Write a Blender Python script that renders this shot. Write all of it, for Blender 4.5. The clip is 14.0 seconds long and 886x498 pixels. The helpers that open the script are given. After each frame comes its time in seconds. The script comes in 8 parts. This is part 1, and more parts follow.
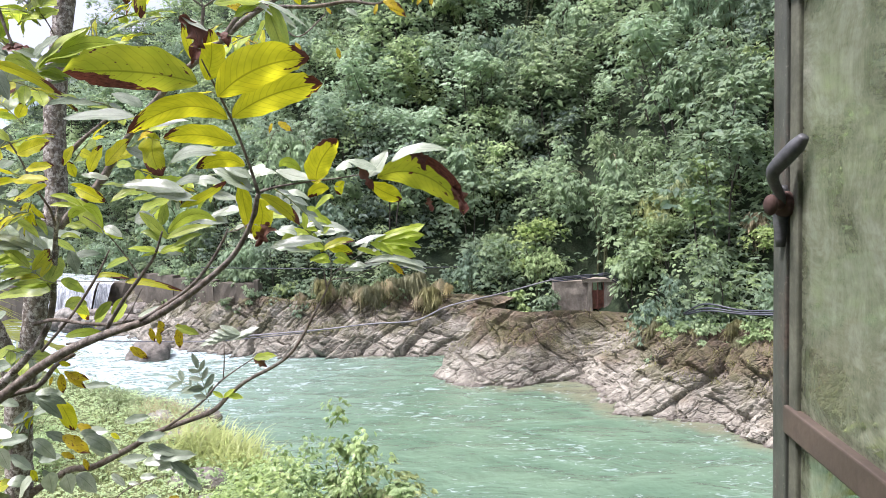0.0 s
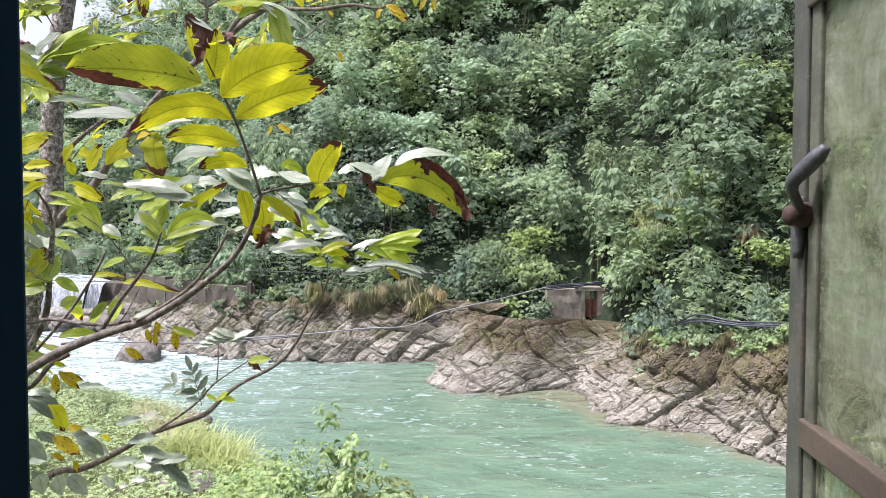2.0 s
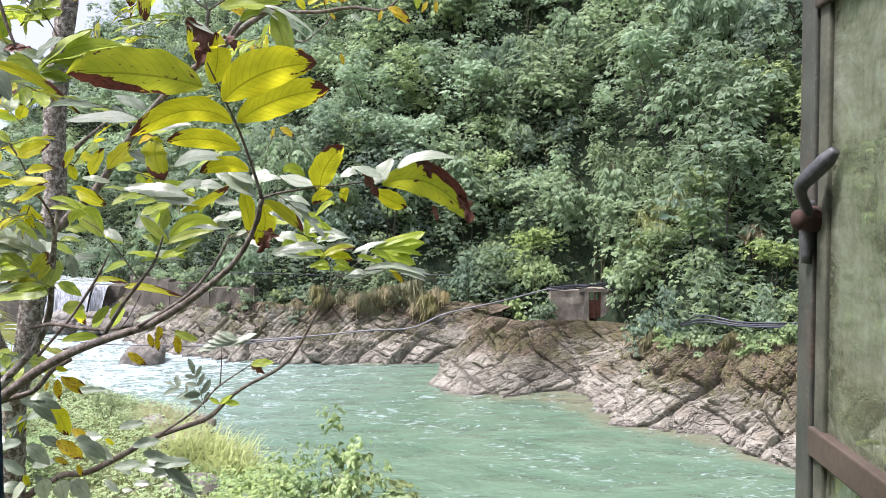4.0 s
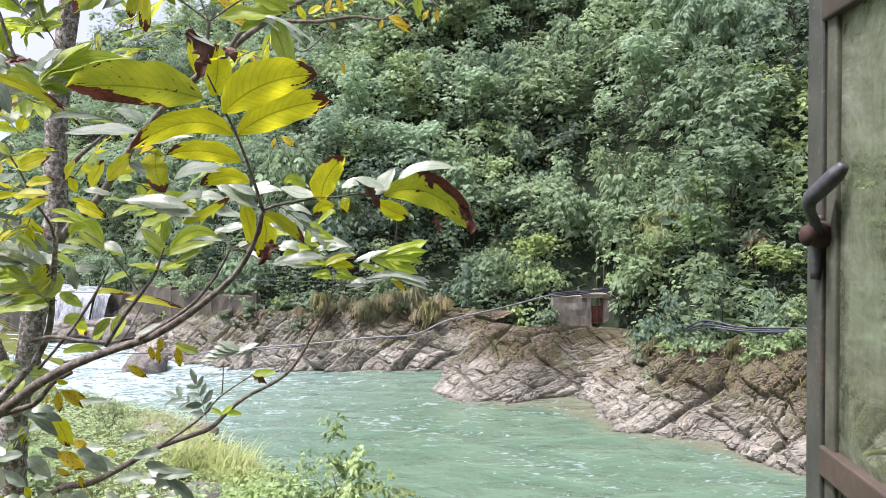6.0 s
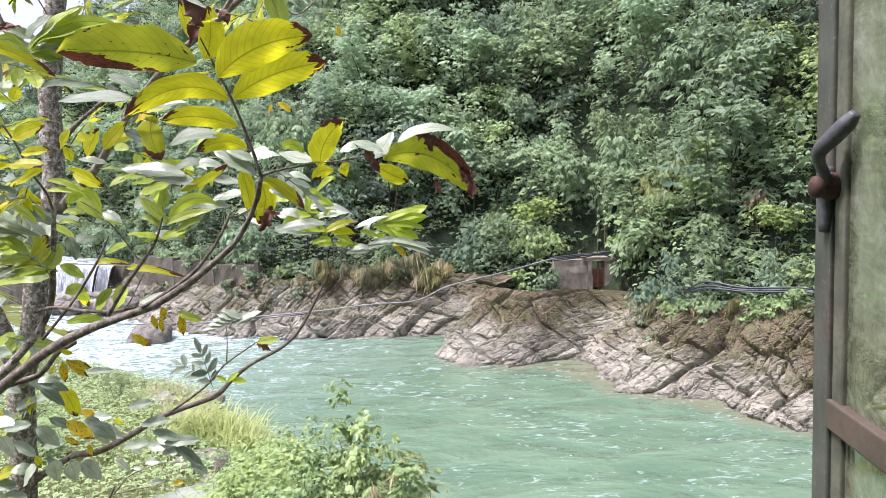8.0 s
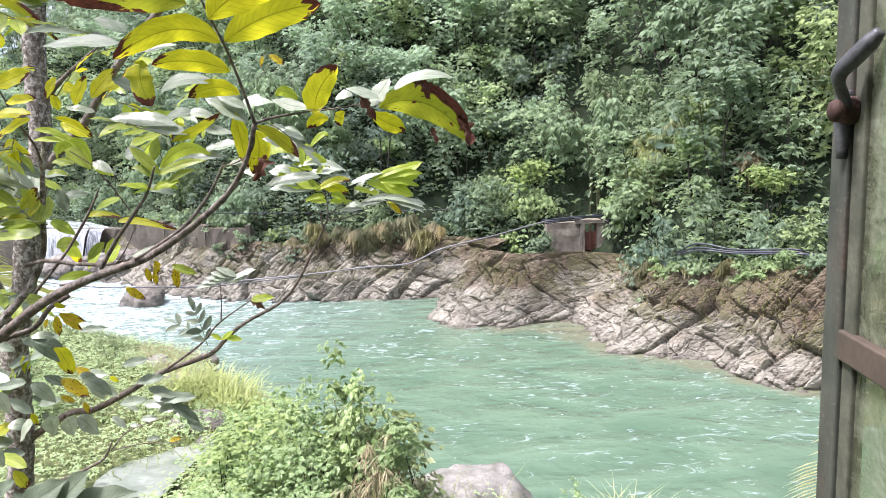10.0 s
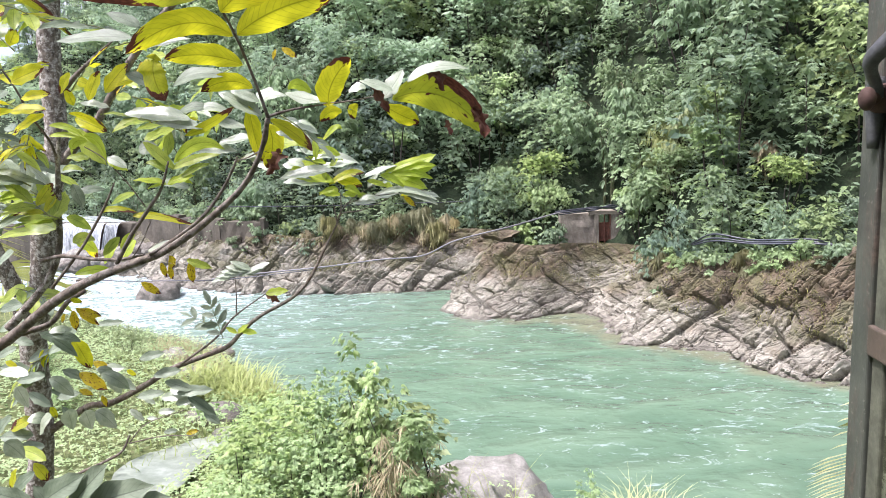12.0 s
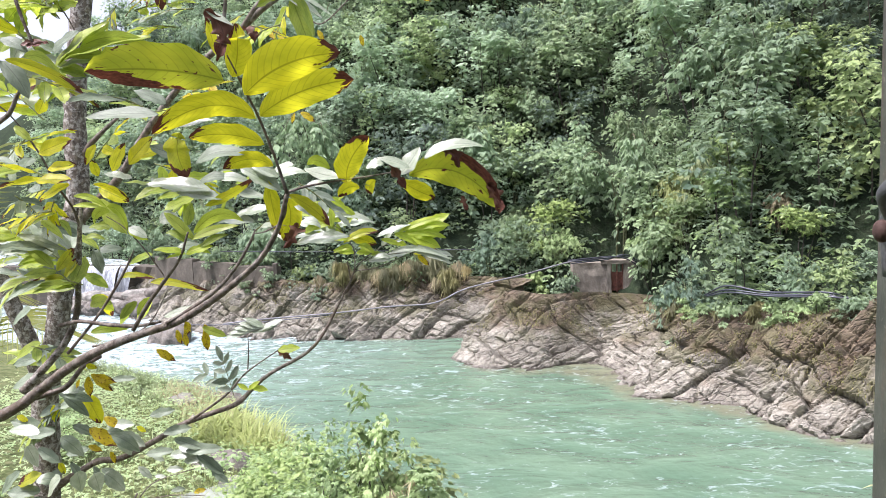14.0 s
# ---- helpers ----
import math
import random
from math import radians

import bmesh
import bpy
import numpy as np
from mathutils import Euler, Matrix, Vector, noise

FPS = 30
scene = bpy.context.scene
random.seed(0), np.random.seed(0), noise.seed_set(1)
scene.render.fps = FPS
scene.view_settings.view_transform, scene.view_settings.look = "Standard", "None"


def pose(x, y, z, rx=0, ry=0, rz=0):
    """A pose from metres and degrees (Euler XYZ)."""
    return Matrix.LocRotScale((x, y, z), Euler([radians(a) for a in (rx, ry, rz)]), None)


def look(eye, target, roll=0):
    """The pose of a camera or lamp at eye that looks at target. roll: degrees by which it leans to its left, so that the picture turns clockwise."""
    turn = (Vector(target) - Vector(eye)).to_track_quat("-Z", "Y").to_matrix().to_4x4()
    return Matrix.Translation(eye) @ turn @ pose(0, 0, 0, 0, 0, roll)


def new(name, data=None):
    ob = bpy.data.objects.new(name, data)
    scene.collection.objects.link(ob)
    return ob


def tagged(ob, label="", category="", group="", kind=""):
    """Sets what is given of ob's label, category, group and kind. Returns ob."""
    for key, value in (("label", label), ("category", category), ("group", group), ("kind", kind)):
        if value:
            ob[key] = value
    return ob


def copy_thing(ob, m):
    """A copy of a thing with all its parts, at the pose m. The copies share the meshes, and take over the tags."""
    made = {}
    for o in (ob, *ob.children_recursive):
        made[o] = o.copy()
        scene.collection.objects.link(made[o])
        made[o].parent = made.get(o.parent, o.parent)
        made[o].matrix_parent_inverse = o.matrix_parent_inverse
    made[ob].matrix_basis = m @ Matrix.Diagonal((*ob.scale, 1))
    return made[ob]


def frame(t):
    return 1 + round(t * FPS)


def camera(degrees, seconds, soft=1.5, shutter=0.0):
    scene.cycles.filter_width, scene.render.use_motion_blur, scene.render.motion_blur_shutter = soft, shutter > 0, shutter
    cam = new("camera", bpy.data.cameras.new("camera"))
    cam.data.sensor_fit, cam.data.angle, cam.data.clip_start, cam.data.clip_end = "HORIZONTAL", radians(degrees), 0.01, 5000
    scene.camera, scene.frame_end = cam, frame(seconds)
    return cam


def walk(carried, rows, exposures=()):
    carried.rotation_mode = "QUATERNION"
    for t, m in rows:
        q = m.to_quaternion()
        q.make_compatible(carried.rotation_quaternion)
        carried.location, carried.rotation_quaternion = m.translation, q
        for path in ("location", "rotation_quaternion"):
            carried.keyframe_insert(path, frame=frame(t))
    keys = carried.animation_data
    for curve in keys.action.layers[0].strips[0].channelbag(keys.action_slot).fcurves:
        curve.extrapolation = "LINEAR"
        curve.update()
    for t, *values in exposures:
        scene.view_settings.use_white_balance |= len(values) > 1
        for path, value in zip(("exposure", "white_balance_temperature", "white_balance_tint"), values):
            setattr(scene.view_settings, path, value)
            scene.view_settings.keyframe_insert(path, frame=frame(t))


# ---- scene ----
cam = camera(65.5, 14.0, soft=0.68)
PATH = [
    (0.0, (0.0216, -0.0357, 5.9815), (0.0317, 9.9384, 5.2630), -1.78),
    (0.5, (0.0160, -0.0296, 5.9779), (0.0891, 9.9493, 5.3322), -1.34),
    (1.0, (0.0107, -0.0224, 5.9744), (0.1491, 9.9573, 5.3525), -0.72),
    (1.5, (0.0058, -0.0246, 5.9786), (0.1570, 9.9533, 5.3308), -0.75),
    (2.0, (0.0017, -0.0258, 5.9804), (0.1077, 9.9535, 5.3461), -0.71),
    (2.5, (0.0012, -0.0254, 5.9800), (0.1228, 9.9530, 5.3344), -0.91),
    (3.0, (0.0025, -0.0245, 5.9809), (0.0883, 9.9569, 5.3780), -0.93),
    (5.5, (0.0028, -0.0027, 5.9882), (0.0425, 9.9774, 5.3593), -1.02),
    (6.0, (0.0027, -0.0043, 5.9943), (0.0348, 9.9820, 5.4729), -1.27),
    (6.5, (-0.0016, -0.0040, 6.0180), (-0.0249, 9.9949, 5.8750), -1.00),
    (7.0, (-0.0001, -0.0040, 6.0251), (-0.0321, 9.9959, 5.9977), -1.02),
    (7.5, (0.0000, 0.0000, 6.0000), (0.0000, 9.9780, 5.3369), -1.85),
    (8.0, (0.0011, 0.0060, 5.9873), (0.0080, 9.9547, 4.9756), -2.30),
    (8.5, (-0.0005, 0.0117, 5.9771), (0.0338, 9.9419, 4.7980), -2.03),
    (9.0, (-0.0050, 0.0156, 5.9665), (0.0747, 9.9123, 4.5351), -2.28),
    (11.5, (-0.0171, 0.0306, 5.9512), (0.0908, 9.9005, 4.3474), -2.33),
    (12.0, (-0.0163, 0.0340, 5.9555), (-0.1166, 9.8972, 4.3102), -2.86),
    (12.5, (-0.0171, 0.0276, 5.9739), (-0.1624, 9.9140, 4.4779), -2.97),
    (13.0, (-0.0164, 0.0271, 5.9912), (-0.1836, 9.9401, 4.6855), -2.76),
    (13.5, (-0.0184, 0.0311, 6.0211), (-0.1893, 9.9767, 4.9930), -2.22),
    (14.0, (-0.0200, 0.0330, 6.0227), (-0.2606, 9.9818, 5.0415), -2.26),
]
walk(cam, [(t, look(eye, target, roll)) for t, eye, target, roll in PATH],
     [(0.0, 1.28, 5990, 25), (1.5, 1.26, 5990, 25), (3.0, 1.22, 5990, 25), (5.5, 1.19, 5990, 25), (6.5, 1.15, 5990, 25), (7.5, 1.17, 5990, 25), (8.0, 1.28, 5990, 25), (9.0, 1.37, 5990, 25), (11.5, 1.41, 5990, 25), (12.5, 1.37, 5990, 25), (13.5, 1.37, 5990, 25), (14.0, 1.32, 5990, 25)])

# ---- sky and sun ----
SUN_EL, SUN_AZ = radians(64), radians(-110)
world = bpy.data.worlds.new("world")
scene.world = world
world.use_nodes = True
wn = world.node_tree.nodes
sky = wn.new("ShaderNodeTexSky")
sky.sky_type, sky.sun_disc, sky.sun_elevation, sky.sun_rotation = "NISHITA", False, SUN_EL, SUN_AZ
sky.dust_density, sky.air_density, sky.ozone_density = 5.0, 1.0, 1.0
grey = wn.new("ShaderNodeHueSaturation")
grey.inputs["Saturation"].default_value = 0.42
world.node_tree.links.new(sky.outputs["Color"], grey.inputs["Color"])
world.node_tree.links.new(grey.outputs["Color"], wn["Background"].inputs["Color"])
wn["Background"].inputs["Strength"].default_value = 0.125
sun = new("sun", bpy.data.lights.new("sun", "SUN"))
sun.data.energy, sun.data.angle, sun.data.color = 2.6, radians(9), (1.0, 0.95, 0.87)
sun.matrix_world = look((math.sin(SUN_AZ) * math.cos(SUN_EL) * 50, math.cos(SUN_AZ) * math.cos(SUN_EL) * 50, math.sin(SUN_EL) * 50), (0, 0, 0))


# ---- materials ----
class Nodes:
    """Small wrapper that keeps node code short."""

    def __init__(self, name):
        self.mat = bpy.data.materials.new(name)
        self.mat.use_nodes = True
        self.t = self.mat.node_tree
        self.b = self.t.nodes["Principled BSDF"]
        self.out = self.t.nodes["Material Output"]

    def add(self, kind, **inputs):
        n = self.t.nodes.new("ShaderNode" + kind)
        for k, v in inputs.items():
            self.put(n, k.replace("_", " "), v)
        return n

    def put(self, n, key, v):
        sock = n.inputs[int(key)] if key.isdigit() else n.inputs[key]
        if isinstance(v, bpy.types.NodeSocket):
            self.t.links.new(v, sock)
        elif isinstance(v, (tuple, list)) and len(v) == 3 and sock.type == "RGBA":
            sock.default_value = (*v, 1)
        else:
            sock.default_value = v

    def set(self, **inputs):
        for k, v in inputs.items():
            self.put(self.b, k.replace("_", " "), v)

    def coord(self, which="Object", scale=(1, 1, 1), rot=(0, 0, 0)):
        c = self.add("TexCoord")
        m = self.add("Mapping", Scale=scale, Rotation=rot)
        self.t.links.new(c.outputs[which], m.inputs["Vector"])
        return m.outputs[0]

    def world_coord(self, scale=(1, 1, 1), rot=(0, 0, 0)):
        g = self.add("NewGeometry")
        m = self.add("Mapping", Scale=scale, Rotation=rot)
        self.t.links.new(g.outputs["Position"], m.inputs["Vector"])
        return m.outputs[0]

    def noise(self, vec, scale, detail=4, rough=0.55, dist=0.0):
        n = self.add("TexNoise", Vector=vec, Scale=scale, Detail=detail, Roughness=rough, Distortion=dist)
        return n.outputs["Fac"]

    def ramp(self, fac, *stops):
        r = self.add("ValToRGB", Fac=fac)
        e = r.color_ramp.elements
        while len(e) < len(stops):
            e.new(0.5)
        for el, (p, c) in zip(e, stops):
            el.position, el.color = p, (*c, 1) if isinstance(c, tuple) else (c, c, c, 1)
        return r.outputs["Color"]

    def mix(self, fac, a, b, mode="MIX"):
        m = self.add("Mix")
        m.data_type, m.blend_type = "RGBA", mode
        for sock, v in ((m.inputs[0], fac), (m.inputs[6], a), (m.inputs[7], b)):
            if isinstance(v, bpy.types.NodeSocket):
                self.t.links.new(v, sock)
            else:
                sock.default_value = (*v, 1) if isinstance(v, tuple) else v
        return m.outputs[2]

    def math(self, op, a, b=0.0):
        m = self.add("Math")
        m.operation = op
        for sock, v in ((m.inputs[0], a), (m.inputs[1], b)):
            if isinstance(v, bpy.types.NodeSocket):
                self.t.links.new(v, sock)
            else:
                sock.default_value = v
        return m.outputs[0]

    def bump(self, height, strength=0.5, distance=0.02):
        n = self.add("Bump", Height=height, Strength=strength, Distance=distance)
        self.t.links.new(n.outputs[0], self.b.inputs["Normal"])

    def separate(self, vec):
        s = self.add("SeparateXYZ")
        self.t.links.new(vec, s.inputs[0])
        return s.outputs


def foliage(name, dark, light, rough=0.45, see_through=0.3, sheen=0.5):
    """Leaves in the mass: colour varies leaf by leaf and plant by plant; light passes through."""
    n = Nodes(name)
    isl = n.add("NewGeometry").outputs["Random Per Island"]
    obj = n.add("ObjectInfo").outputs["Random"]
    big = n.noise(n.world_coord(), 0.9, 3)
    f = n.math("ADD", n.math("MULTIPLY", isl, 0.28), n.math("MULTIPLY", obj, 0.54))
    f = n.math("ADD", f, n.math("MULTIPLY", n.math("SUBTRACT", big, 0.3), 0.5))
    mid = tuple((a + b) / 2 for a, b in zip(dark, light))
    col = n.ramp(f, (0.1, dark), (0.5, mid), (0.95, light))
    # some plants are of a yellower green
    warm = n.ramp(f, (0.1, (dark[0] * 1.08, dark[1], dark[2] * 0.85)), (0.95, (light[0] * 1.08, light[1] * 1.02, light[2] * 0.68)))
    col = n.mix(n.ramp(n.math("FRACT", n.math("MULTIPLY", obj, 5.3)), (0.5, 0.0), (0.85, 0.8)), col, warm)
    n.set(Base_Color=col, Roughness=rough, Specular_IOR_Level=sheen)
    tr = n.add("BsdfTranslucent", Color=n.mix(0.6, col, light))
    sh = n.add("MixShader", Fac=see_through)
    n.t.links.new(n.b.outputs[0], sh.inputs[1])
    n.t.links.new(tr.outputs[0], sh.inputs[2])
    n.t.links.new(sh.outputs[0], n.out.inputs[0])
    return n.mat


def rock_material():
    n = Nodes("river_rock")
    v = n.world_coord()
    strat = n.world_coord((1.2, 1.2, 2.2), (0, radians(38), radians(15)))
    a = n.noise(strat, 2.2, 8, 0.62, 0.6)
    b = n.noise(v, 11, 6, 0.6)
    z = n.separate(v)[2]
    tone = n.add("Attribute")
    tone.attribute_name = "bed_tone"
    a = n.math("ADD", n.math("MULTIPLY", a, 0.75), n.math("MULTIPLY", tone.outputs["Fac"], 0.25))
    pale = n.ramp(a, (0.28, (0.13, 0.117, 0.09)), (0.48, (0.25, 0.237, 0.186)), (0.68, (0.405, 0.392, 0.32)))
    brown = n.ramp(a, (0.28, (0.045, 0.036, 0.022)), (0.52, (0.132, 0.1, 0.06)), (0.75, (0.245, 0.2, 0.135)))
    hf = n.math("ADD", n.math("MULTIPLY", z, 0.55), n.math("MULTIPLY", n.math("SUBTRACT", n.noise(strat, 0.5, 5), 0.5), 2.0))
    upstream = n.ramp(n.math("MULTIPLY", n.math("SUBTRACT", 2.0, n.separate(v)[0]), 0.14), (0.0, 0.0), (1.0, 0.32))
    hf = n.math("SUBTRACT", hf, upstream)
    col = n.mix(n.ramp(hf, (0.4, 0.0), (0.85, 1.0)), pale, brown)
    moss = n.math("MULTIPLY", n.ramp(n.noise(v, 1.4, 6, 0.65), (0.44, 0.0), (0.56, 1.0)), n.ramp(z, (0.4, 0.0), (0.9, 1.0)))
    col = n.mix(n.math("MULTIPLY", moss, 0.7), col, (0.085, 0.085, 0.03))
    wet = n.ramp(n.math("ADD", z, n.math("MULTIPLY", b, 0.08)), (0.07, 0.0), (0.15, 1.0))
    col = n.mix(wet, n.mix(0.6, col, (0.04, 0.03, 0.022)), col)
    col = n.mix(n.ramp(b, (0.35, 0.34), (0.58, 0.0)), col, (0.07, 0.058, 0.042))
    beds = n.add("Mapping", Rotation=(0, radians(-27), radians(-32)), Scale=(1.5, 0.42, 0.42))
    beds.vector_type = "TEXTURE"
    n.t.links.new(n.add("NewGeometry").outputs["Position"], beds.inputs["Vector"])
    warp = n.mix(0.14, beds.outputs[0], n.add("TexNoise", Vector=v, Scale=1.3, Detail=5).outputs["Color"])
    joints = []
    for sc, w in ((0.8, 0.03), (2.1, 0.05), (4.6, 0.07)):
        vo = n.add("TexVoronoi", Vector=warp, Scale=sc)
        vo.feature = "DISTANCE_TO_EDGE"
        joints.append(n.ramp(vo.outputs["Distance"], (0.0, 1.0), (w, 0.0)))
    crack = n.math("MAXIMUM", joints[0], n.math("MAXIMUM", n.math("MULTIPLY", joints[1], 0.85), n.math("MULTIPLY", joints[2], 0.2)))
    crack = n.math("MULTIPLY", crack, n.ramp(n.noise(v, 2.3, 3), (0.4, 0.0), (0.6, 1.0)))
    grain = n.noise(beds.outputs[0], 4.5, 7, 0.65, 0.3)
    col = n.mix(n.math("MULTIPLY", crack, 0.4), col, (0.045, 0.036, 0.026))
    n.set(Base_Color=col, Roughness=n.ramp(wet, (0, 0.25), (1, 0.8)))
    n.bump(n.math("SUBTRACT", n.math("ADD", n.math("MULTIPLY", grain, 0.7), n.math("MULTIPLY", b, 0.35)), n.math("MULTIPLY", crack, 0.8)), 1.0, 0.06)
    return n.mat


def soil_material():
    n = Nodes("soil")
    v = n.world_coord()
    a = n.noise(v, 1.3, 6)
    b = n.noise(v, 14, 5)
    # dark green-brown on the far slope; the turf attribute lightens the near bank
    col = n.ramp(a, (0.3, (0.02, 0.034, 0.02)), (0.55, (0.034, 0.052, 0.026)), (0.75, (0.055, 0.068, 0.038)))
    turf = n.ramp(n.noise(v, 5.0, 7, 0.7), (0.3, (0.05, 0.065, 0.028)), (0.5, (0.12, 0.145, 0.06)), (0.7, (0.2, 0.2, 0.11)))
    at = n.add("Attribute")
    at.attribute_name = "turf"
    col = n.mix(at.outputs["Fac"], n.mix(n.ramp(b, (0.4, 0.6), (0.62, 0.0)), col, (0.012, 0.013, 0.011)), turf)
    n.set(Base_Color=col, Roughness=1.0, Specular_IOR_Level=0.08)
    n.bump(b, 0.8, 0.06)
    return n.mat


def water_material():
    n = Nodes("river_water")
    v = n.world_coord()
    flow = n.world_coord((0.75, 1.4, 1), (0, 0, radians(28)))
    fine = n.noise(v, 4.2, 4, 0.55, 0.3)
    wide = n.noise(flow, 0.8, 3, 0.5, 0.5)
    xyz = n.separate(v)
    # white water: thick below the weir, thin streaks further down
    up = n.math("ADD", n.math("MULTIPLY", xyz[0], -0.075), n.math("MULTIPLY", n.math("SUBTRACT", xyz[1], 20), 0.03))
    foam_n = n.noise(flow, 2.0, 8, 0.68, 1.2)
    lift = n.math("MULTIPLY", n.ramp(up, (0.25, 0.0), (1.1, 1.0)), 0.19)
    foam = n.ramp(n.math("ADD", foam_n, lift), (0.62, 0.0), (0.74, 1.0))
    streak = n.noise(n.world_coord((0.85, 1.8, 1), (0, 0, radians(26))), 1.7, 9, 0.72, 1.9)
    foam = n.math("MAXIMUM", foam, n.math("MULTIPLY", n.ramp(n.math("ADD", streak, n.math("MULTIPLY", n.math("SUBTRACT", n.noise(v, 0.35, 3), 0.5), 0.35)), (0.58, 0.0), (0.69, 1.0)), 0.65))
    base = n.ramp(wide, (0.3, (0.08, 0.138, 0.089)), (0.7, (0.122, 0.188, 0.123)))
    base = n.mix(n.math("MULTIPLY", n.ramp(up, (0.05, 0.0), (0.8, 1.0)), 0.4), base, (0.26, 0.35, 0.33))
    at = n.add("Attribute")
    at.attribute_name = "depth"
    shoal = n.ramp(n.math("ADD", at.outputs["Fac"], n.math("MULTIPLY", n.math("SUBTRACT", n.noise(v, 0.9, 4), 0.5), 1.6)), (0.0, 0.55), (0.5, 0.0))
    base = n.mix(shoal, base, (0.17, 0.14, 0.085))
    n.set(Base_Color=n.mix(foam, base, (0.36, 0.43, 0.46)), Roughness=n.ramp(foam, (0, 0.16), (1, 0.7)), IOR=1.33)
    n.bump(n.math("ADD", n.math("MULTIPLY", fine, 0.3), n.math("MULTIPLY", wide, 1.7)), 0.5, 0.24)
    return n.mat


def plain(name, dark, light, rough=0.7, scale=6.0, metal=0.0, bump=0.3, depth=0.01, space="Object"):
    n = Nodes(name)
    v = n.coord(space)
    a = n.noise(v, scale, 6, 0.6)
    b = n.noise(v, scale * 7, 4, 0.6)
    col = n.mix(n.ramp(b, (0.4, 0.35), (0.6, 0.0)), n.ramp(a, (0.3, dark), (0.7, light)), dark)
    n.set(Base_Color=col, Roughness=rough, Metallic=metal)
    n.bump(n.math("ADD", a, n.math("MULTIPLY", b, 0.5)), bump, depth)
    return n.mat


ROCK, SOIL, WATER = rock_material(), soil_material(), water_material()
# The dark tones of the hill leaves are lifted and blued to carry haze.
BAMBOO = foliage("bamboo_leaves", (0.1, 0.155, 0.125), (0.355, 0.485, 0.28), 0.5, 0.4, 0.2)
BROAD = foliage("broad_leaves", (0.1, 0.155, 0.118), (0.37, 0.485, 0.255), 0.48, 0.4, 0.2)
DARK = foliage("dark_leaves", (0.08, 0.118, 0.1), (0.26, 0.35, 0.22), 0.5, 0.38, 0.2)
# Haze and sun on the upper slope, put into a paler leaf colour.
HAZE_PALED = foliage("pale_tree_leaves", (0.155, 0.225, 0.19), (0.47, 0.615, 0.385), 0.5, 0.42, 0.2)
LIME = foliage("lime_leaves", (0.11, 0.17, 0.075), (0.38, 0.51, 0.23), 0.42, 0.42, 0.35)
GRASS = foliage("grass_blades", (0.16, 0.2, 0.05), (0.5, 0.54, 0.22), 0.55, 0.35)
REED = foliage("broad_grass", (0.17, 0.225, 0.07), (0.47, 0.54, 0.23), 0.5, 0.4)
CANE = foliage("cane_leaves", (0.11, 0.15, 0.06), (0.36, 0.42, 0.2), 0.5, 0.4)
TWIGGY = foliage("dull_shrub_leaves", (0.1, 0.15, 0.055), (0.42, 0.5, 0.24), 0.5, 0.36)
MOSS = foliage("rock_grass", (0.06, 0.075, 0.02), (0.3, 0.3, 0.11), 0.6, 0.3)
STRAW = foliage("dry_grass", (0.16, 0.13, 0.07), (0.42, 0.37, 0.22), 0.7, 0.25)
EDGE_GRASS = foliage("hanging_edge_grass", (0.08, 0.085, 0.04), (0.32, 0.32, 0.17), 0.6, 0.35)
FERN = foliage("pale_shrub_leaves", (0.2, 0.29, 0.12), (0.5, 0.65, 0.33), 0.5, 0.42)
WOOD = plain("forest_wood", (0.025, 0.021, 0.016), (0.08, 0.068, 0.052), 0.9, 5, bump=0.6, depth=0.02)

# ---- helpers for meshes ----
def mesh_object(name, verts, faces, mat, smooth=False, parent=None, uv=None):
    me = bpy.data.meshes.new(name)
    me.from_pydata([tuple(v) for v in verts], [], faces)
    if mat:
        me.materials.append(mat)
    if smooth:
        me.polygons.foreach_set("use_smooth", [True] * len(me.polygons))
    if uv is not None:
        layer = me.uv_layers.new(name="UVMap")
        loops = np.empty(len(me.loops), dtype=np.int32)
        me.loops.foreach_get("vertex_index", loops)
        layer.data.foreach_set("uv", np.asarray(uv, dtype=np.float32)[loops].ravel())
    me.update()
    ob = new(name, me)
    if parent:
        ob.parent = parent
    return ob


def part(name, bm, mat, parent=None, label="", smooth=False):
    me = bpy.data.meshes.new(name)
    bm.to_mesh(me)
    bm.free()
    me.materials.append(mat)
    if smooth:
        me.polygons.foreach_set("use_smooth", [True] * len(me.polygons))
    ob = new(name, me)
    if parent:
        ob.parent = parent
    return tagged(ob, label) if label else ob


def box(bm, lo, hi, bevel=0.0):
    m = Matrix.LocRotScale(((Vector(lo) + Vector(hi)) / 2), None, Vector(hi) - Vector(lo))
    geo = bmesh.ops.create_cube(bm, size=1.0, matrix=m)
    if bevel:
        edges = list({e for v in geo["verts"] for e in v.link_edges})
        bmesh.ops.bevel(bm, geom=edges, offset=bevel, segments=2, profile=0.5, affect="EDGES")
    return bm


def smooth_line(points, steps=6):
    """Catmull-Rom points along a coarse line."""
    p = [Vector(q) for q in points]
    p = [2 * p[0] - p[1]] + p + [2 * p[-1] - p[-2]]
    out = []
    for i in range(1, len(p) - 2):
        a, b, c, d = p[i - 1:i + 3]
        for k in range(steps):
            t = k / steps
            out.append(0.5 * (2 * b + (c - a) * t + (2 * a - 5 * b + 4 * c - d) * t * t + (3 * b - 3 * c + d - a) * t ** 3))
    return out + [p[-2]]


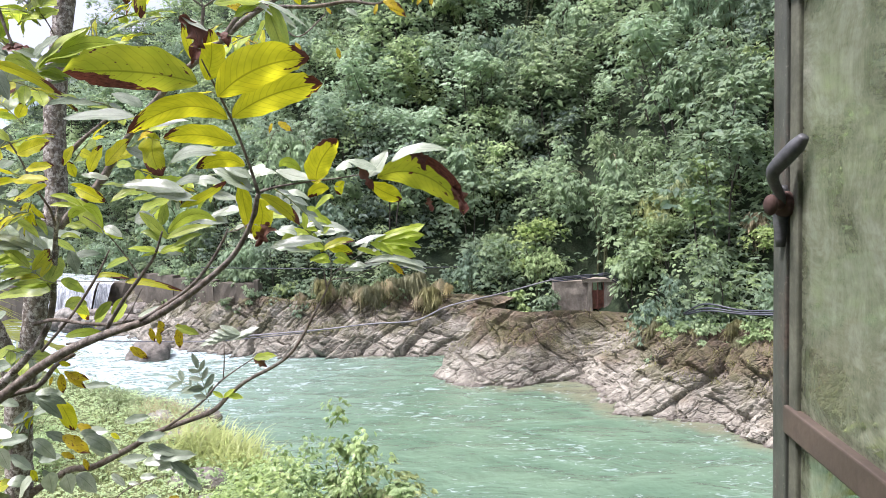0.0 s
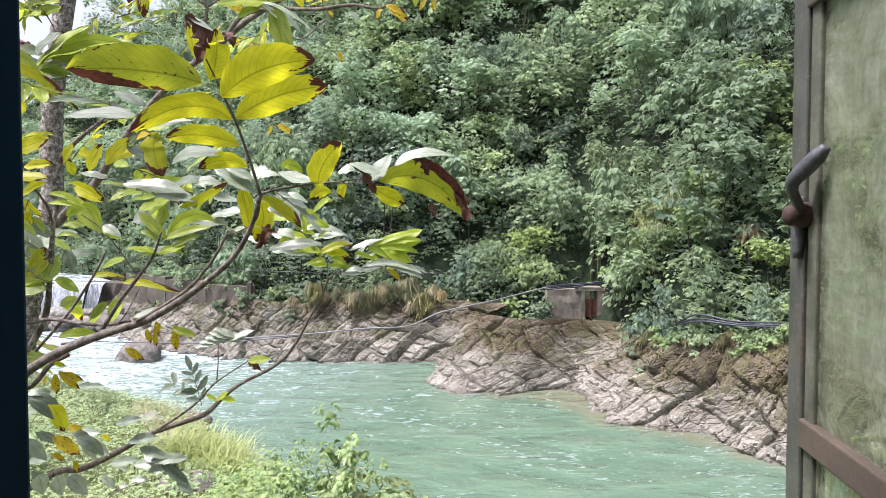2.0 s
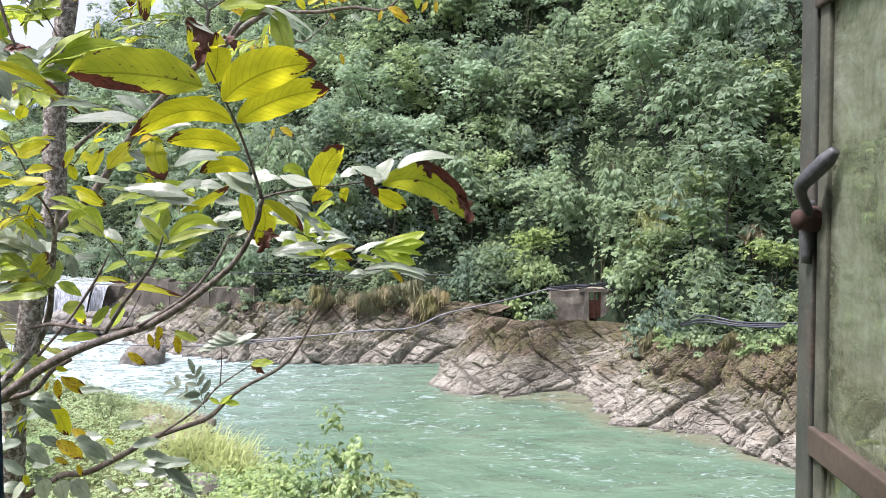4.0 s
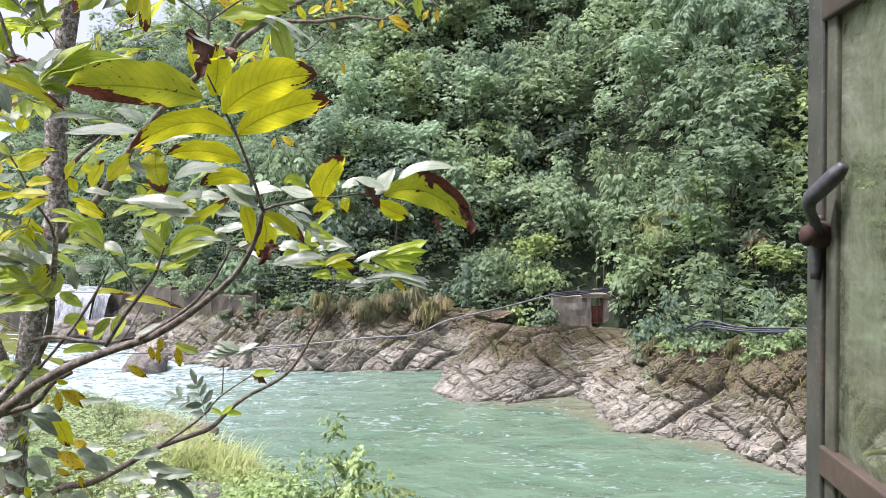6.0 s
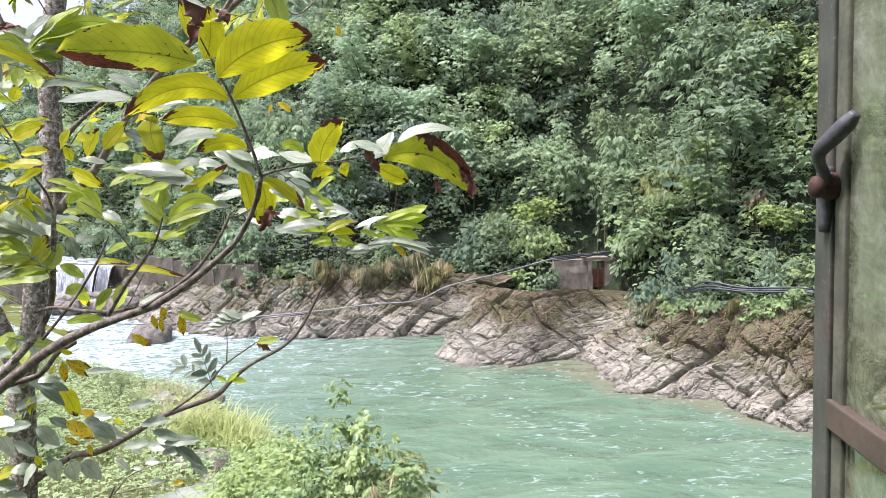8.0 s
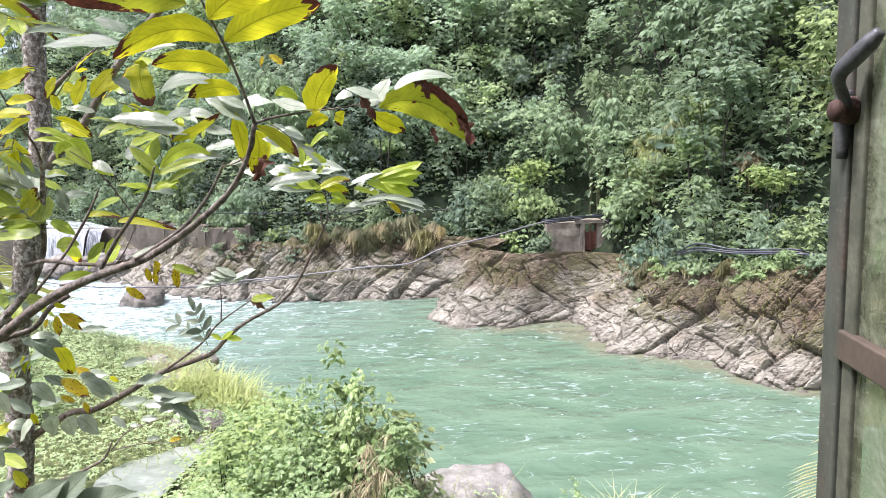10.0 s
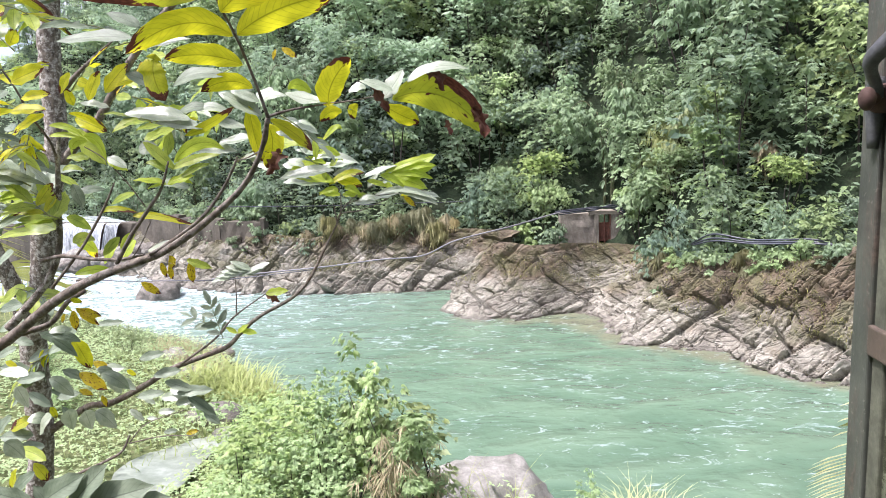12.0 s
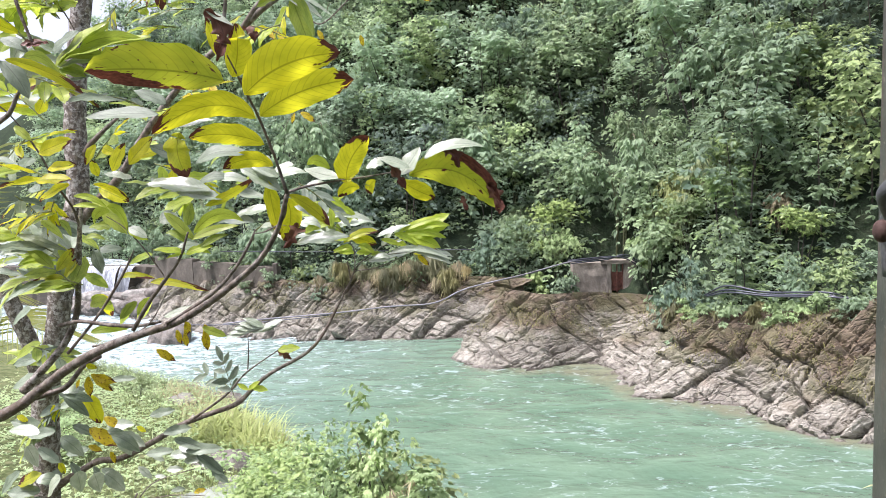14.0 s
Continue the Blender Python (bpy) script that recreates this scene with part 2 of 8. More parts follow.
def tube_data(points, radii, sides=8, rough=0.0, seed=0):
    """Vertices and faces of a tapering, slightly knotty tube along points."""
    rnd = random.Random(seed)
    verts, faces = [], []
    n = len(points)
    for i, c in enumerate(points):
        ahead = (points[min(i + 1, n - 1)] - points[max(i - 1, 0)]).normalized()
        side = ahead.cross(Vector((0.13, 0.21, 0.97))).normalized()
        up = side.cross(ahead)
        f = i / max(1, n - 1) * (len(radii) - 1)
        k = min(int(f), len(radii) - 2)
        r = radii[k] + (radii[k + 1] - radii[k]) * (f - k)
        for s in range(sides):
            a = 2 * math.pi * s / sides
            rr = r * (1 + rough * rnd.uniform(-1, 1))
            verts.append(c + side * math.cos(a) * rr + up * math.sin(a) * rr)
    for i in range(n - 1):
        for s in range(sides):
            a, b = i * sides + s, i * sides + (s + 1) % sides
            faces.append((a, b, b + sides, a + sides))
    verts += [points[0], points[-1]]
    e0, e1 = len(verts) - 2, len(verts) - 1
    for s in range(sides):
        faces.append((e0, (s + 1) % sides, s))
        faces.append((e1, (n - 1) * sides + s, (n - 1) * sides + (s + 1) % sides))
    return verts, faces


def tube(name, points, radii, mat, parent=None, sides=8, steps=6, rough=0.0, seed=0):
    v, f = tube_data(smooth_line(points, steps), radii, sides, rough, seed)
    return mesh_object(name, v, f, mat, True, parent)


# ---- ground, banks and river ----
FAR_SHORE = [(-75, 62), (-42, 50), (-28, 42.5), (-19, 36), (-14.5, 31), (-11.2, 28.4), (-8, 27), (-5.3, 26.3), (-2.4, 25.9), (0.2, 25.8),
             (0.6, 24.9), (-0.5, 23.2), (0.8, 21.6), (1.7, 21.2), (3.1, 21.1), (3.8, 20.0), (4.55, 18.3), (5.8, 17.45), (6.4, 17.2), (6.9, 16.4),
             (7.7, 15.2), (8.7, 14.5), (10.5, 13.4), (14, 11), (22, 7), (45, -4)]
NEAR_SHORE = [(45, -22), (22, -8), (14, 1), (8, 5.4), (4, 8.2), (1.6, 9.9), (-0.4, 11), (-2.2, 12.8), (-3.6, 14.6), (-4.4, 16), (-5.7, 18.3),
              (-8.7, 20.4), (-10.7, 21.9), (-13.5, 24.5), (-17.5, 27), (-27, 31.5), (-44, 38), (-78, 48)]


def to_line(px, py, line):
    """Distance from points to an open line, and the length along it of the nearest point."""
    best, along, run = np.full(px.shape, 1e9), np.zeros(px.shape), 0.0
    for (ax, ay), (bx, by) in zip(line, line[1:]):
        dx, dy = bx - ax, by - ay
        ln = math.hypot(dx, dy)
        t = np.clip(((px - ax) * dx + (py - ay) * dy) / ln ** 2, 0, 1)
        d = np.hypot(px - ax - t * dx, py - ay - t * dy)
        near = d < best
        best, along = np.where(near, d, best), np.where(near, run + t * ln, along)
        run += ln
    return best, along


def in_river(px, py):
    poly = FAR_SHORE + NEAR_SHORE
    inside = np.zeros(px.shape, bool)
    for (ax, ay), (bx, by) in zip(poly, poly[1:] + poly[:1]):
        if ay == by:
            continue
        hit = ((ay > py) != (by > py)) & (px < (bx - ax) * (py - ay) / (by - ay) + ax)
        inside ^= hit
    return inside


def hill_cap(x):
    """How high the wooded hill climbs behind the far bank; it falls away upstream."""
    return 27.0 * np.clip((x + 62) / 44, 0.4, 1.0)


def ground_z(px, py):
    px, py = np.asarray(px, float), np.asarray(py, float)
    df, _ = to_line(px, py, FAR_SHORE)
    dn, _ = to_line(px, py, NEAR_SHORE)
    inside = in_river(px, py)
    wob = 0.35 * np.sin(px * 0.61 + 1.3) * np.cos(py * 0.53) + 0.18 * np.sin(px * 1.7) * np.sin(py * 1.43 + 0.7)
    far = np.interp(df, [0, 0.6, 2.6, 4.0, 7, 25, 400], [-0.45, -0.3, 0.8, 2.0, 5.0, 30.0, 40.0]) + wob * np.clip(df - 3, 0, 2) * 0.5
    far = np.minimum(far, hill_cap(px) + wob)
    near = np.interp(dn, [0, 1.0, 4.0, 8.0, 11, 14, 400], [-0.15, 0.5, 1.1, 1.7, 2.9, 3.2, 4.0]) + wob * np.clip(dn - 1, 0, 1) * 0.35
    # a gentler slope in front of the sluice
    slope = np.where(np.hypot(px - 4.6, py - 22.6) < 3.6, 0.2 * df - 0.45, 99.0)
    far = np.minimum(far, np.maximum(slope, -0.4))
    far = np.minimum(far, 1.4 + np.maximum(0, np.hypot(px - 5.15, (py - 24.9) / 1.5) - 1.45) * 1.9)
    bed = -np.minimum(np.minimum(df, dn) * 0.5 + 0.35, 1.8)
    return np.where(inside, bed, np.where(df < dn, far, near))


def build_ground():
    xs = np.unique(np.concatenate([np.arange(-24, 24, 0.4), -24 - 0.4 * 1.17 ** np.arange(1, 48), 24 + 0.4 * 1.17 ** np.arange(1, 48)]))
    ys = np.unique(np.concatenate([np.arange(-4, 46, 0.4), -4 - 0.4 * 1.17 ** np.arange(1, 48), 46 + 0.4 * 1.17 ** np.arange(1, 48)]))
    gx, gy = np.meshgrid(xs, ys)
    gz = ground_z(gx, gy)
    verts = np.stack([gx.ravel(), gy.ravel(), gz.ravel()], -1)
    w = len(xs)
    faces = [(j * w + i, j * w + i + 1, (j + 1) * w + i + 1, (j + 1) * w + i) for j in range(len(ys) - 1) for i in range(w - 1)]
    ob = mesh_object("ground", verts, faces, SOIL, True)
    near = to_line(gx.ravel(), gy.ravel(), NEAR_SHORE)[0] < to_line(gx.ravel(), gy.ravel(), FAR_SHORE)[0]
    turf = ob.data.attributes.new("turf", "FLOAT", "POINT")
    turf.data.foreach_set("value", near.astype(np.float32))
    tagged(ob, "dark soil and low turf under dense riverside growth", "ground", kind="structure")


def build_water():
    xs, ys = np.arange(-40, 42, 0.45), np.arange(-18, 52, 0.45)
    gx, gy = np.meshgrid(xs, ys)
    rough = np.clip((-gx - 5) / 9, 0.12, 1) * np.clip((gy - 6) / 12, 0.3, 1)
    gz = 0.03 * rough * (np.sin(gx * 2.3 + gy * 1.1) + np.sin(gx * 1.3 - gy * 2.9 + 1) + 1.4 * np.sin(gx * 4.1 + gy * 3.7) * np.sin(gx * 0.7 - gy))
    w = len(xs)
    verts = np.stack([gx.ravel(), gy.ravel(), gz.ravel()], -1)
    faces = [(j * w + i, j * w + i + 1, (j + 1) * w + i + 1, (j + 1) * w + i) for j in range(len(ys) - 1) for i in range(w - 1)]
    ob = mesh_object("water", verts, faces, WATER, True)
    shore, _ = to_line(gx.ravel(), gy.ravel(), FAR_SHORE)
    depth = ob.data.attributes.new("depth", "FLOAT", "POINT")
    depth.data.foreach_set("value", np.where(in_river(gx.ravel(), gy.ravel()), shore + np.clip(gy.ravel() - 22, 0, 2), 0.0).astype(np.float32))
    tagged(ob, "milky jade-green river with white ripples", "river", kind="structure")


def jointed_beds(a, b, long, thick, seed, lift, tip_a, tip_b, groove, lip):
    """Relief of parallel beds of uneven thickness, cut across by joints into flat, tilted blocks; also a tone for each block."""
    def rnd(i, j, k):
        q = np.sin(i * 127.1 + j * 311.7 + (seed * 7 + k) * 74.7) * 43758.5453
        return q - np.floor(q)
    gen = np.random.default_rng(seed)
    edges = float(b.min()) - 1 + np.cumsum(thick * gen.uniform(0.45, 1.7, 4000))
    row = np.searchsorted(edges, b)
    lo, hi = edges[row - 1], edges[row]
    fb = (b - lo) / (hi - lo)
    ln = long * (0.55 + 0.9 * rnd(row, 0, 1))
    wa = a / ln + 7 * rnd(row, 0, 2) + 0.5 * (fb - 0.5) * (rnd(row, 3, 8) - 0.5)
    wa = wa + 0.25 * np.sin(wa * 2.1 + row)
    col = np.floor(wa)
    fa = wa - col
    h = lift * (rnd(row, col, 3) - 0.5) + tip_a * (rnd(row, col, 4) - 0.5) * (fa - 0.5) + tip_b * (rnd(row, col, 5) - 0.15) * (fb - 0.5)
    edge = np.minimum(np.minimum(fa, 1 - fa) * ln, np.minimum(fb, 1 - fb) * (hi - lo))
    return h - groove * np.clip(1 - edge / lip, 0, 1) ** 2, rnd(row, col, 6)


ROCK_FACE = []


def build_rock_bank():
    """The bare rock face along the far shore, with tilted beds stepping out of it."""
    line = smooth_line([(x, y, 0) for x, y in FAR_SHORE[3:24]], 8)
    step, pts, carry = 0.045, [], 0.0
    for a, b in zip(line, line[1:]):
        ln = (b - a).length
        while carry < ln:
            pts.append(a + (b - a) * (carry / ln))
            carry += step
        carry -= ln
    n = len(pts)
    norm = []
    for i in range(n):
        d = pts[min(i + 20, n - 1)] - pts[max(i - 20, 0)]
        norm.append(Vector((-d.y, d.x, 0)).normalized())
    for _ in range(9):
        norm = [sum((norm[min(max(i + k, 0), n - 1)] for k in range(-24, 25, 8)), Vector()).normalized() for i in range(n)]
    rows = 92
    ss, uu = np.meshgrid(np.arange(n) * step, np.linspace(0, 1, rows), indexing="ij")
    px_, py_ = np.array([p.x for p in pts])[:, None], np.array([p.y for p in pts])[:, None]
    nx_, ny_ = np.array([q.x for q in norm])[:, None], np.array([q.y for q in norm])[:, None]
    wave = np.array([[noise.noise((i * step * 0.17, 3.1, 0)), noise.noise((i * step * 0.6, 9.0, 0)), noise.noise((i * step * 0.13, 7.7, 0))] for i in range(n)])
    gate = np.exp(-((px_ - 3.9) ** 2 + (py_ - 20.8) ** 2) / 2.9)
    top = 2.05 + 0.75 * np.clip((px_ - 6.5) / 2, 0, 1) + 0.3 * wave[:, :1] + 0.15 * wave[:, 1:2] - 0.3 * gate
    reach = 2.7 + 0.7 * wave[:, 2:] + 3.0 * gate
    hh = -0.45 + (top + 0.45) * uu
    back = reach * uu ** 1.05 - 0.3
    big = np.array([[noise.noise((i * step * 0.35, j * 0.033 * 0.6, 1.0)) * 0.5 + noise.noise((i * step * 0.9, j * 0.033 * 1.2, 4.0)) * 0.3 for j in range(rows)] for i in range(n)])
    warp = np.array([[noise.noise((i * step * 0.8, j * 0.033, 2.0)) for j in range(rows)] for i in range(n)])
    along = uu * np.hypot(reach, top)
    th = radians(57)
    a = ss * math.cos(th) + along * math.sin(th) + 0.1 * warp
    b = -ss * math.sin(th) + along * math.cos(th) + 0.12 * warp
    a, b = a + 0.5 * big, b + 0.62 * big + 0.16 * warp
    h1, t1 = jointed_beds(a, b, 1.35, 0.66, 1, 0.4, 0.5, 0.5, 0.13, 0.11)
    h2, t2 = jointed_beds(a + 0.3 * b, b - 0.12 * a, 0.55, 0.3, 2, 0.14, 0.16, 0.16, 0.06, 0.06)
    h3, t3 = jointed_beds(a - 0.35 * b, b + 0.25 * a, 0.24, 0.15, 3, 0.045, 0.05, 0.05, 0.02, 0.04)
    out = h1 + h2 + h3
    out = (out + 0.3 * big + 0.02) * (np.clip((1 - uu) * 12, 0, 1) * 0.8 + 0.2)
    vx, vy, vz = px_ + nx_ * (back - 0.8 * out), py_ + ny_ * (back - 0.8 * out), hh + 0.55 * out
    verts = np.stack([vx.ravel(), vy.ravel(), vz.ravel()], -1)
    faces = [(i * rows + j, (i + 1) * rows + j, (i + 1) * rows + j + 1, i * rows + j + 1) for i in range(n - 1) for j in range(rows - 1)]
    ob = mesh_object("rock_bank", verts, faces, ROCK)
    tone = ob.data.attributes.new("bed_tone", "FLOAT", "POINT")
    tone.data.foreach_set("value", (0.45 * t1 + 0.35 * t2 + 0.2 * t3).ravel().astype(np.float32))
    ROCK_FACE.append(verts)
    tagged(ob, "weathered tan and grey rock bank with tilted cracked beds", "rock bank", kind="structure")


build_ground()
build_water()
build_rock_bank()

# ---- distant ridge ----
def far_ridge():
    verts, faces = [], []
    n = 90
    for i in range(n + 1):
        a = radians(-75 + 100 * i / n)
        x, y = math.sin(a) * 330, math.cos(a) * 330
        h = 62 + 26 * noise.noise((i * 0.09, 0.3, 0)) + 9 * noise.noise((i * 0.31, 2.0, 0)) + 2.5 * noise.noise((i * 1.7, 5.0, 0))
        for j in range(6):
            f = j / 5
            verts.append((x * (1 + 0.35 * f), y * (1 + 0.35 * f), -5 + (h + 5) * f ** 0.8))
    faces = [(i * 6 + j, (i + 1) * 6 + j, (i + 1) * 6 + j + 1, i * 6 + j + 1) for i in range(n) for j in range(5)]
    # distance haze is put into the ridge's pale blue colour
    tagged(mesh_object("backdrop", verts, faces, plain("hazy_mountain", (0.2, 0.27, 0.29), (0.3, 0.37, 0.4), 1.0, 0.05), True), "hazy blue-green mountain ridge far upstream", "mountain", kind="structure")


far_ridge()


# ---- forest on the far side ----
def leaf_quad(verts, faces, base, d, nrm, length, width):
    side = d.cross(nrm).normalized() * (width / 2)
    k = len(verts)
    mid = base + d * (length * 0.42)
    verts += [base, mid + side, base + d * length - nrm * (length * 0.12), mid - side]
    faces.append((k, k + 1, k + 2, k + 3))


def rand_dir(rnd, up=0.0):
    v = Vector((rnd.gauss(0, 1), rnd.gauss(0, 1), rnd.gauss(0, 1) + up))
    return v.normalized()


def plant_mesh(seed, size, sprays, leaves, length, width, droop, spread, lobes, flat=0.0, tops=()):
    """A leafy plant: sprays of leaves over several uneven domes, dense on their upper sides, with oversized filler
    leaves added inside to close gaps.
    """
    rnd = random.Random(seed)
    verts, faces = [], []
    cen = []
    for _ in range(lobes):
        a, r = rnd.uniform(0, 2 * math.pi), rnd.uniform(0.15, 0.8) * spread
        cen.append((Vector((math.cos(a) * r, math.sin(a) * r, (rnd.random() ** 1.1 * 0.93 + 0.04) * size)), rnd.uniform(0.24, 0.5) * spread))
    cen += [(t, 0.42 * spread) for t in tops]
    for q in range(sprays):
        c, r = rnd.choice(cen)
        d = rand_dir(rnd, 0.95)
        inner = q % 7 == 0
        p = c + Vector((d.x, d.y, d.z * (0.8 - flat))) * r * (rnd.uniform(0.3, 0.65) if inner else rnd.uniform(0.72, 1.08))
        if p.z < 0.03 * size:
            p.z = rnd.uniform(0.02, 0.25) * size
        out = Vector((d.x, d.y, 0.15 - droop + rnd.uniform(-0.3, 0.3))).normalized()
        for k in range(leaves):
            ang = (k - (leaves - 1) / 2) * (1.9 / leaves) + rnd.uniform(-0.2, 0.2)
            dd = (Matrix.Rotation(ang, 3, "Z") @ out + Vector((0, 0, rnd.uniform(-droop, 0.25)))).normalized()
            nn = (Vector((rnd.uniform(-0.5, 0.5), rnd.uniform(-0.5, 0.5), 0.8)) + 1.1 * d).normalized()
            nn = (nn - dd * nn.dot(dd)).normalized()
            ln, wd = length * rnd.uniform(0.65, 1.25), width * rnd.uniform(0.8, 1.2)
            if inner:
                ln, wd = ln * 1.7, wd * 2.1
            leaf_quad(verts, faces, p - dd * ln * 0.1 + dd * rnd.uniform(0, 0.3) * ln, dd, nn, ln, wd)
    return verts, faces


def arching_culms(seed, size, spread, count):
    """Bamboo culms that rise together and arch over at their ends."""
    rnd = random.Random(seed)
    out = []
    for k in range(count):
        a = 2 * math.pi * (k + rnd.uniform(-0.3, 0.3)) / count
        d = Vector((math.cos(a), math.sin(a), 0))
        h, r = size * rnd.uniform(0.6, 1.0), spread * rnd.uniform(0.45, 1.0)
        out.append([d * 0.12 * spread + Vector((0, 0, -0.4)), d * 0.2 * r + Vector((0, 0, 0.5 * h)), d * 0.5 * r + Vector((0, 0, 0.88 * h)), d * 0.85 * r + Vector((0, 0, h)), d * 1.2 * r + Vector((0, 0, 0.9 * h)), d * 1.4 * r + Vector((0, 0, 0.7 * h))])
    return out


def plume_mesh(seed, culms, sprigs, leaves, length, width):
    """Hands of narrow leaves hanging in curtains from arching culms."""
    rnd = random.Random(seed)
    verts, faces = [], []
    lines = [smooth_line(c, 5) for c in culms]
    for q in range(sprigs):
        ln_ = rnd.choice(lines)
        f = rnd.random() ** 0.75
        p = ln_[int((0.2 + 0.79 * f) * (len(ln_) - 1))]
        side = rand_dir(rnd, 0.1)
        side.z *= 0.35
        p = p + side * rnd.uniform(0.1, 0.6) + Vector((0, 0, -abs(rnd.gauss(0, 0.42))))
        out = Vector((side.x, side.y, 0)).normalized()
        # every eighth sprig gets oversized filler leaves, added to close gaps
        inner = q % 8 == 0
        for k in range(leaves):
            ang = (k - (leaves - 1) / 2) * (2.3 / leaves) + rnd.uniform(-0.2, 0.2)
            dd = (Matrix.Rotation(ang, 3, "Z") @ out + Vector((0, 0, -rnd.uniform(0.5, 1.7)))).normalized()
            nn = (out * rnd.uniform(0.3, 1.0) + Vector((rnd.uniform(-0.5, 0.5), rnd.uniform(-0.5, 0.5), 0.75)))
            nn = (nn - dd * nn.dot(dd)).normalized()
            ln, wd = length * rnd.uniform(0.6, 1.25), width * rnd.uniform(0.8, 1.2)
            if inner:
                ln, wd = ln * 1.5, wd * 2.4
            leaf_quad(verts, faces, p, dd, nn, ln, wd)
    return verts, faces


def stem_data(seed, size, spread, count, radius):
    rnd = random.Random(seed)
    out = []
    for k in range(count):
        a, r = rnd.uniform(0, 6.28), rnd.uniform(0.2, 0.7) * spread
        top = Vector((math.cos(a) * r, math.sin(a) * r, size * rnd.uniform(0.5, 0.8)))
        foot = Vector((math.cos(a) * 0.1 * spread, math.sin(a) * 0.1 * spread, -0.5))
        mid = (foot + top) / 2 + Vector((rnd.uniform(-0.2, 0.2), rnd.uniform(-0.2, 0.2), 0.1 * size))
        v, f = tube_data(smooth_line([foot, mid, top], 4), [radius, radius * 0.7, radius * 0.25], 5, 0.1, seed + k)
        out.append((v, f, top))
    return out


def make_plant(name, label, category, group, seed, size, spread, leafmat, stems, radius, **leafy):
    root = new(name)
    tagged(root, label, category, group)
    tops = []
    for v, f, top in stem_data(seed, size, spread, stems, radius):
        mesh_object("stem", v, f, WOOD, True, root)
        tops.append(top)
    v, f = plant_mesh(seed, size, spread=spread, tops=tops, **leafy)
    mesh_object("crown", v, f, leafmat, False, root)
    return root


def make_bamboo(label, group, seed, size, spread, mat, count, **leafy):
    root = new("bamboo_clump")
    tagged(root, label, "bamboo", group)
    culms = arching_culms(seed, size, spread, count)
    for k, c in enumerate(culms):
        v, f = tube_data(smooth_line(c, 3), [0.024, 0.018, 0.006], 4, 0.0, seed + k)
        mesh_object("culm", v, f, CULM, True, root)
    v, f = plume_mesh(seed, culms, **leafy)
    mesh_object("crown", v, f, mat, False, root)
    return root


FOREST = "plants on the wooded hill"
CULM = plain("bamboo_culm", (0.06, 0.07, 0.03), (0.16, 0.16, 0.07), 0.6, 4)
KINDS = {"bamboo": [], "broad": [], "dark": [], "lime": [], "pale": []}
for k in range(4):
    KINDS["bamboo"].append(make_bamboo("bushy green bamboo with drooping narrow leaves on the slope", FOREST, 100 + k, 4.4, 1.3, BAMBOO, 5, sprigs=600, leaves=5, length=0.23, width=0.066))
for k in range(3):
    KINDS["broad"].append(make_plant("broadleaf_tree", "leafy green broadleaf tree on the steep slope", "tree", FOREST, 200 + k, 4.0, 1.7, BROAD, 2, 0.032,
                                     sprays=600, leaves=4, length=0.16, width=0.075, droop=0.4, lobes=13))
for k in range(2):
    KINDS["dark"].append(make_plant("dark_tree", "dark green dense tree on the steep slope", "tree", FOREST, 300 + k, 4.6, 1.8, DARK, 2, 0.035,
                                    sprays=560, leaves=4, length=0.16, width=0.076, droop=0.5, lobes=13))
for k in range(2):
    KINDS["lime"].append(make_plant("lime_shrub", "bright lime-green shrub among darker trees", "shrub", FOREST, 400 + k, 2.6, 1.2, LIME, 3, 0.03,
                                    sprays=480, leaves=5, length=0.14, width=0.06, droop=0.45, lobes=12))
# broadleaf trees again, in the leaf colour that carries the haze
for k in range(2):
    KINDS["pale"].append(make_plant("pale_tree", "grey-green tree high on the slope with haze put into its leaf colour", "tree", FOREST, 450 + k, 4.2, 1.7, HAZE_PALED, 2, 0.032,
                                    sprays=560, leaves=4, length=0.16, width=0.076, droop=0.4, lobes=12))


def kind_for(x, y, z, rnd):
    """Which plant grows where: bamboo in the middle of the slope, dark trees upstream, brighter growth downstream,
    haze-paled trees high up.
    """
    u = x / y + 0.05 * noise.noise((x * 0.25, y * 0.25, 1.0))
    if u < 0.0:
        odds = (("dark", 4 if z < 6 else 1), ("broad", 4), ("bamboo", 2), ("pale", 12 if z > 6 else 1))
    elif u < 0.26:
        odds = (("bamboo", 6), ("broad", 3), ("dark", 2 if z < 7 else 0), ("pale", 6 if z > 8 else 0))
    else:
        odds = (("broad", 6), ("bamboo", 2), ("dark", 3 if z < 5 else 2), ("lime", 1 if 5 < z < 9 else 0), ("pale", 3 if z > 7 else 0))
    return rnd.choice(KINDS[rnd.choice([k for k, w in odds for _ in range(w)])])


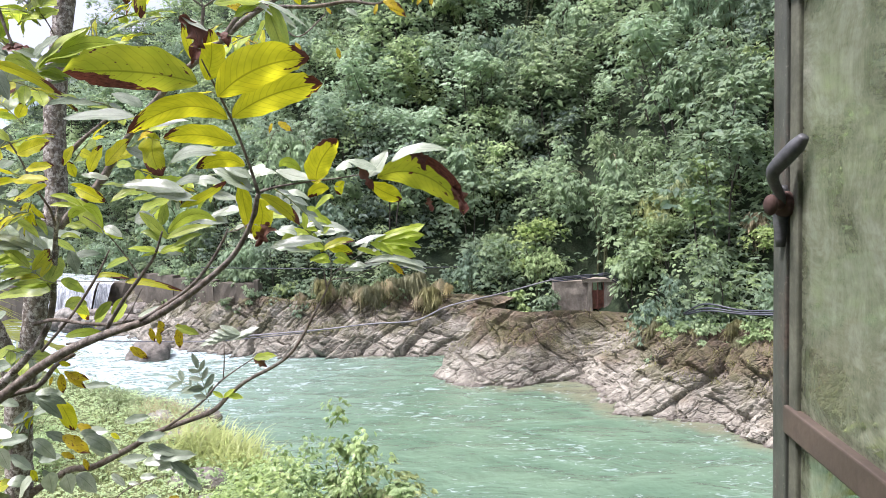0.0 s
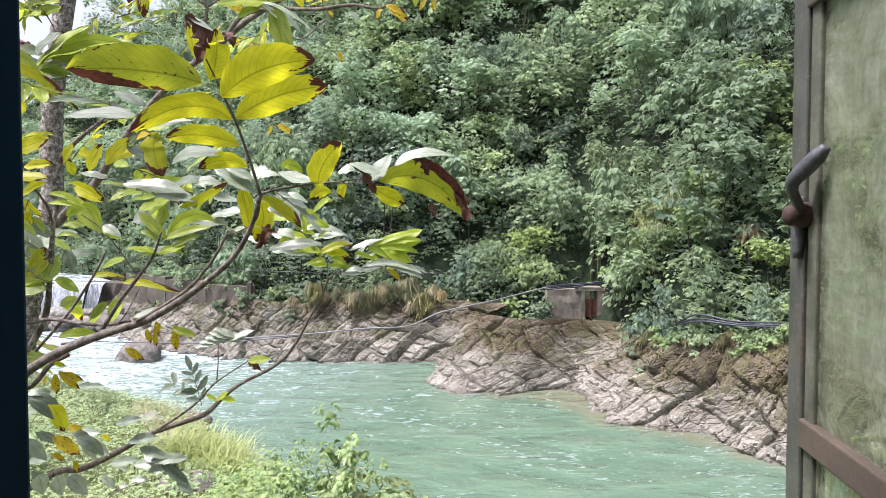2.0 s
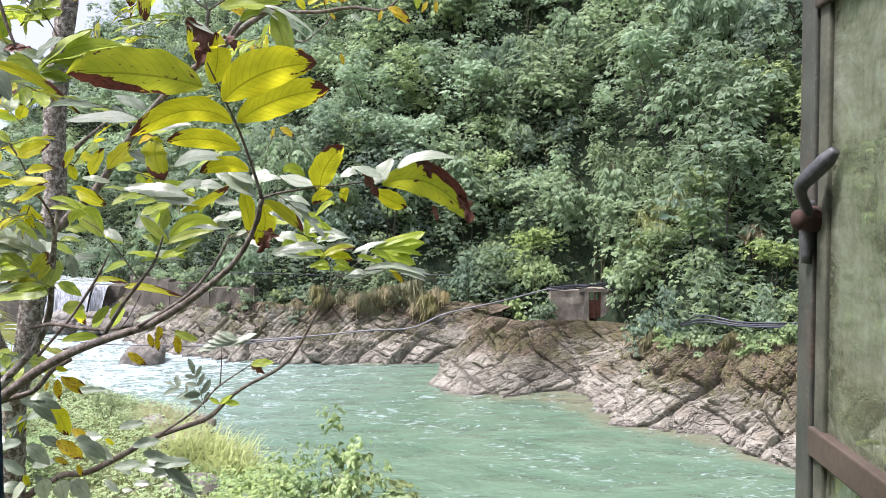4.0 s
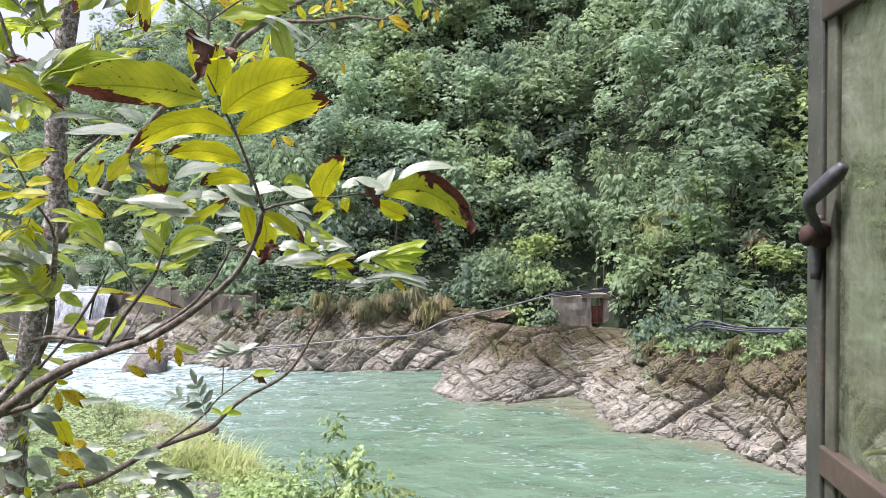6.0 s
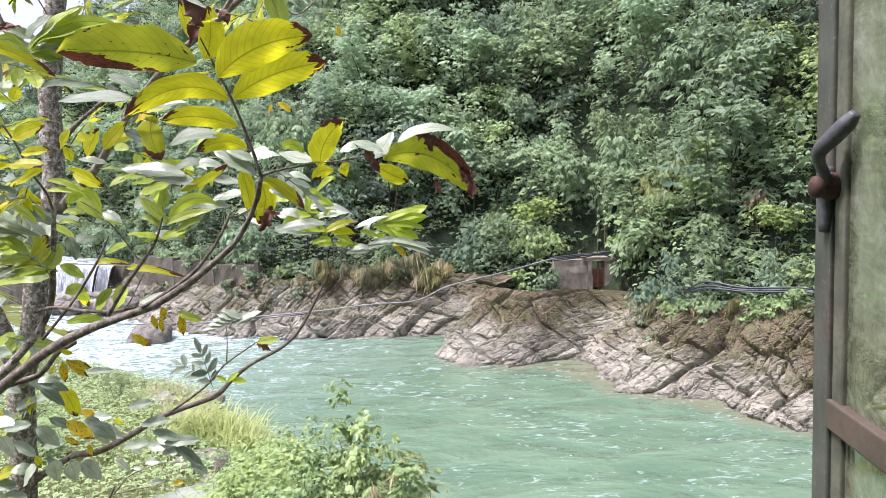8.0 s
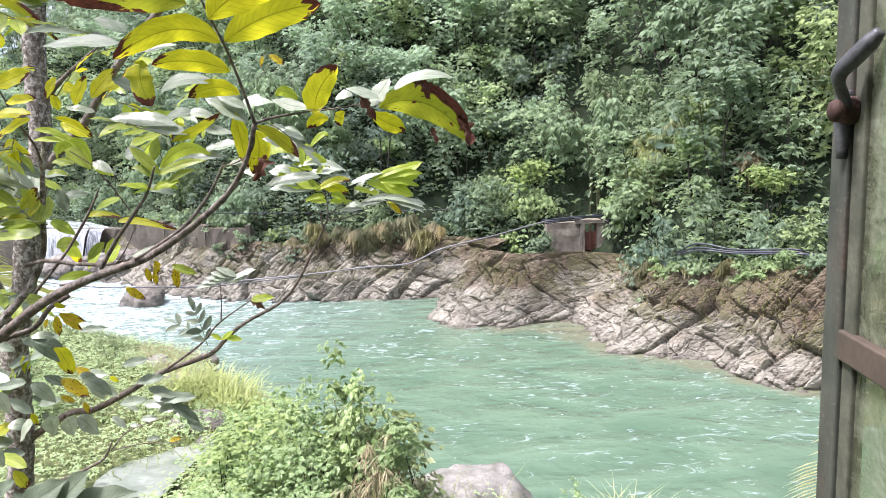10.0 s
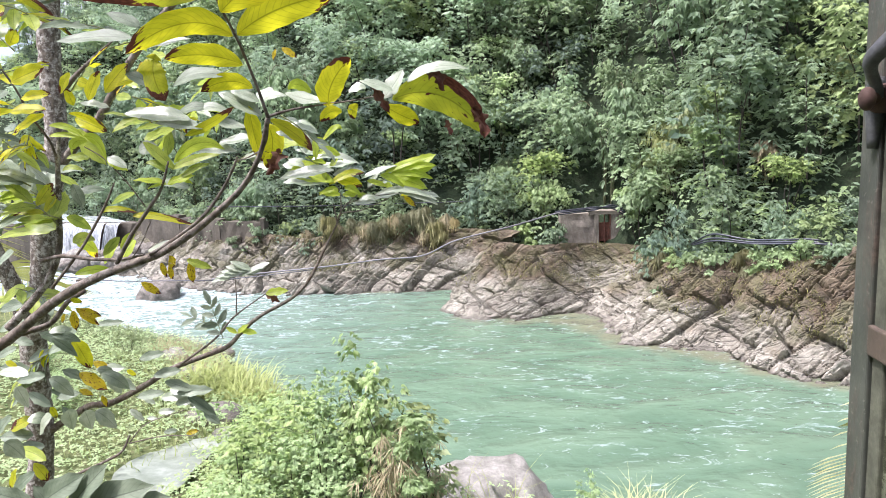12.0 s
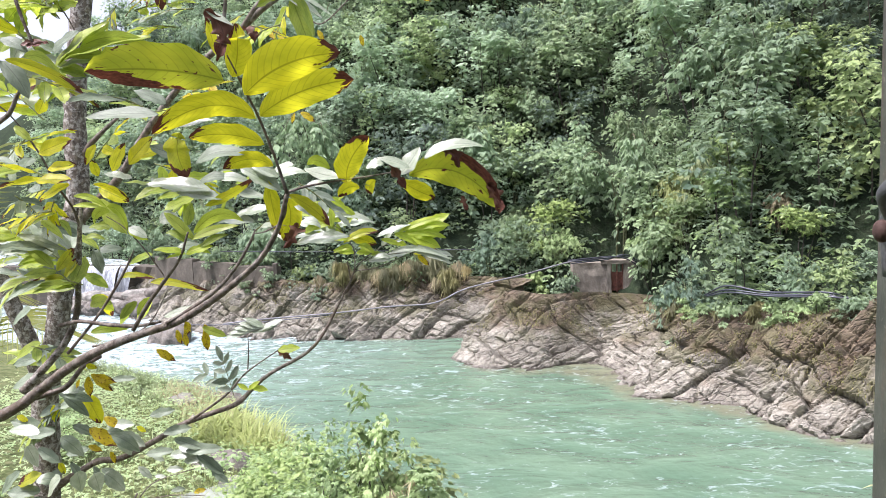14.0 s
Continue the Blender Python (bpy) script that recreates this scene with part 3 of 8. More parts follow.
def plant_forest():
    rnd = random.Random(5)
    spots, used = [], set()
    tries = 0
    while len(spots) < 385 and tries < 30000:
        tries += 1
        x, y = rnd.uniform(-46, 34), rnd.uniform(14, 66)
        if x < -y * 0.58 - 1 or x > y * 0.58 + 1:
            continue
        d = float(to_line(np.array(x), np.array(y), FAR_SHORE)[0])
        if bool(in_river(np.array(x), np.array(y))) or float(to_line(np.array(x), np.array(y), NEAR_SHORE)[0]) < d:
            continue
        if d < 2.9 or d > 18 or math.hypot(x + 0.4, y - 29.6) < 1.7 or math.hypot(x + 9.5, y - 34) < 1.6 or (3.0 < x < 7.4 and y < 27.4):
            continue
        gap = 1.4
        if any((x - a) ** 2 + (y - b) ** 2 < gap * gap for a, b, _ in spots):
            continue
        spots.append((x, y, d))
    for x, y, d in spots:
        z = float(ground_z(x, y))
        src = kind_for(x, y, z, rnd)
        sc = rnd.choice((0.75, 0.9, 1.0, 1.15, 1.3)) * rnd.uniform(0.9, 1.1) * (0.6 if d < 4.6 else 1.0)
        m = pose(x, y, z - 0.15, rnd.uniform(-9, 9), rnd.uniform(-9, 9), rnd.uniform(0, 360))
        if src.name not in used:
            used.add(src.name)
            src.matrix_world = m
        else:
            copy_thing(src, m @ Matrix.Scale(sc, 4))


plant_forest()


def accents():
    """Plants that stand out of the mass: bright shrubs, a withered one, bare pale branches."""
    lime = KINDS["lime"][0]
    for x, y, sc in ((8.7, 22.6, 0.9), (9.2, 24.0, 0.9), (4.0, 28.3, 0.95), (12.2, 24.0, 0.9), (2.8, 34.2, 1.1), (10.0, 20.6, 0.7), (-2.2, 32.2, 0.8), (8.0, 24.0, 0.6), (7.5, 25.2, 0.5)):
        copy_thing(lime, pose(x, y, float(ground_z(x, y)) - 0.1, 0, 0, x * 90) @ Matrix.Scale(sc / lime.scale.x, 4))
    # more trees with the haze in their leaf colour, to brighten the slope upstream
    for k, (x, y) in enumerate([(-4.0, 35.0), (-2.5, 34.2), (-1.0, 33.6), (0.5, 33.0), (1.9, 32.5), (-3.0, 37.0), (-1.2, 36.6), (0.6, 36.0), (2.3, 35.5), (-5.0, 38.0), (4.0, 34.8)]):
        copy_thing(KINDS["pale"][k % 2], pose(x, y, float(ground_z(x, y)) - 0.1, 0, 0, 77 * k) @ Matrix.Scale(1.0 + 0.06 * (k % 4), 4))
    dry = make_plant("withered_shrub", "withered brown shrub among green growth", "shrub", FOREST, 700, 1.5, 0.7, STRAW, 5, 0.02, sprays=160, leaves=5, length=0.2, width=0.05, droop=0.9, lobes=6)
    dry.matrix_world = pose(10.0, 21.6, float(ground_z(10.0, 21.6)) + 0.2)
    reed = make_plant("tall_cane", "tall yellow-green cane grass at the foot of the trees", "cane", FOREST, 701, 2.0, 0.7, CANE, 6, 0.015, sprays=150, leaves=6, length=0.42, width=0.026, droop=0.9, lobes=8)
    reed.matrix_world = pose(8.0, 25.6, float(ground_z(8.0, 25.6)) - 0.1)
    for x, y, sc in ((7.9, 24.6, 0.8), (8.6, 25.4, 0.9), (12.6, 22.4, 0.7), (7.5, 25.9, 0.75), (9.2, 24.6, 0.9)):
        copy_thing(reed, pose(x, y, float(ground_z(x, y)) - 0.1, 0, 0, x * 70) @ Matrix.Scale(sc, 4))
    pale = plain("bleached_wood", (0.2, 0.16, 0.12), (0.42, 0.36, 0.29), 0.85, 6)
    for pts in ([(10.4, 27.6, 8.6), (11.2, 27.3, 9.6), (11.5, 27.0, 10.6), (11.2, 26.9, 11.5), (10.8, 26.8, 12.2)], [(7.2, 29.9, 8.2), (7.7, 29.7, 7.4), (8.1, 29.6, 7.0), (8.6, 29.5, 6.9)]):
        tagged(tube("dead_branch", pts, [0.05, 0.04, 0.02], pale, None, 7, 6, 0.1, 3), "bare pale branch among the green leaves", "branch")


accents()


def slope_cover():
    """A low tangle of leaves that hides the soil between the trees."""
    rnd = random.Random(12)
    xs, ys = np.array([rnd.uniform(-46, 34) for _ in range(90000)]), np.array([rnd.uniform(12, 60) for _ in range(90000)])
    d, _ = to_line(xs, ys, FAR_SHORE)
    dn, _ = to_line(xs, ys, NEAR_SHORE)
    ok = (d > 2.7) & (d < 20) & (d < dn) & ~in_river(xs, ys) & (np.abs(xs) < ys * 0.62 + 1) & ~((xs > 3.9) & (xs < 7.3) & (ys < 26.9) & (ys > 20))
    xs, ys, d = xs[ok], ys[ok], d[ok]
    thin = (d < 6) | (np.arange(len(xs)) % 5 < 3)
    xs, ys = xs[thin][:38000], ys[thin][:38000]
    # thicker beside the sluice, where the slope is steep
    ex, ey = np.array([rnd.uniform(7.0, 9.8) for _ in range(900)]), np.array([rnd.uniform(22.5, 28) for _ in range(900)])
    fx, fy = np.array([rnd.uniform(6.4, 9.8) for _ in range(1500)]), np.array([rnd.uniform(18.5, 23.5) for _ in range(1500)])
    keep = (to_line(fx, fy, FAR_SHORE)[0] > 2.3) & ~in_river(fx, fy)
    xs, ys = np.concatenate([xs, ex, fx[keep]]), np.concatenate([ys, ey, fy[keep]])
    zs = ground_z(xs, ys)
    for mat, k0, label in ((BROAD, 0, "tangled green creepers covering the hillside"), (DARK, 1, "dark tangled creepers covering the hillside"), (LIME, 2, "pale creepers and ferns covering the hillside")):
        verts, faces = [], []
        for i in range(k0, len(xs), 3):
            c = Vector((xs[i], ys[i], zs[i] + rnd.uniform(0.05, 1.1) * (0.6 + 0.8 * noise.noise((xs[i] * 0.5, ys[i] * 0.5, 0)))))
            for _ in range(4):
                a = rnd.uniform(0, 6.28)
                dd = Vector((math.cos(a), math.sin(a) - 0.3, rnd.uniform(-0.8, 0.1))).normalized()
                nn = Vector((rnd.uniform(-0.4, 0.4), rnd.uniform(-1.0, 0), 1)).normalized()
                leaf_quad(verts, faces, c, dd, (nn - dd * nn.dot(dd)).normalized(), rnd.uniform(0.13, 0.27), rnd.uniform(0.06, 0.115))
        tagged(mesh_object("hillside_creeper", verts, faces, mat), label, "creeper", kind="stuff")


slope_cover()


def bank_edge():
    """Low shrubs and hanging growth along the top of the rocks."""
    rnd = random.Random(9)
    low = make_plant("edge_shrub", "low green shrub hanging over the top of the rocks", "shrub", "growth along the rock edge", 601, 1.1, 0.75, BROAD, 3, 0.02,
                     sprays=200, leaves=5, length=0.15, width=0.065, droop=0.7, lobes=9)
    pale = make_plant("edge_shrub", "pale shrub hanging over the top of the rocks", "shrub", "growth along the rock edge", 602, 1.2, 0.7, LIME, 3, 0.02,
                      sprays=200, leaves=5, length=0.14, width=0.06, droop=0.6, lobes=9)
    tuft = make_plant("hanging_grass", "tuft of drooping straw-green grass on the rock edge", "grass tuft", "growth along the rock edge", 603, 0.7, 0.55, EDGE_GRASS, 1, 0.01,
                      sprays=170, leaves=7, length=0.42, width=0.022, droop=1.3, lobes=5)
    used = set()
    run = 0.0
    for (ax, ay), (bx, by) in zip(FAR_SHORE[4:23], FAR_SHORE[5:24]):
        ln = math.hypot(bx - ax, by - ay)
        k = 0.0
        while k < ln:
            f = k / ln
            for back in (2.5, 3.2):
                bk = back + rnd.uniform(-0.3, 0.4)
                x, y = ax + (bx - ax) * f - (by - ay) / ln * bk, ay + (by - ay) * f + (bx - ax) / ln * bk
                d = float(to_line(np.array(x), np.array(y), FAR_SHORE)[0])
                if d < 2.0 or (3.0 < x < 7.0 and 21 < y < 27) or math.hypot(x - 4.2, y - 22) < 2.6 or rnd.random() < 0.2:
                    continue
                src = rnd.choice((low, low, pale, tuft, tuft))
                m = pose(x, y, float(ground_z(x, y)) - 0.1, 0, 0, rnd.uniform(0, 360)) @ Matrix.Scale(rnd.uniform(0.7, 1.25), 4)
                if src.name in used:
                    copy_thing(src, m)
                else:
                    used.add(src.name)
                    src.matrix_world = m.normalized()
            k += rnd.uniform(0.75, 1.15)


bank_edge()

# ---- weir, walls, gate and hoses of the far side ----
CONCRETE = plain("old_concrete", (0.045, 0.04, 0.029), (0.145, 0.128, 0.098), 0.9, 3.5, bump=0.5, depth=0.03, space="Generated")
RUST = plain("rusty_steel", (0.07, 0.028, 0.018), (0.2, 0.075, 0.045), 0.75, 9, bump=0.3)
HOSE_GREY = plain("grey_plastic_pipe", (0.12, 0.12, 0.13), (0.26, 0.26, 0.27), 0.55, 3, bump=0.1)
HOSE_BLACK = plain("black_plastic_hose", (0.02, 0.023, 0.03), (0.07, 0.08, 0.1), 0.4, 3, bump=0.1)


def white_water():
    n = Nodes("falling_water")
    v = n.coord("Object", (15, 15, 0.8))
    a = n.noise(v, 1.0, 7, 0.65, 0.5)
    n.set(Base_Color=n.ramp(a, (0.36, (0.2, 0.23, 0.24)), (0.6, (0.58, 0.62, 0.65))), Roughness=0.6)
    n.bump(a, 0.9, 0.15)
    return n.mat


FALL = white_water()
PALE_CONCRETE = plain("pale_concrete", (0.12, 0.105, 0.08), (0.36, 0.325, 0.26), 0.9, 3.4, bump=0.6, depth=0.03, space="Generated")


def wall_run(name, a, b, z0, z1, thick, mat, parent=None, lumps=0.03, seed=0):
    """A length of rough cast wall between two points, its faces a little uneven."""
    rnd = random.Random(seed)
    a, b = Vector(a), Vector(b)
    d = (b - a).normalized()
    nn = Vector((-d.y, d.x, 0))
    nx, nz = max(3, int((b - a).length / 0.3)), 5
    verts, faces = [], []
    for side in (0, 1):
        for i in range(nx + 1):
            for j in range(nz + 1):
                p = a + (b - a) * (i / nx) + nn * (thick * side + rnd.uniform(-lumps, lumps))
                top = z1 + (rnd.uniform(-lumps, lumps) if j == nz else 0)
                verts.append((p.x, p.y, z0 + (top - z0) * j / nz))
    w, o = nz + 1, (nx + 1) * (nz + 1)
    for i in range(nx):
        for j in range(nz):
            k = i * w + j
            faces.append((k, k + w, k + w + 1, k + 1))
            faces.append((o + k, o + k + 1, o + k + w + 1, o + k + w))
        k = i * w + nz
        faces.append((k, k + w, o + k + w, o + k))
        k = i * w
        faces.append((k, o + k, o + k + w, k + w))
    for i in (0, nx):
        for j in range(nz):
            k = i * w + j
            faces.append((k, k + 1, o + k + 1, o + k) if i == 0 else (k, o + k, o + k + 1, k + 1))
    return mesh_object(name, verts, faces, mat, False, parent)


def build_weir():
    root = new("weir")
    tagged(root, "low concrete weir with white water pouring over it", "weir")
    wall_run("weir_wall", (-27, 38.5, 0), (-15.6, 35.4, 0), -0.8, 2.15, 0.9, CONCRETE, root, 0.05, 1)
    # sheets of falling water, broken where the crest is dry
    for k, (a, b) in enumerate([(0.56, 0.79), (0.8, 0.87)]):
        verts, faces = [], []
        nx, nz = 26, 16
        rnd = random.Random(k)
        for i in range(nx + 1):
            f = a + (b - a) * i / nx
            bx, by = -27 + 11.4 * f, 38.5 - 3.1 * f
            wob = rnd.uniform(-0.08, 0.08)
            for j in range(nz + 1):
                u = j / nz
                verts.append((bx - 0.26 * u * u * 1.6, by - 0.05 - (0.75 + wob) * math.sqrt(u) - 0.05 * rnd.random(), 2.22 - 2.3 * u * u + 0.05 * wob))
        w = nz + 1
        faces = [(i * w + j, (i + 1) * w + j, (i + 1) * w + j + 1, i * w + j + 1) for i in range(nx) for j in range(nz)]
        mesh_object("falling_water", verts, faces, FALL, True, root)
    upper = [(-17, 36.4), (-28, 39.4), (-60, 52), (-60, 60), (-30, 47), (-20, 40)]
    mesh_object("upper_pool", [(x, y, 2.17) for x, y in upper], [tuple(range(len(upper)))], WATER, False, root)


def build_retaining_wall():
    root = new("retaining_wall")
    tagged(root, "stained grey concrete retaining wall on the rocks", "wall")
    pts = [(-15.4, 34.2, 0), (-12.6, 32.0, 0), (-10.2, 30.5, 0), (-8.0, 29.4, 0)]
    for k, (a, b) in enumerate(zip(pts, pts[1:])):
        wall_run("wall_panel", a, (Vector(a) + (Vector(b) - Vector(a)) * 0.985), 0.4, 2.8 - 0.1 * k, 0.4, CONCRETE, root, 0.03, 10 + k)
    for k, p in enumerate(pts[3:]):
        bm = bmesh.new()
        box(bm, (p[0] - 0.1, p[1] - 0.12, 0.4), (p[0] + 0.1, p[1] + 0.2, 2.78), 0.02)
        part("post", bm, CONCRETE, root)


def build_gate():
    root = new("sluice_gate")
    tagged(root, "small concrete sluice with a rusty red steel gate", "sluice gate")
    y, up = 26.45, 0.3
    for nm, lo, hi, bev in (("headwall", (4.3, y + 0.08, 1.1), (5.62, y + 0.5, 2.36 + up), 0.04), ("pier", (5.6, y - 0.05, 1.1), (5.76, y + 0.55, 2.42 + up), 0.03),
                            ("pier", (6.24, y - 0.02, 1.1), (6.75, y + 0.55, 2.36 + up), 0.06), ("cap", (5.4, y - 0.06, 2.3 + up), (6.55, y + 0.5, 2.44 + up), 0.03)):
        bm = bmesh.new()
        box(bm, lo, hi)
        bmesh.ops.subdivide_edges(bm, edges=bm.edges[:], cuts=5, use_grid_fill=True)
        for v in bm.verts:
            v.co += bev * 0.9 * Vector((noise.noise(v.co * 3), noise.noise(v.co * 3 + Vector((9, 0, 0))), 0.6 * noise.noise(v.co * 4)))
        part(nm, bm, PALE_CONCRETE, root)
    bm = bmesh.new()
    box(bm, (5.8, y + 0.06, 1.25 + up), (6.2, y + 0.1, 1.98 + up), 0.01)
    part("gate_leaf", bm, RUST, root, "rust-red steel gate leaf")
    for x in (5.78, 6.0, 6.22):
        bm = bmesh.new()
        box(bm, (x - 0.022, y, 1.2 + up), (x + 0.022, y + 0.05, 2.29 + up), 0.006)
        part("guide_rail", bm, RUST, root)


def pipe(name, pts, r, mat, label, category):
    ob = tube(name, pts, [r, r], mat, None, 8, 8)
    tagged(ob, label, category)
    return ob


build_weir()
build_retaining_wall()
build_gate()
for k, (x, y, z, sc) in enumerate([(-14.6, 33.9, 2.6, 0.7), (-13.2, 32.8, 2.5, 0.55), (-11.4, 31.5, 2.5, 0.8), (-10.0, 30.7, 2.45, 0.6), (-8.7, 30.0, 2.3, 0.9), (-8.0, 29.2, 1.7, 0.7), (-9.4, 29.6, 1.5, 0.5), (4.0, 26.3, 1.5, 0.75), (7.6, 26.2, 1.6, 0.8)]):
    copy_thing(bpy.data.objects["edge_shrub"], pose(x, y, z, 0, 0, 70 * k) @ Matrix.Scale(sc, 4))
pipe("water_pipe", [(-9.2, 25.9, 0.9), (-7.6, 25.6, 1.08), (-4.8, 25.3, 1.28), (-2.7, 25.2, 1.47), (-1.05, 25.3, 1.53), (0.21, 25.2, 2.05), (2.31, 25.5, 2.44), (4.34, 26.2, 2.8), (5.92, 26.45, 2.86)], 0.027, HOSE_GREY, "pale grey water pipe strung along the rocks", "pipe")
for k in range(3):
    e = 0.06 * k
    pipe("bundled_hose", [(4.2 - e, 26.2, 2.7 + e), (4.9, 26.2, 2.76 + e), (5.6, 26.3 - e, 2.8 + e), (6.2, 26.3, 2.96 - e), (6.6, 26.25, 2.82 - 1.5 * e), (7.1, 26.1, 2.5 - 2 * e)], 0.026, HOSE_BLACK, "black hose draped over the concrete sluice", "hose")
pipe("thin_cable", [(-16, 25.8, 1.5), (-13, 25.5, 1.12), (-10.66, 25.5, 1.0), (-8.5, 25.5, 0.95), (-5.0, 25.35, 1.2)], 0.018, HOSE_BLACK, "thin dark cable hanging over the rapids", "cable")
pipe("thin_cable", [(-10.2, 29.0, 3.42), (-5.5, 29.3, 3.19), (-1.65, 29.3, 3.12), (1.7, 29.0, 3.09)], 0.018, HOSE_BLACK, "thin dark cable along the foot of the trees", "cable")
for k, (dy, dz) in enumerate([(0, 0), (0.1, 0.05), (-0.1, -0.03)]):
    pipe("black_hose", [(7.2, 20.3 + dy, 2.35), (7.5, 19.4 + dy, 2.66 + dz * 2), (8.2, 18.6 + dy, 2.64 + dz), (8.88, 17.7 + dy, 2.75 + dz), (9.25, 17.3 + dy, 2.79 + dz), (9.5 + 0.1 * k, 17.0 + dy, 2.62 + dz + 0.06 * k), (9.9, 16.5 + dy, 2.3 + dz + 0.12 * k), (11.2, 15.3, 2.0 + 0.2 * k)], 0.024, HOSE_BLACK, "black plastic hose lying over the rocks", "hose")


def edge_straw():
    """Dead grass and roots hanging over the top of the rocks beside the retaining wall."""
    rnd = random.Random(66)
    src = make_plant("hanging_straw", "dead straw-brown grass hanging over the rock edge", "grass tuft", "growth along the rock edge", 605, 0.6, 0.5, STRAW, 1, 0.01,
                     sprays=60, leaves=6, length=0.4, width=0.014, droop=1.4, lobes=5)
    src.matrix_world = pose(-0.2, 28.0, 2.2)
    green = bpy.data.objects["hanging_grass"]
    for k in range(16):
        x = -5.6 + 0.38 * k + rnd.uniform(-0.3, 0.3)
        m = pose(x, 28.4 - 0.05 * k + rnd.uniform(-0.3, 0.4), 1.75 + rnd.uniform(0, 0.75), 0, 0, rnd.uniform(0, 360)) @ Matrix.Scale(rnd.uniform(0.6, 1.1), 4)
        copy_thing(src if k % 3 == 0 else green, m)


edge_straw()
for k, (x, y, sc) in enumerate([(7.0, 26.0, 1.2), (7.05, 25.4, 1.3), (7.0, 24.8, 1.1), (7.3, 24.9, 1.0), (7.6, 24.2, 1.0), (7.9, 25.3, 1.2), (8.1, 24.6, 1.1), (7.2, 24.2, 0.7), (7.7, 26.0, 1.2)]):
    src = bpy.data.objects["edge_shrub" if k % 3 else "edge_shrub.001"]
    copy_thing(src, pose(x, y, float(ground_z(x, y)) - 0.05, 0, 0, 83 * k) @ Matrix.Scale(sc, 4))


def crest_growth():
    """Shrubs and grass that grow right on the crest of the rock face downstream of the sluice."""
    rnd = random.Random(91)
    crest = ROCK_FACE[0].reshape(-1, 92, 3)
    k = 0
    while k < len(crest):
        x, y, z = crest[k, -1]
        if x > 6.6 and y < 23:
            q = crest[k, -rnd.randrange(1, 14)]
            src = bpy.data.objects[rnd.choice(("edge_shrub", "edge_shrub", "edge_shrub.001", "hanging_grass"))]
            copy_thing(src, pose(q[0], q[1], q[2] - 0.12, 0, 0, rnd.uniform(0, 360)) @ Matrix.Scale(rnd.uniform(0.35, 0.75), 4))
            k += rnd.randrange(5, 14)
        else:
            k += 6


crest_growth()


# ---- boulders ----
def boulder(name, label, place, size, seed, mat, flat=0.8):
    bm = bmesh.new()
    bmesh.ops.create_icosphere(bm, subdivisions=4, radius=1.0)
    for v in bm.verts:
        c = v.co.copy()
        n1 = noise.noise((c.x * 1.1 + seed, c.y * 1.1, c.z * 1.1))
        n2 = noise.noise((c.x * 3 + seed, c.y * 3, c.z * 3))
        cell = noise.voronoi((c.x * 1.7 + seed, c.y * 1.7, c.z * 1.7))[0]
        k = 1 + 0.28 * n1 + 0.08 * n2 + 0.2 * min(0.35, cell[1] - cell[0]) - 0.05 + 0.03 * noise.noise((c.x * 9, c.y * 9 + seed, c.z * 9))
        c *= k
        c.z = min(c.z, flat + 0.12 * n2)
        v.co = Vector((c.x * size[0], c.y * size[1], c.z * size[2]))
    ob = part(name, bm, mat, None, "", True)
    ob.location = place
    return tagged(ob, label, "boulder")


RIVER_STONE = plain("river_stone", (0.06, 0.053, 0.042), (0.27, 0.25, 0.21), 0.8, 4.5, bump=1.0, depth=0.06)
PALE_ROCK = plain("pale_boulder", (0.11, 0.107, 0.088), (0.39, 0.382, 0.335), 0.9, 3.0, bump=1.0, depth=0.05)
boulder("boulder", "large pale grey boulder on the near shore", (0.3, 9.7, 0.2), (1.2, 0.95, 0.9), 3.0, PALE_ROCK, 0.85)
boulder("boulder", "rounded grey boulder in white rapids", (-11.9, 27.3, 0.1), (0.88, 0.75, 0.68), 8.0, RIVER_STONE)
for x, y, s, sd in [(-9.9, 21.3, 0.55, 1), (-8.9, 20.5, 0.5, 2), (-10.9, 22.3, 0.5, 4), (-8.1, 19.6, 0.4, 5), (-13.5, 28.5, 0.7, 6), (-15.2, 29.6, 0.8, 9), (-6.4, 17.9, 0.45, 10), (-4.8, 12.8, 0.55, 11)]:
    boulder("boulder", "small brown-grey stone at the water's edge", (x, y, float(ground_z(x, y)) + 0.15 * s + (0.2 if sd in (6, 9) else 0)), (s, s * 0.8, s * 0.6), 20.0 + sd, RIVER_STONE)
for x, y, s, sd in [(-6.2, 15.5, 0.3, 41), (-7.1, 16.7, 0.36, 42), (-5.6, 14.7, 0.24, 43), (-4.9, 13.2, 0.3, 44), (-3.6, 12.4, 0.34, 45), (-4.3, 12.0, 0.22, 46)]:
    boulder("boulder", "small pale stone among the bank grass", (x, y, float(ground_z(x, y)) + 0.25 * s), (s, s * 0.8, s * 0.6), float(sd), PALE_ROCK)
foot_rnd = random.Random(77)
for k in range(22):
    f = (k + foot_rnd.random()) / 22
    back = foot_rnd.uniform(-0.5, 0.6)
    s = foot_rnd.uniform(0.32, 0.62) * (1.1 if f > 0.6 else 0.95)
    boulder("boulder", "rough brown rock at the foot of the weir", (-20.8 + 6.2 * f, 35.0 - 1.9 * f + back, 0.3 + 0.5 * f + 0.35 * back + foot_rnd.uniform(-0.1, 0.15)), (s * 1.2, s * 0.85, s * foot_rnd.uniform(0.6, 0.9)), 31.0 + k, PALE_ROCK if k % 3 == 0 else RIVER_STONE)


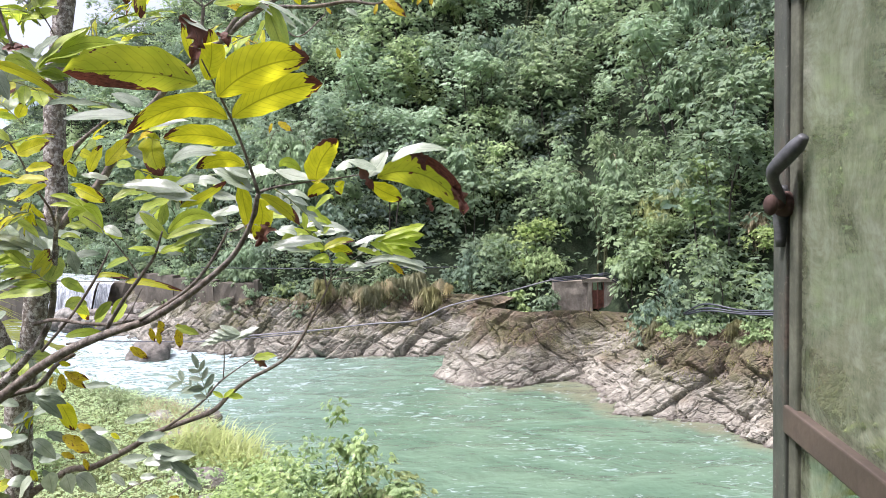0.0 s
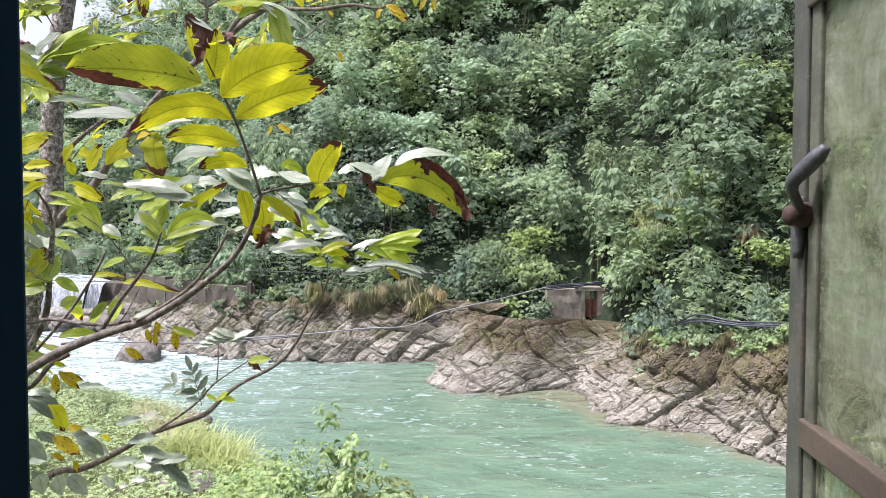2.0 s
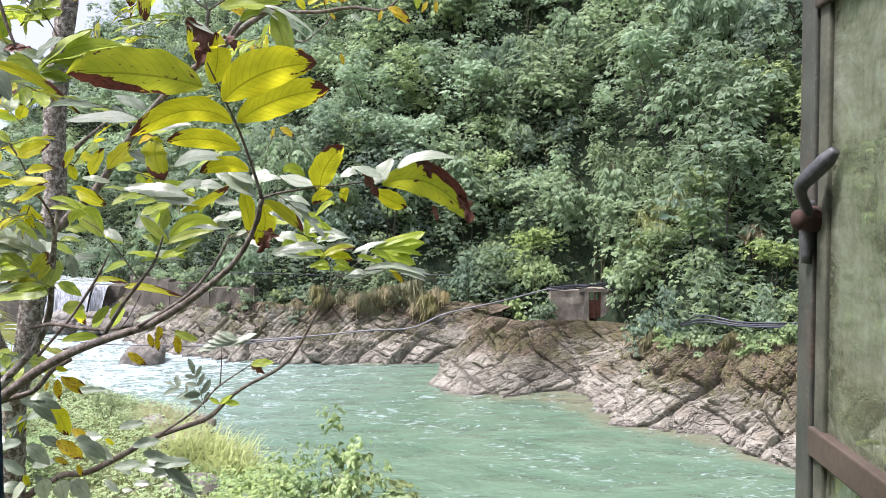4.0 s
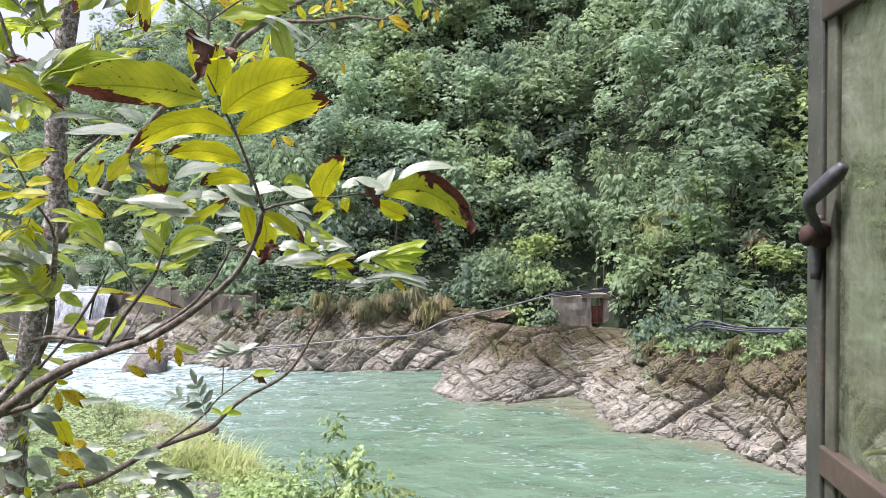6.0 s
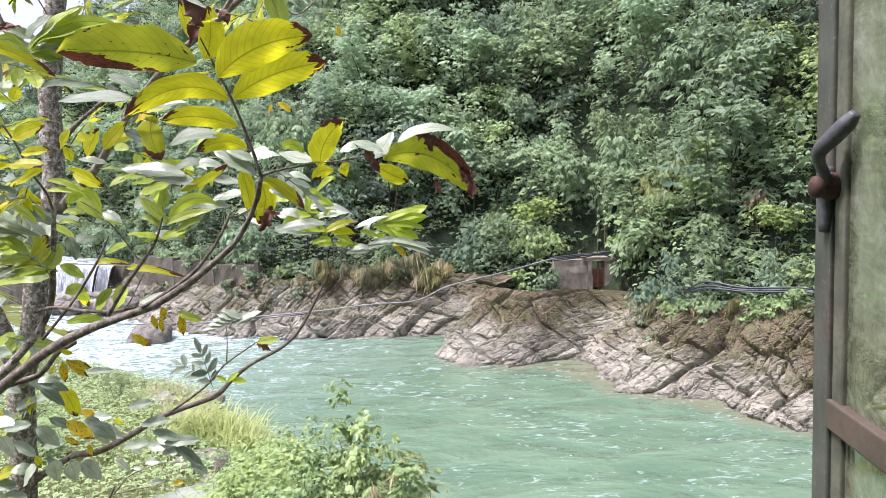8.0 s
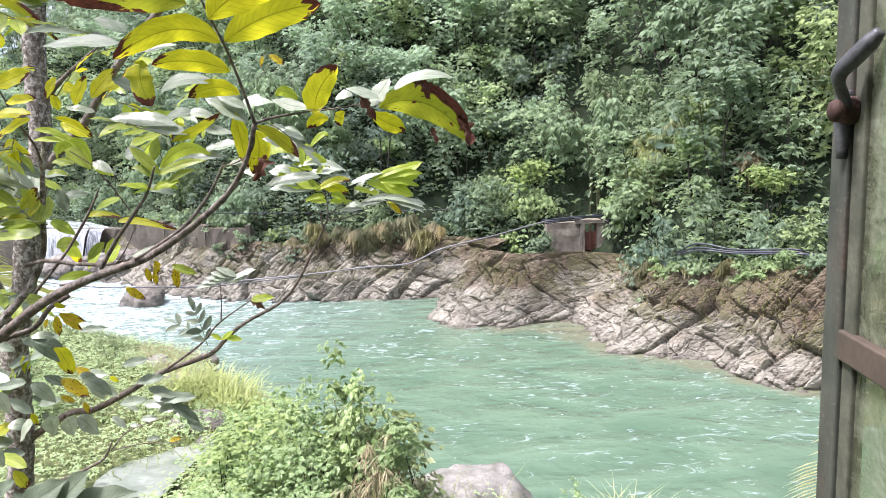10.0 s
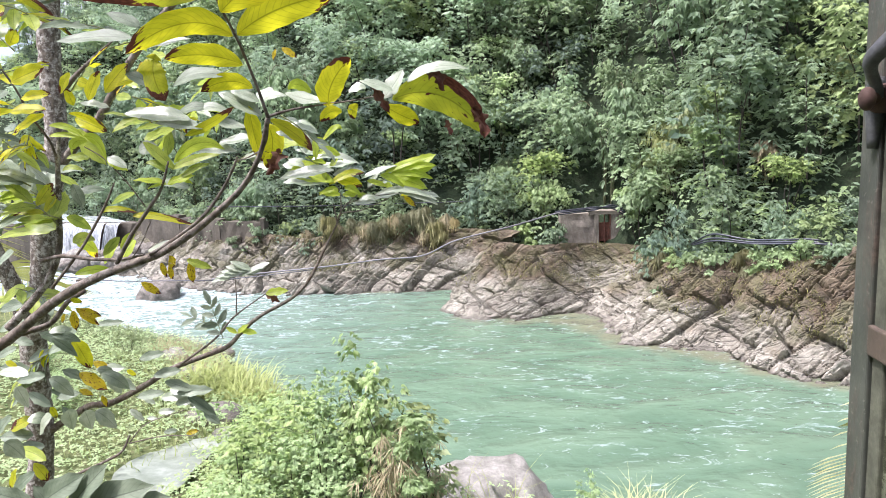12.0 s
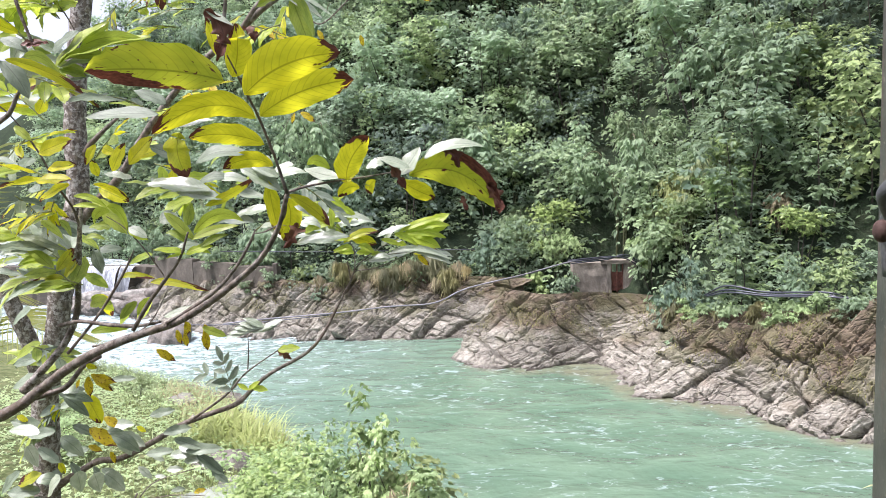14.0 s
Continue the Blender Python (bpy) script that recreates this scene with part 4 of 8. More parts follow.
# ---- growth on the near bank ----
def blade(verts, faces, foot, d, length, width, droop, rnd):
    side = Vector((-d.y, d.x, 0)).normalized() * width / 2
    k = len(verts)
    p, up = foot.copy(), Vector((d.x * 0.3, d.y * 0.3, 1)).normalized()
    n = 3
    for i in range(n):
        w = side * (1 - i / n)
        verts += [p - w, p + w]
        p = p + up * (length / n)
        up = (up + d * droop * (i + 1) * 0.45 - Vector((0, 0, droop * 0.35 * (i + 1)))).normalized()
    verts.append(p)
    for i in range(n - 1):
        faces.append((k + 2 * i, k + 2 * i + 1, k + 2 * i + 3, k + 2 * i + 2))
    faces.append((k + 2 * n - 2, k + 2 * n - 1, k + 2 * n))


def grass_patch(name, label, spots, count, length, width, droop, mat, seed):
    rnd = random.Random(seed)
    verts, faces = [], []
    for _ in range(count):
        cx, cy, r = rnd.choice(spots)
        a, q = rnd.uniform(0, 6.28), r * math.sqrt(rnd.random())
        x, y = cx + math.cos(a) * q, cy + math.sin(a) * q
        b = rnd.uniform(0, 6.28)
        foot = Vector((x, y, GZ(x, y) - 0.05))
        blade(verts, faces, foot, Vector((math.cos(b), math.sin(b), 0)), length * rnd.uniform(0.5, 1.2), width, droop * rnd.uniform(0.4, 1.3), rnd)
    ob = mesh_object(name, verts, faces, mat)
    return tagged(ob, label, "grass", kind="stuff")


# a quick lookup of the near ground's height
GXS, GYS = np.arange(-30, 30.1, 0.25), np.arange(-2, 50.1, 0.25)
GTAB = ground_z(*np.meshgrid(GXS, GYS))


def GZ(x, y):
    i, j = int(round((x + 30) / 0.25)), int(round((y + 2) / 0.25))
    return float(GTAB[min(max(j, 0), len(GYS) - 1), min(max(i, 0), len(GXS) - 1)])


PALE_STRAW = foliage("bleached_grass", (0.28, 0.24, 0.12), (0.56, 0.5, 0.3), 0.6, 0.3)
PALE_GRASS = foliage("pale_grass", (0.24, 0.3, 0.14), (0.58, 0.62, 0.38), 0.5, 0.35)
RUNNEL = [(-4.6, 7.4, 0.36), (-4.62, 8.4, 0.48), (-4.72, 9.6, 0.52), (-4.6, 10.7, 0.42), (-4.2, 11.8, 0.3), (-3.5, 12.9, 0.2)]


def runnel_gap(x, y):
    return min(math.hypot(x - a, y - b) / r for a, b, r in RUNNEL_FINE)


RUNNEL_FINE = [tuple(p) for p in smooth_line(RUNNEL, 5)]


def under_growth(name, label, count, region, length, width, mat, seed, lift=0.35):
    rnd = random.Random(seed)
    verts, faces = [], []
    made = 0
    while made < count:
        x, y = rnd.uniform(region[0], region[1]), rnd.uniform(region[2], region[3])
        z = GZ(x, y)
        if z < 0.25:
            continue
        if runnel_gap(x, y) < 1.0:
            continue
        made += 1
        hump = 0.5 + 0.5 * noise.noise((x * 0.8, y * 0.8, seed))
        c = Vector((x, y, z + rnd.uniform(0.0, lift) * (0.4 + hump)))
        for k in range(5):
            a = rnd.uniform(0, 6.28)
            d = Vector((math.cos(a), math.sin(a), rnd.uniform(-0.35, 0.35))).normalized()
            nn = Vector((rnd.uniform(-0.4, 0.4), rnd.uniform(-0.6, 0.2), 1)).normalized()
            nn = (nn - d * nn.dot(d)).normalized()
            leaf_quad(verts, faces, c, d, nn, length * rnd.uniform(0.6, 1.3), width * rnd.uniform(0.7, 1.3))
    ob = mesh_object(name, verts, faces, mat)
    return tagged(ob, label, "undergrowth", kind="stuff")


def rock_tufts():
    """Short olive grass and moss clinging to the ledges of the rock face."""
    rnd = random.Random(31)
    pts = ROCK_FACE[0]
    pts = pts[(pts[:, 2] > 0.75) & (pts[:, 2] < 2.6) & (pts[:, 0] > -9)]
    verts, faces = [], []
    made = 0
    while made < 4200:
        p = pts[rnd.randrange(len(pts))]
        if noise.noise((p[0] * 0.9, p[1] * 0.9, p[2] * 1.2)) < 0.12 - 0.12 * (p[0] > 3.5):
            continue
        made += 1
        b = rnd.uniform(0, 6.28)
        blade(verts, faces, Vector(p) - Vector((0, 0, 0.02)), Vector((math.cos(b), math.sin(b), 0)), rnd.uniform(0.07, 0.24), 0.022, rnd.uniform(0.8, 1.8), rnd)
    tagged(mesh_object("rock_grass", verts, faces, MOSS), "short olive grass and moss on the rock ledges", "grass", kind="stuff")


rock_tufts()
under_growth("undergrowth", "low pale green leafy undergrowth on the near bank", 9500, (-11, 1.0, 4.5, 21), 0.058, 0.03, FERN, 3, 0.45)
under_growth("undergrowth", "low mid green creepers on the near bank", 7000, (-12, 0.8, 4.0, 22), 0.062, 0.034, TWIGGY, 4, 0.35)
grass_patch("short_grass", "short uneven grass among the creepers", [(-5.5, 11.5, 1.6), (-6.5, 13.5, 1.6), (-4.2, 12.5, 0.9), (-3.2, 10.4, 1.0), (-7.5, 15.0, 1.4), (-4.8, 8.2, 0.8)], 2200, 0.42, 0.022, 1.0, TWIGGY, 9)
grass_patch("tall_grass", "tall yellow-green grass by the water", [(-4.5, 14.1, 0.75), (-4.9, 14.8, 0.7), (-4.2, 13.6, 0.5), (-5.3, 14.2, 0.5)], 760, 1.05, 0.07, 0.95, REED, 1)
grass_patch("tall_grass", "dull green grass between the stones", [(-5.9, 15.8, 0.9), (-6.6, 16.4, 0.8), (-7.6, 16.6, 1.0), (-5.6, 13.6, 0.8)], 900, 0.6, 0.03, 1.2, TWIGGY, 8)
grass_patch("dry_grass", "dry straw-coloured grass among stones", [(-6.8, 17.2, 0.9), (-7.4, 17.8, 0.9), (-3.8, 14.6, 0.45), (-6.2, 16.0, 0.7), (-4.4, 14.9, 0.5), (-5.6, 15.2, 0.8)], 1100, 0.7, 0.02, 1.0, PALE_STRAW, 2)
grass_patch("reeds", "green reeds on the bank upstream", [(-9.4, 19.8, 1.2), (-8.4, 18.2, 1.2), (-11, 20.5, 1.4)], 1500, 0.6, 0.03, 0.8, TWIGGY, 5)
grass_patch("shore_grass", "grass tuft on the shore below the window", [(2.55, 8.7, 0.3), (2.7, 8.8, 0.25), (2.25, 8.6, 0.2)], 800, 1.15, 0.022, 1.5, PALE_GRASS, 6)
grass_patch("shore_grass", "sparse grass blades beside the boulder", [(0.6, 8.3, 0.4), (0.1, 8.2, 0.4)], 90, 1.2, 0.02, 0.8, GRASS, 7)

BANK = "shrubs on the near bank"
SHRUB = make_plant("pale_shrub", "pale green leafy shrub on the near bank", "shrub", BANK, 501, 1.5, 0.8, FERN, 5, 0.014, sprays=1050, leaves=7, length=0.05, width=0.023, droop=0.3, lobes=24)
SHRUB2 = make_plant("pale_shrub", "pale green leafy shrub on the near bank", "shrub", BANK, 502, 1.3, 0.8, FERN, 5, 0.014, sprays=1050, leaves=7, length=0.048, width=0.023, droop=0.35, lobes=24)
DULL = make_plant("twiggy_shrub", "twiggy shrub with dull green leaves and dry stems", "shrub", BANK, 503, 1.5, 0.6, TWIGGY, 14, 0.008, sprays=330, leaves=5, length=0.06, width=0.03, droop=0.4, lobes=12)
WEED = make_plant("tall_weed", "tall upright weed with drooping green leaves", "weed", BANK, 504, 1.7, 0.24, FERN, 4, 0.01, sprays=300, leaves=6, length=0.042, width=0.019, droop=0.6, lobes=15)
STALKS = make_plant("dry_stalks", "tangle of dry brown stalks among green shrubs", "shrub", BANK, 505, 1.4, 0.28, STRAW, 18, 0.007, sprays=75, leaves=4, length=0.14, width=0.01, droop=0.8, lobes=9)
BRIGHT = make_plant("bright_weed", "bright lime-green weed leaning over dry stalks", "weed", BANK, 506, 1.5, 0.3, LIME, 5, 0.01, sprays=330, leaves=7, length=0.05, width=0.02, droop=0.3, lobes=3, flat=0.4)
for src, rows in ((STALKS, [(-0.72, 7.3, 1.45), (-0.5, 7.4, 1.25), (-0.9, 7.25, 1.2)]), (BRIGHT, [(-0.58, 7.15, 1.5), (-2.1, 7.3, 0.75)]), (SHRUB, [(-2.6, 8.2, 1.15), (-1.9, 7.9, 1.15), (-2.9, 8.8, 0.95), (-2.2, 9.2, 1.1), (-2.7, 7.3, 0.8), (-7.4, 12.2, 0.6)]),
                  (SHRUB2, [(-1.35, 8.2, 1.15), (-2.45, 6.9, 0.85), (-1.75, 7.2, 0.9), (-3.7, 11.6, 0.6), (-3.0, 11.6, 0.7), (-8.6, 14, 0.7)]),
                  (DULL, [(-0.5, 7.6, 0.95), (-0.75, 8.3, 1.25), (-1.05, 8.6, 1.45), (-0.6, 8.0, 0.8), (-1.6, 8.9, 1.0), (-8, 16.2, 0.6)]),
                  (WEED, [(-1.15, 8.0, 1.7), (-1.0, 7.85, 1.5), (-0.85, 8.05, 1.3), (-1.75, 8.1, 1.35), (1.75, 8.7, 0.62), (1.6, 8.6, 0.5)])):
    for k, (x, y, sc) in enumerate(rows):
        m = pose(x, y, GZ(x, y) - 0.05, 0, 0, 67 * k + 10)
        if k == 0:
            src.matrix_world = m @ Matrix.Scale(sc, 4)
        else:
            copy_thing(src, m @ Matrix.Scale(sc / rows[0][2], 4))
verts = []
for k, (x, y, r) in enumerate(RUNNEL_FINE):
    w = r * (1.05 + 0.25 * noise.noise((k * 0.5, 0.4, 0)))
    z = max(GZ(x, y), GZ(x - w, y + 0.3), GZ(x + w, y - 0.3)) + 0.05
    verts += [(x - w, y + 0.45 * w, z), (x, y, z), (x + w, y - 0.45 * w, z)]
faces = [q for k in range(len(RUNNEL_FINE) - 1) for q in ((3 * k, 3 * k + 1, 3 * k + 4, 3 * k + 3), (3 * k + 1, 3 * k + 2, 3 * k + 5, 3 * k + 4))]
tagged(mesh_object("runnel", verts, faces, plain("pale_shallows", (0.13, 0.16, 0.12), (0.4, 0.43, 0.38), 0.3, 1.6), True), "bright shallow runnel of pale water", "water", kind="structure")
# ---- the two trees before the window ----
def leaf_material(name, dark, light, burnt, gloss, see_through, vein=0.55, spots=0.0, ior=1.5, lop=0.0):
    """One broad leaf: midrib and side veins, blotches, and a burnt, brown tip."""
    n = Nodes(name)
    uv = n.coord("UV")
    s = n.separate(uv)
    rnd = n.add("ObjectInfo").outputs["Random"]
    off = n.math("ABSOLUTE", n.math("SUBTRACT", s[0], 0.5))
    shift = n.add("CombineXYZ", X=n.math("MULTIPLY", rnd, 37.0), Y=n.math("MULTIPLY", rnd, 11.0))
    pos = n.add("VectorMath")
    n.t.links.new(uv, pos.inputs[0])
    n.t.links.new(shift.outputs[0], pos.inputs[1])
    big = n.noise(pos.outputs[0], 3.0, 4)
    fine = n.noise(pos.outputs[0], 22.0, 3)
    col = n.ramp(n.math("ADD", big, n.math("MULTIPLY", n.math("SUBTRACT", rnd, 0.5), 0.3)), (0.25, dark), (0.75, light))
    wave = n.math("SINE", n.math("MULTIPLY", n.math("SUBTRACT", s[1], n.math("MULTIPLY", n.math("POWER", off, 1.4), 0.55)), 76.0))
    side = n.ramp(wave, (0.8, 0.0), (1.0, 1.0))
    rib = n.ramp(off, (0.012, 1.0), (0.03, 0.0))
    lines = n.math("MAXIMUM", n.math("MULTIPLY", side, 0.42), rib)
    col = n.mix(n.math("MULTIPLY", lines, vein), col, tuple(c * 0.35 for c in dark))
    skew = n.math("MULTIPLY", n.math("SUBTRACT", s[0], 0.5), lop if lop else n.math("MULTIPLY", n.math("SUBTRACT", rnd, 0.5), 1.1))
    edge = n.math("ADD", n.math("ADD", s[1], skew), n.math("MULTIPLY", n.math("SUBTRACT", n.noise(pos.outputs[0], 7.0, 5), 0.5), 0.35))
    burn = n.ramp(n.math("ADD", edge, n.math("MULTIPLY", n.math("SUBTRACT", big, 0.5), 0.7)), (1.0 - burnt, 0.0), (1.015 - burnt, 1.0))
    if spots:
        burn = n.math("MAXIMUM", burn, n.ramp(n.noise(pos.outputs[0], 9.0, 2), (0.66 - spots * 0.1, 0.0), (0.68 - spots * 0.1, 1.0)))
    brown = n.ramp(fine, (0.3, (0.045, 0.016, 0.01)), (0.7, (0.16, 0.055, 0.03)))
    col = n.mix(burn, col, brown)
    n.set(Base_Color=col, Roughness=n.ramp(burn, (0, gloss), (1, 0.8)), IOR=ior)
    n.bump(n.math("ADD", n.math("MULTIPLY", lines, 0.25), n.math("MULTIPLY", big, 0.6)), 0.3, 0.004)
    tr = n.add("BsdfTranslucent", Color=col)
    sh = n.add("MixShader", Fac=see_through)
    n.t.links.new(n.b.outputs[0], sh.inputs[1])
    n.t.links.new(tr.outputs[0], sh.inputs[2])
    n.t.links.new(sh.outputs[0], n.out.inputs[0])
    return n.mat


LEAF_KINDS = {
    "Y": leaf_material("leaf_yellow", (0.58, 0.58, 0.012), (0.92, 0.87, 0.025), 0.12, 0.4, 0.72),
    "O": leaf_material("leaf_olive", (0.36, 0.41, 0.018), (0.62, 0.6, 0.025), 0.2, 0.35, 0.55),
    "X": leaf_material("leaf_scorched", (0.28, 0.36, 0.02), (0.54, 0.57, 0.03), 0.14, 0.35, 0.58, 0.5, 0.12, 1.5, 0.95),
    "G": leaf_material("leaf_green", (0.22, 0.31, 0.04), (0.44, 0.52, 0.08), -0.2, 0.35, 0.45),
    "L": leaf_material("leaf_lime", (0.34, 0.45, 0.03), (0.57, 0.68, 0.08), -0.2, 0.4, 0.6),
    "S": leaf_material("leaf_grey_green", (0.1, 0.14, 0.08), (0.23, 0.285, 0.19), -0.15, 0.55, 0.2, ior=1.5),
    # glossy green leaf; sky sheen on its top is put into the pale colour
    "W": leaf_material("leaf_shiny", (0.2, 0.26, 0.15), (0.4, 0.45, 0.33), -0.1, 0.32, 0.2, ior=1.8),
    "B": leaf_material("leaf_spotted", (0.5, 0.38, 0.01), (0.66, 0.52, 0.015), 0.15, 0.45, 0.6, 0.2, 0.6),
    "D": leaf_material("leaf_withered", (0.09, 0.035, 0.02), (0.2, 0.09, 0.05), 0.35, 0.6, 0.2),
}
BENDS = (0.06, 0.16, 0.34, 0.12, 0.12)
ARCH = (0, 0, 0, 0.38, -0.38)


def leaf_mesh(name, mat, bend, seed, arch=0.0, torn=0.04, oblong=False):
    """A leaf one long and one wide with its base at the origin, folded on the midrib and wavy at the edge."""
    rnd = random.Random(seed)
    ph, nu, nv = rnd.uniform(0, 6), 8 if oblong else 6, 26 if oblong else 14
    verts, uv = [], []
    for j in range(nv + 1):
        v = j / nv
        half = 0.5 * (math.sin(math.pi * v ** 0.92) ** 0.68 * (1.08 - 0.35 * max(0, v - 0.75)) if v < 1 else 0.0) + 0.004
        half *= 1 - 0.75 * max(0.0, v - 0.86) / 0.14 if v > 0.86 else 1
        if oblong:
            half = 0.004 + 0.5 * min(1.0, v / 0.34) ** 0.62 * max(0.0, 1 - v ** 5) ** 0.75 * (0.93 + 0.07 * math.sin(3.1 * v + ph))
            if v > 0.82:
                half *= 1 + 2.4 * torn * math.sin(v * 61 + ph)
        for i in range(nu + 1):
            u = i / nu
            s = (u - 0.5) * 2
            z = 0.035 * abs(s) * half * 2 - bend * v * v + 0.02 * math.sin(v * 13 + ph + (2 if s > 0 else 0)) * abs(s) ** 2
            z += 0.005 * math.cos((v - 0.15 * abs(s)) * 56) * (1 - abs(s)) * min(1, v * 5)
            rag = 1 + (0.015 * math.sin(v * 21 + ph + 2 * s)) if oblong else 1 + torn * math.sin(v * 47 + ph) * (v > 0.1) + 1.6 * torn * math.sin(v * 19 + 2 * ph + 3 * s) * (v > 0.2)
            verts.append((v, s * half * rag + arch * math.sin(math.pi * v), z))
            uv.append((u, v))
    w = nu + 1
    faces = [(j * w + i, j * w + i + 1, (j + 1) * w + i + 1, (j + 1) * w + i) for j in range(nv) for i in range(nu)]
    ob = mesh_object(name, verts, faces, mat, True, None, uv)
    me = ob.data
    bpy.data.objects.remove(ob)
    return me


LEAVES = {k: [leaf_mesh("leaf", m, b, 7 * i + ord(k), ARCH[i] * (0.55 if k in "YOX" else 1), 0.22 if k == "D" else 0.05, k in "YOX") for i, b in enumerate(BENDS)] for k, m in LEAF_KINDS.items()}
LEAF_RND = random.Random(77)


def leaf(kind, parent, base, tip, width, tilt, bend=1):
    """One leaf from its base to its tip; tilt turns it about its length from facing the house (0) to edge-on (90)."""
    base, tip = Vector(base), Vector(tip)
    d = tip - base
    ln = d.length
    d.normalize()
    nrm = Vector((0, -1, 0)) - d * Vector((0, -1, 0)).dot(d)
    nrm.normalize()
    up = Matrix.Rotation(radians(tilt), 3, d) @ nrm
    dn = Matrix.Rotation(radians(-tilt), 3, d) @ nrm
    if (up.z < dn.z) == (tilt >= 0):
        up = dn
    # the tip sinks with the bend, so start a little higher
    k = BENDS[bend] * 0.96
    x = (d + up * k).normalized()
    y = up.cross(x).normalized()
    z = x.cross(y)
    ob = new("leaf", LEAVES[kind][bend])
    ob.parent = parent
    m = Matrix((x, y, z)).transposed().to_4x4()
    wide = (1.06 if kind in 'YOX' else 0.92) * min(width / max(math.cos(radians(abs(tilt))), 0.6), (0.5 if kind in 'YOX' else 0.4) * ln)
    ob.matrix_world = Matrix.Translation(base) @ m @ Matrix.Diagonal((ln * 1.02, wide, ln, 1))
    return ob


def hero_leaf(kind, parent, base, mid, tip, upper, lower, lean):
    """A large leaf on a curved midrib. upper and lower: its half widths; lean turns its upper edge away from the house (below 0: towards it)."""
    a, c, b = Vector(base), Vector(mid), Vector(tip)
    ctrl = 2 * c - (a + b) / 2
    rnd = random.Random(int(abs(a.x + 3 * b.z) * 1e4))
    ph, nu, nv = rnd.uniform(0, 6), 5, 26
    big = kind in "YOXD"
    k = math.radians(lean)
    verts, uv = [], []
    ln, turn = (c - a).length + (b - c).length, 1 if b.x > a.x else -1
    curl = rnd.uniform(0.02, 0.06) * ln
    for j in range(nv + 1):
        v = j / nv
        p = a * (1 - v) ** 2 + ctrl * 2 * v * (1 - v) + b * v * v
        d = ((ctrl - a) * (1 - v) + (b - ctrl) * v).normalized()
        side = d.cross(Vector((0, -1, 0))).normalized()
        if side.z < 0 or (abs(side.z) < 0.3 and side.x < 0):
            side = -side
        out = Vector((0, 1, 0)) - d * d.y
        across = (side + out * math.tan(k)).normalized() / max(math.cos(k), 0.5)
        nrm = across.cross(d).normalized()
        if nrm.z < 0:
            nrm = -nrm
        if kind == "D":
            prof = min(1.0, v / 0.25) ** 0.6 * max(0.0, 1 - v ** 4) ** 0.6 * (0.8 + 0.3 * math.sin(v * 17 + ph) + 0.15 * math.sin(v * 31))
        elif big:
            prof = min(1.0, v / 0.33) ** 0.62 * max(0.0, 1 - v ** 5) ** 0.75 * (0.95 + 0.05 * math.sin(3.1 * v + ph))
        else:
            prof = math.sin(math.pi * min(1, v ** 0.85)) ** 0.75
        prof = max(prof, 0.02)
        for i in range(2 * nu + 1):
            s = i / nu - 1
            w = (upper if s > 0 else lower) * prof * (1 + 0.03 * math.sin(v * 24 + ph + 2 * s) + (0.12 * math.sin(v * 70 + 3 * ph) * (v > 0.84) if big else 0))
            lift = 0.12 * abs(s) * w + 0.05 * upper * math.cos((v - 0.2 * abs(s)) * 74) * (1 - abs(s)) * abs(s) * 2.5 + 0.1 * upper * math.sin(v * 11 + ph + (2 if s > 0 else 0)) * s * s
            lift -= curl * (v - 0.5) ** 2 * 2
            if kind == "D":
                lift += 0.5 * upper * abs(s) ** 2 * math.sin(v * 9 + ph)
            verts.append(p + across * (s * w) + nrm * lift)
            uv.append(((s * turn + 1) / 2, v))
    n = 2 * nu + 1
    faces = [(j * n + i, j * n + i + 1, (j + 1) * n + i + 1, (j + 1) * n + i) for j in range(nv) for i in range(2 * nu)]
    return mesh_object("leaf", verts, faces, LEAF_KINDS[kind], True, parent, uv)


def plain_leaf(kind, parent, base, d, nrm, length, width, bend):
    z = (nrm - d * nrm.dot(d)).normalized()
    y = z.cross(d)
    ob = new("leaf", LEAVES[kind][bend])
    ob.parent = parent
    ob.matrix_world = Matrix.Translation(base) @ Matrix((d, y, z)).transposed().to_4x4() @ Matrix.Diagonal((length, width, length, 1))
    return ob


def limb(name, parent, pts, radii):
    seed = len(pts) * 31 + int(abs(pts[0][0]) * 100)
    radii = [r * (0.82 if name == "limb" else 1.12) for r in radii]
    return tube(name, pts, radii, BRANCH if name == "limb" else BARK, parent, 12 if radii[0] > 0.008 else 7, 7, 0.07, seed)


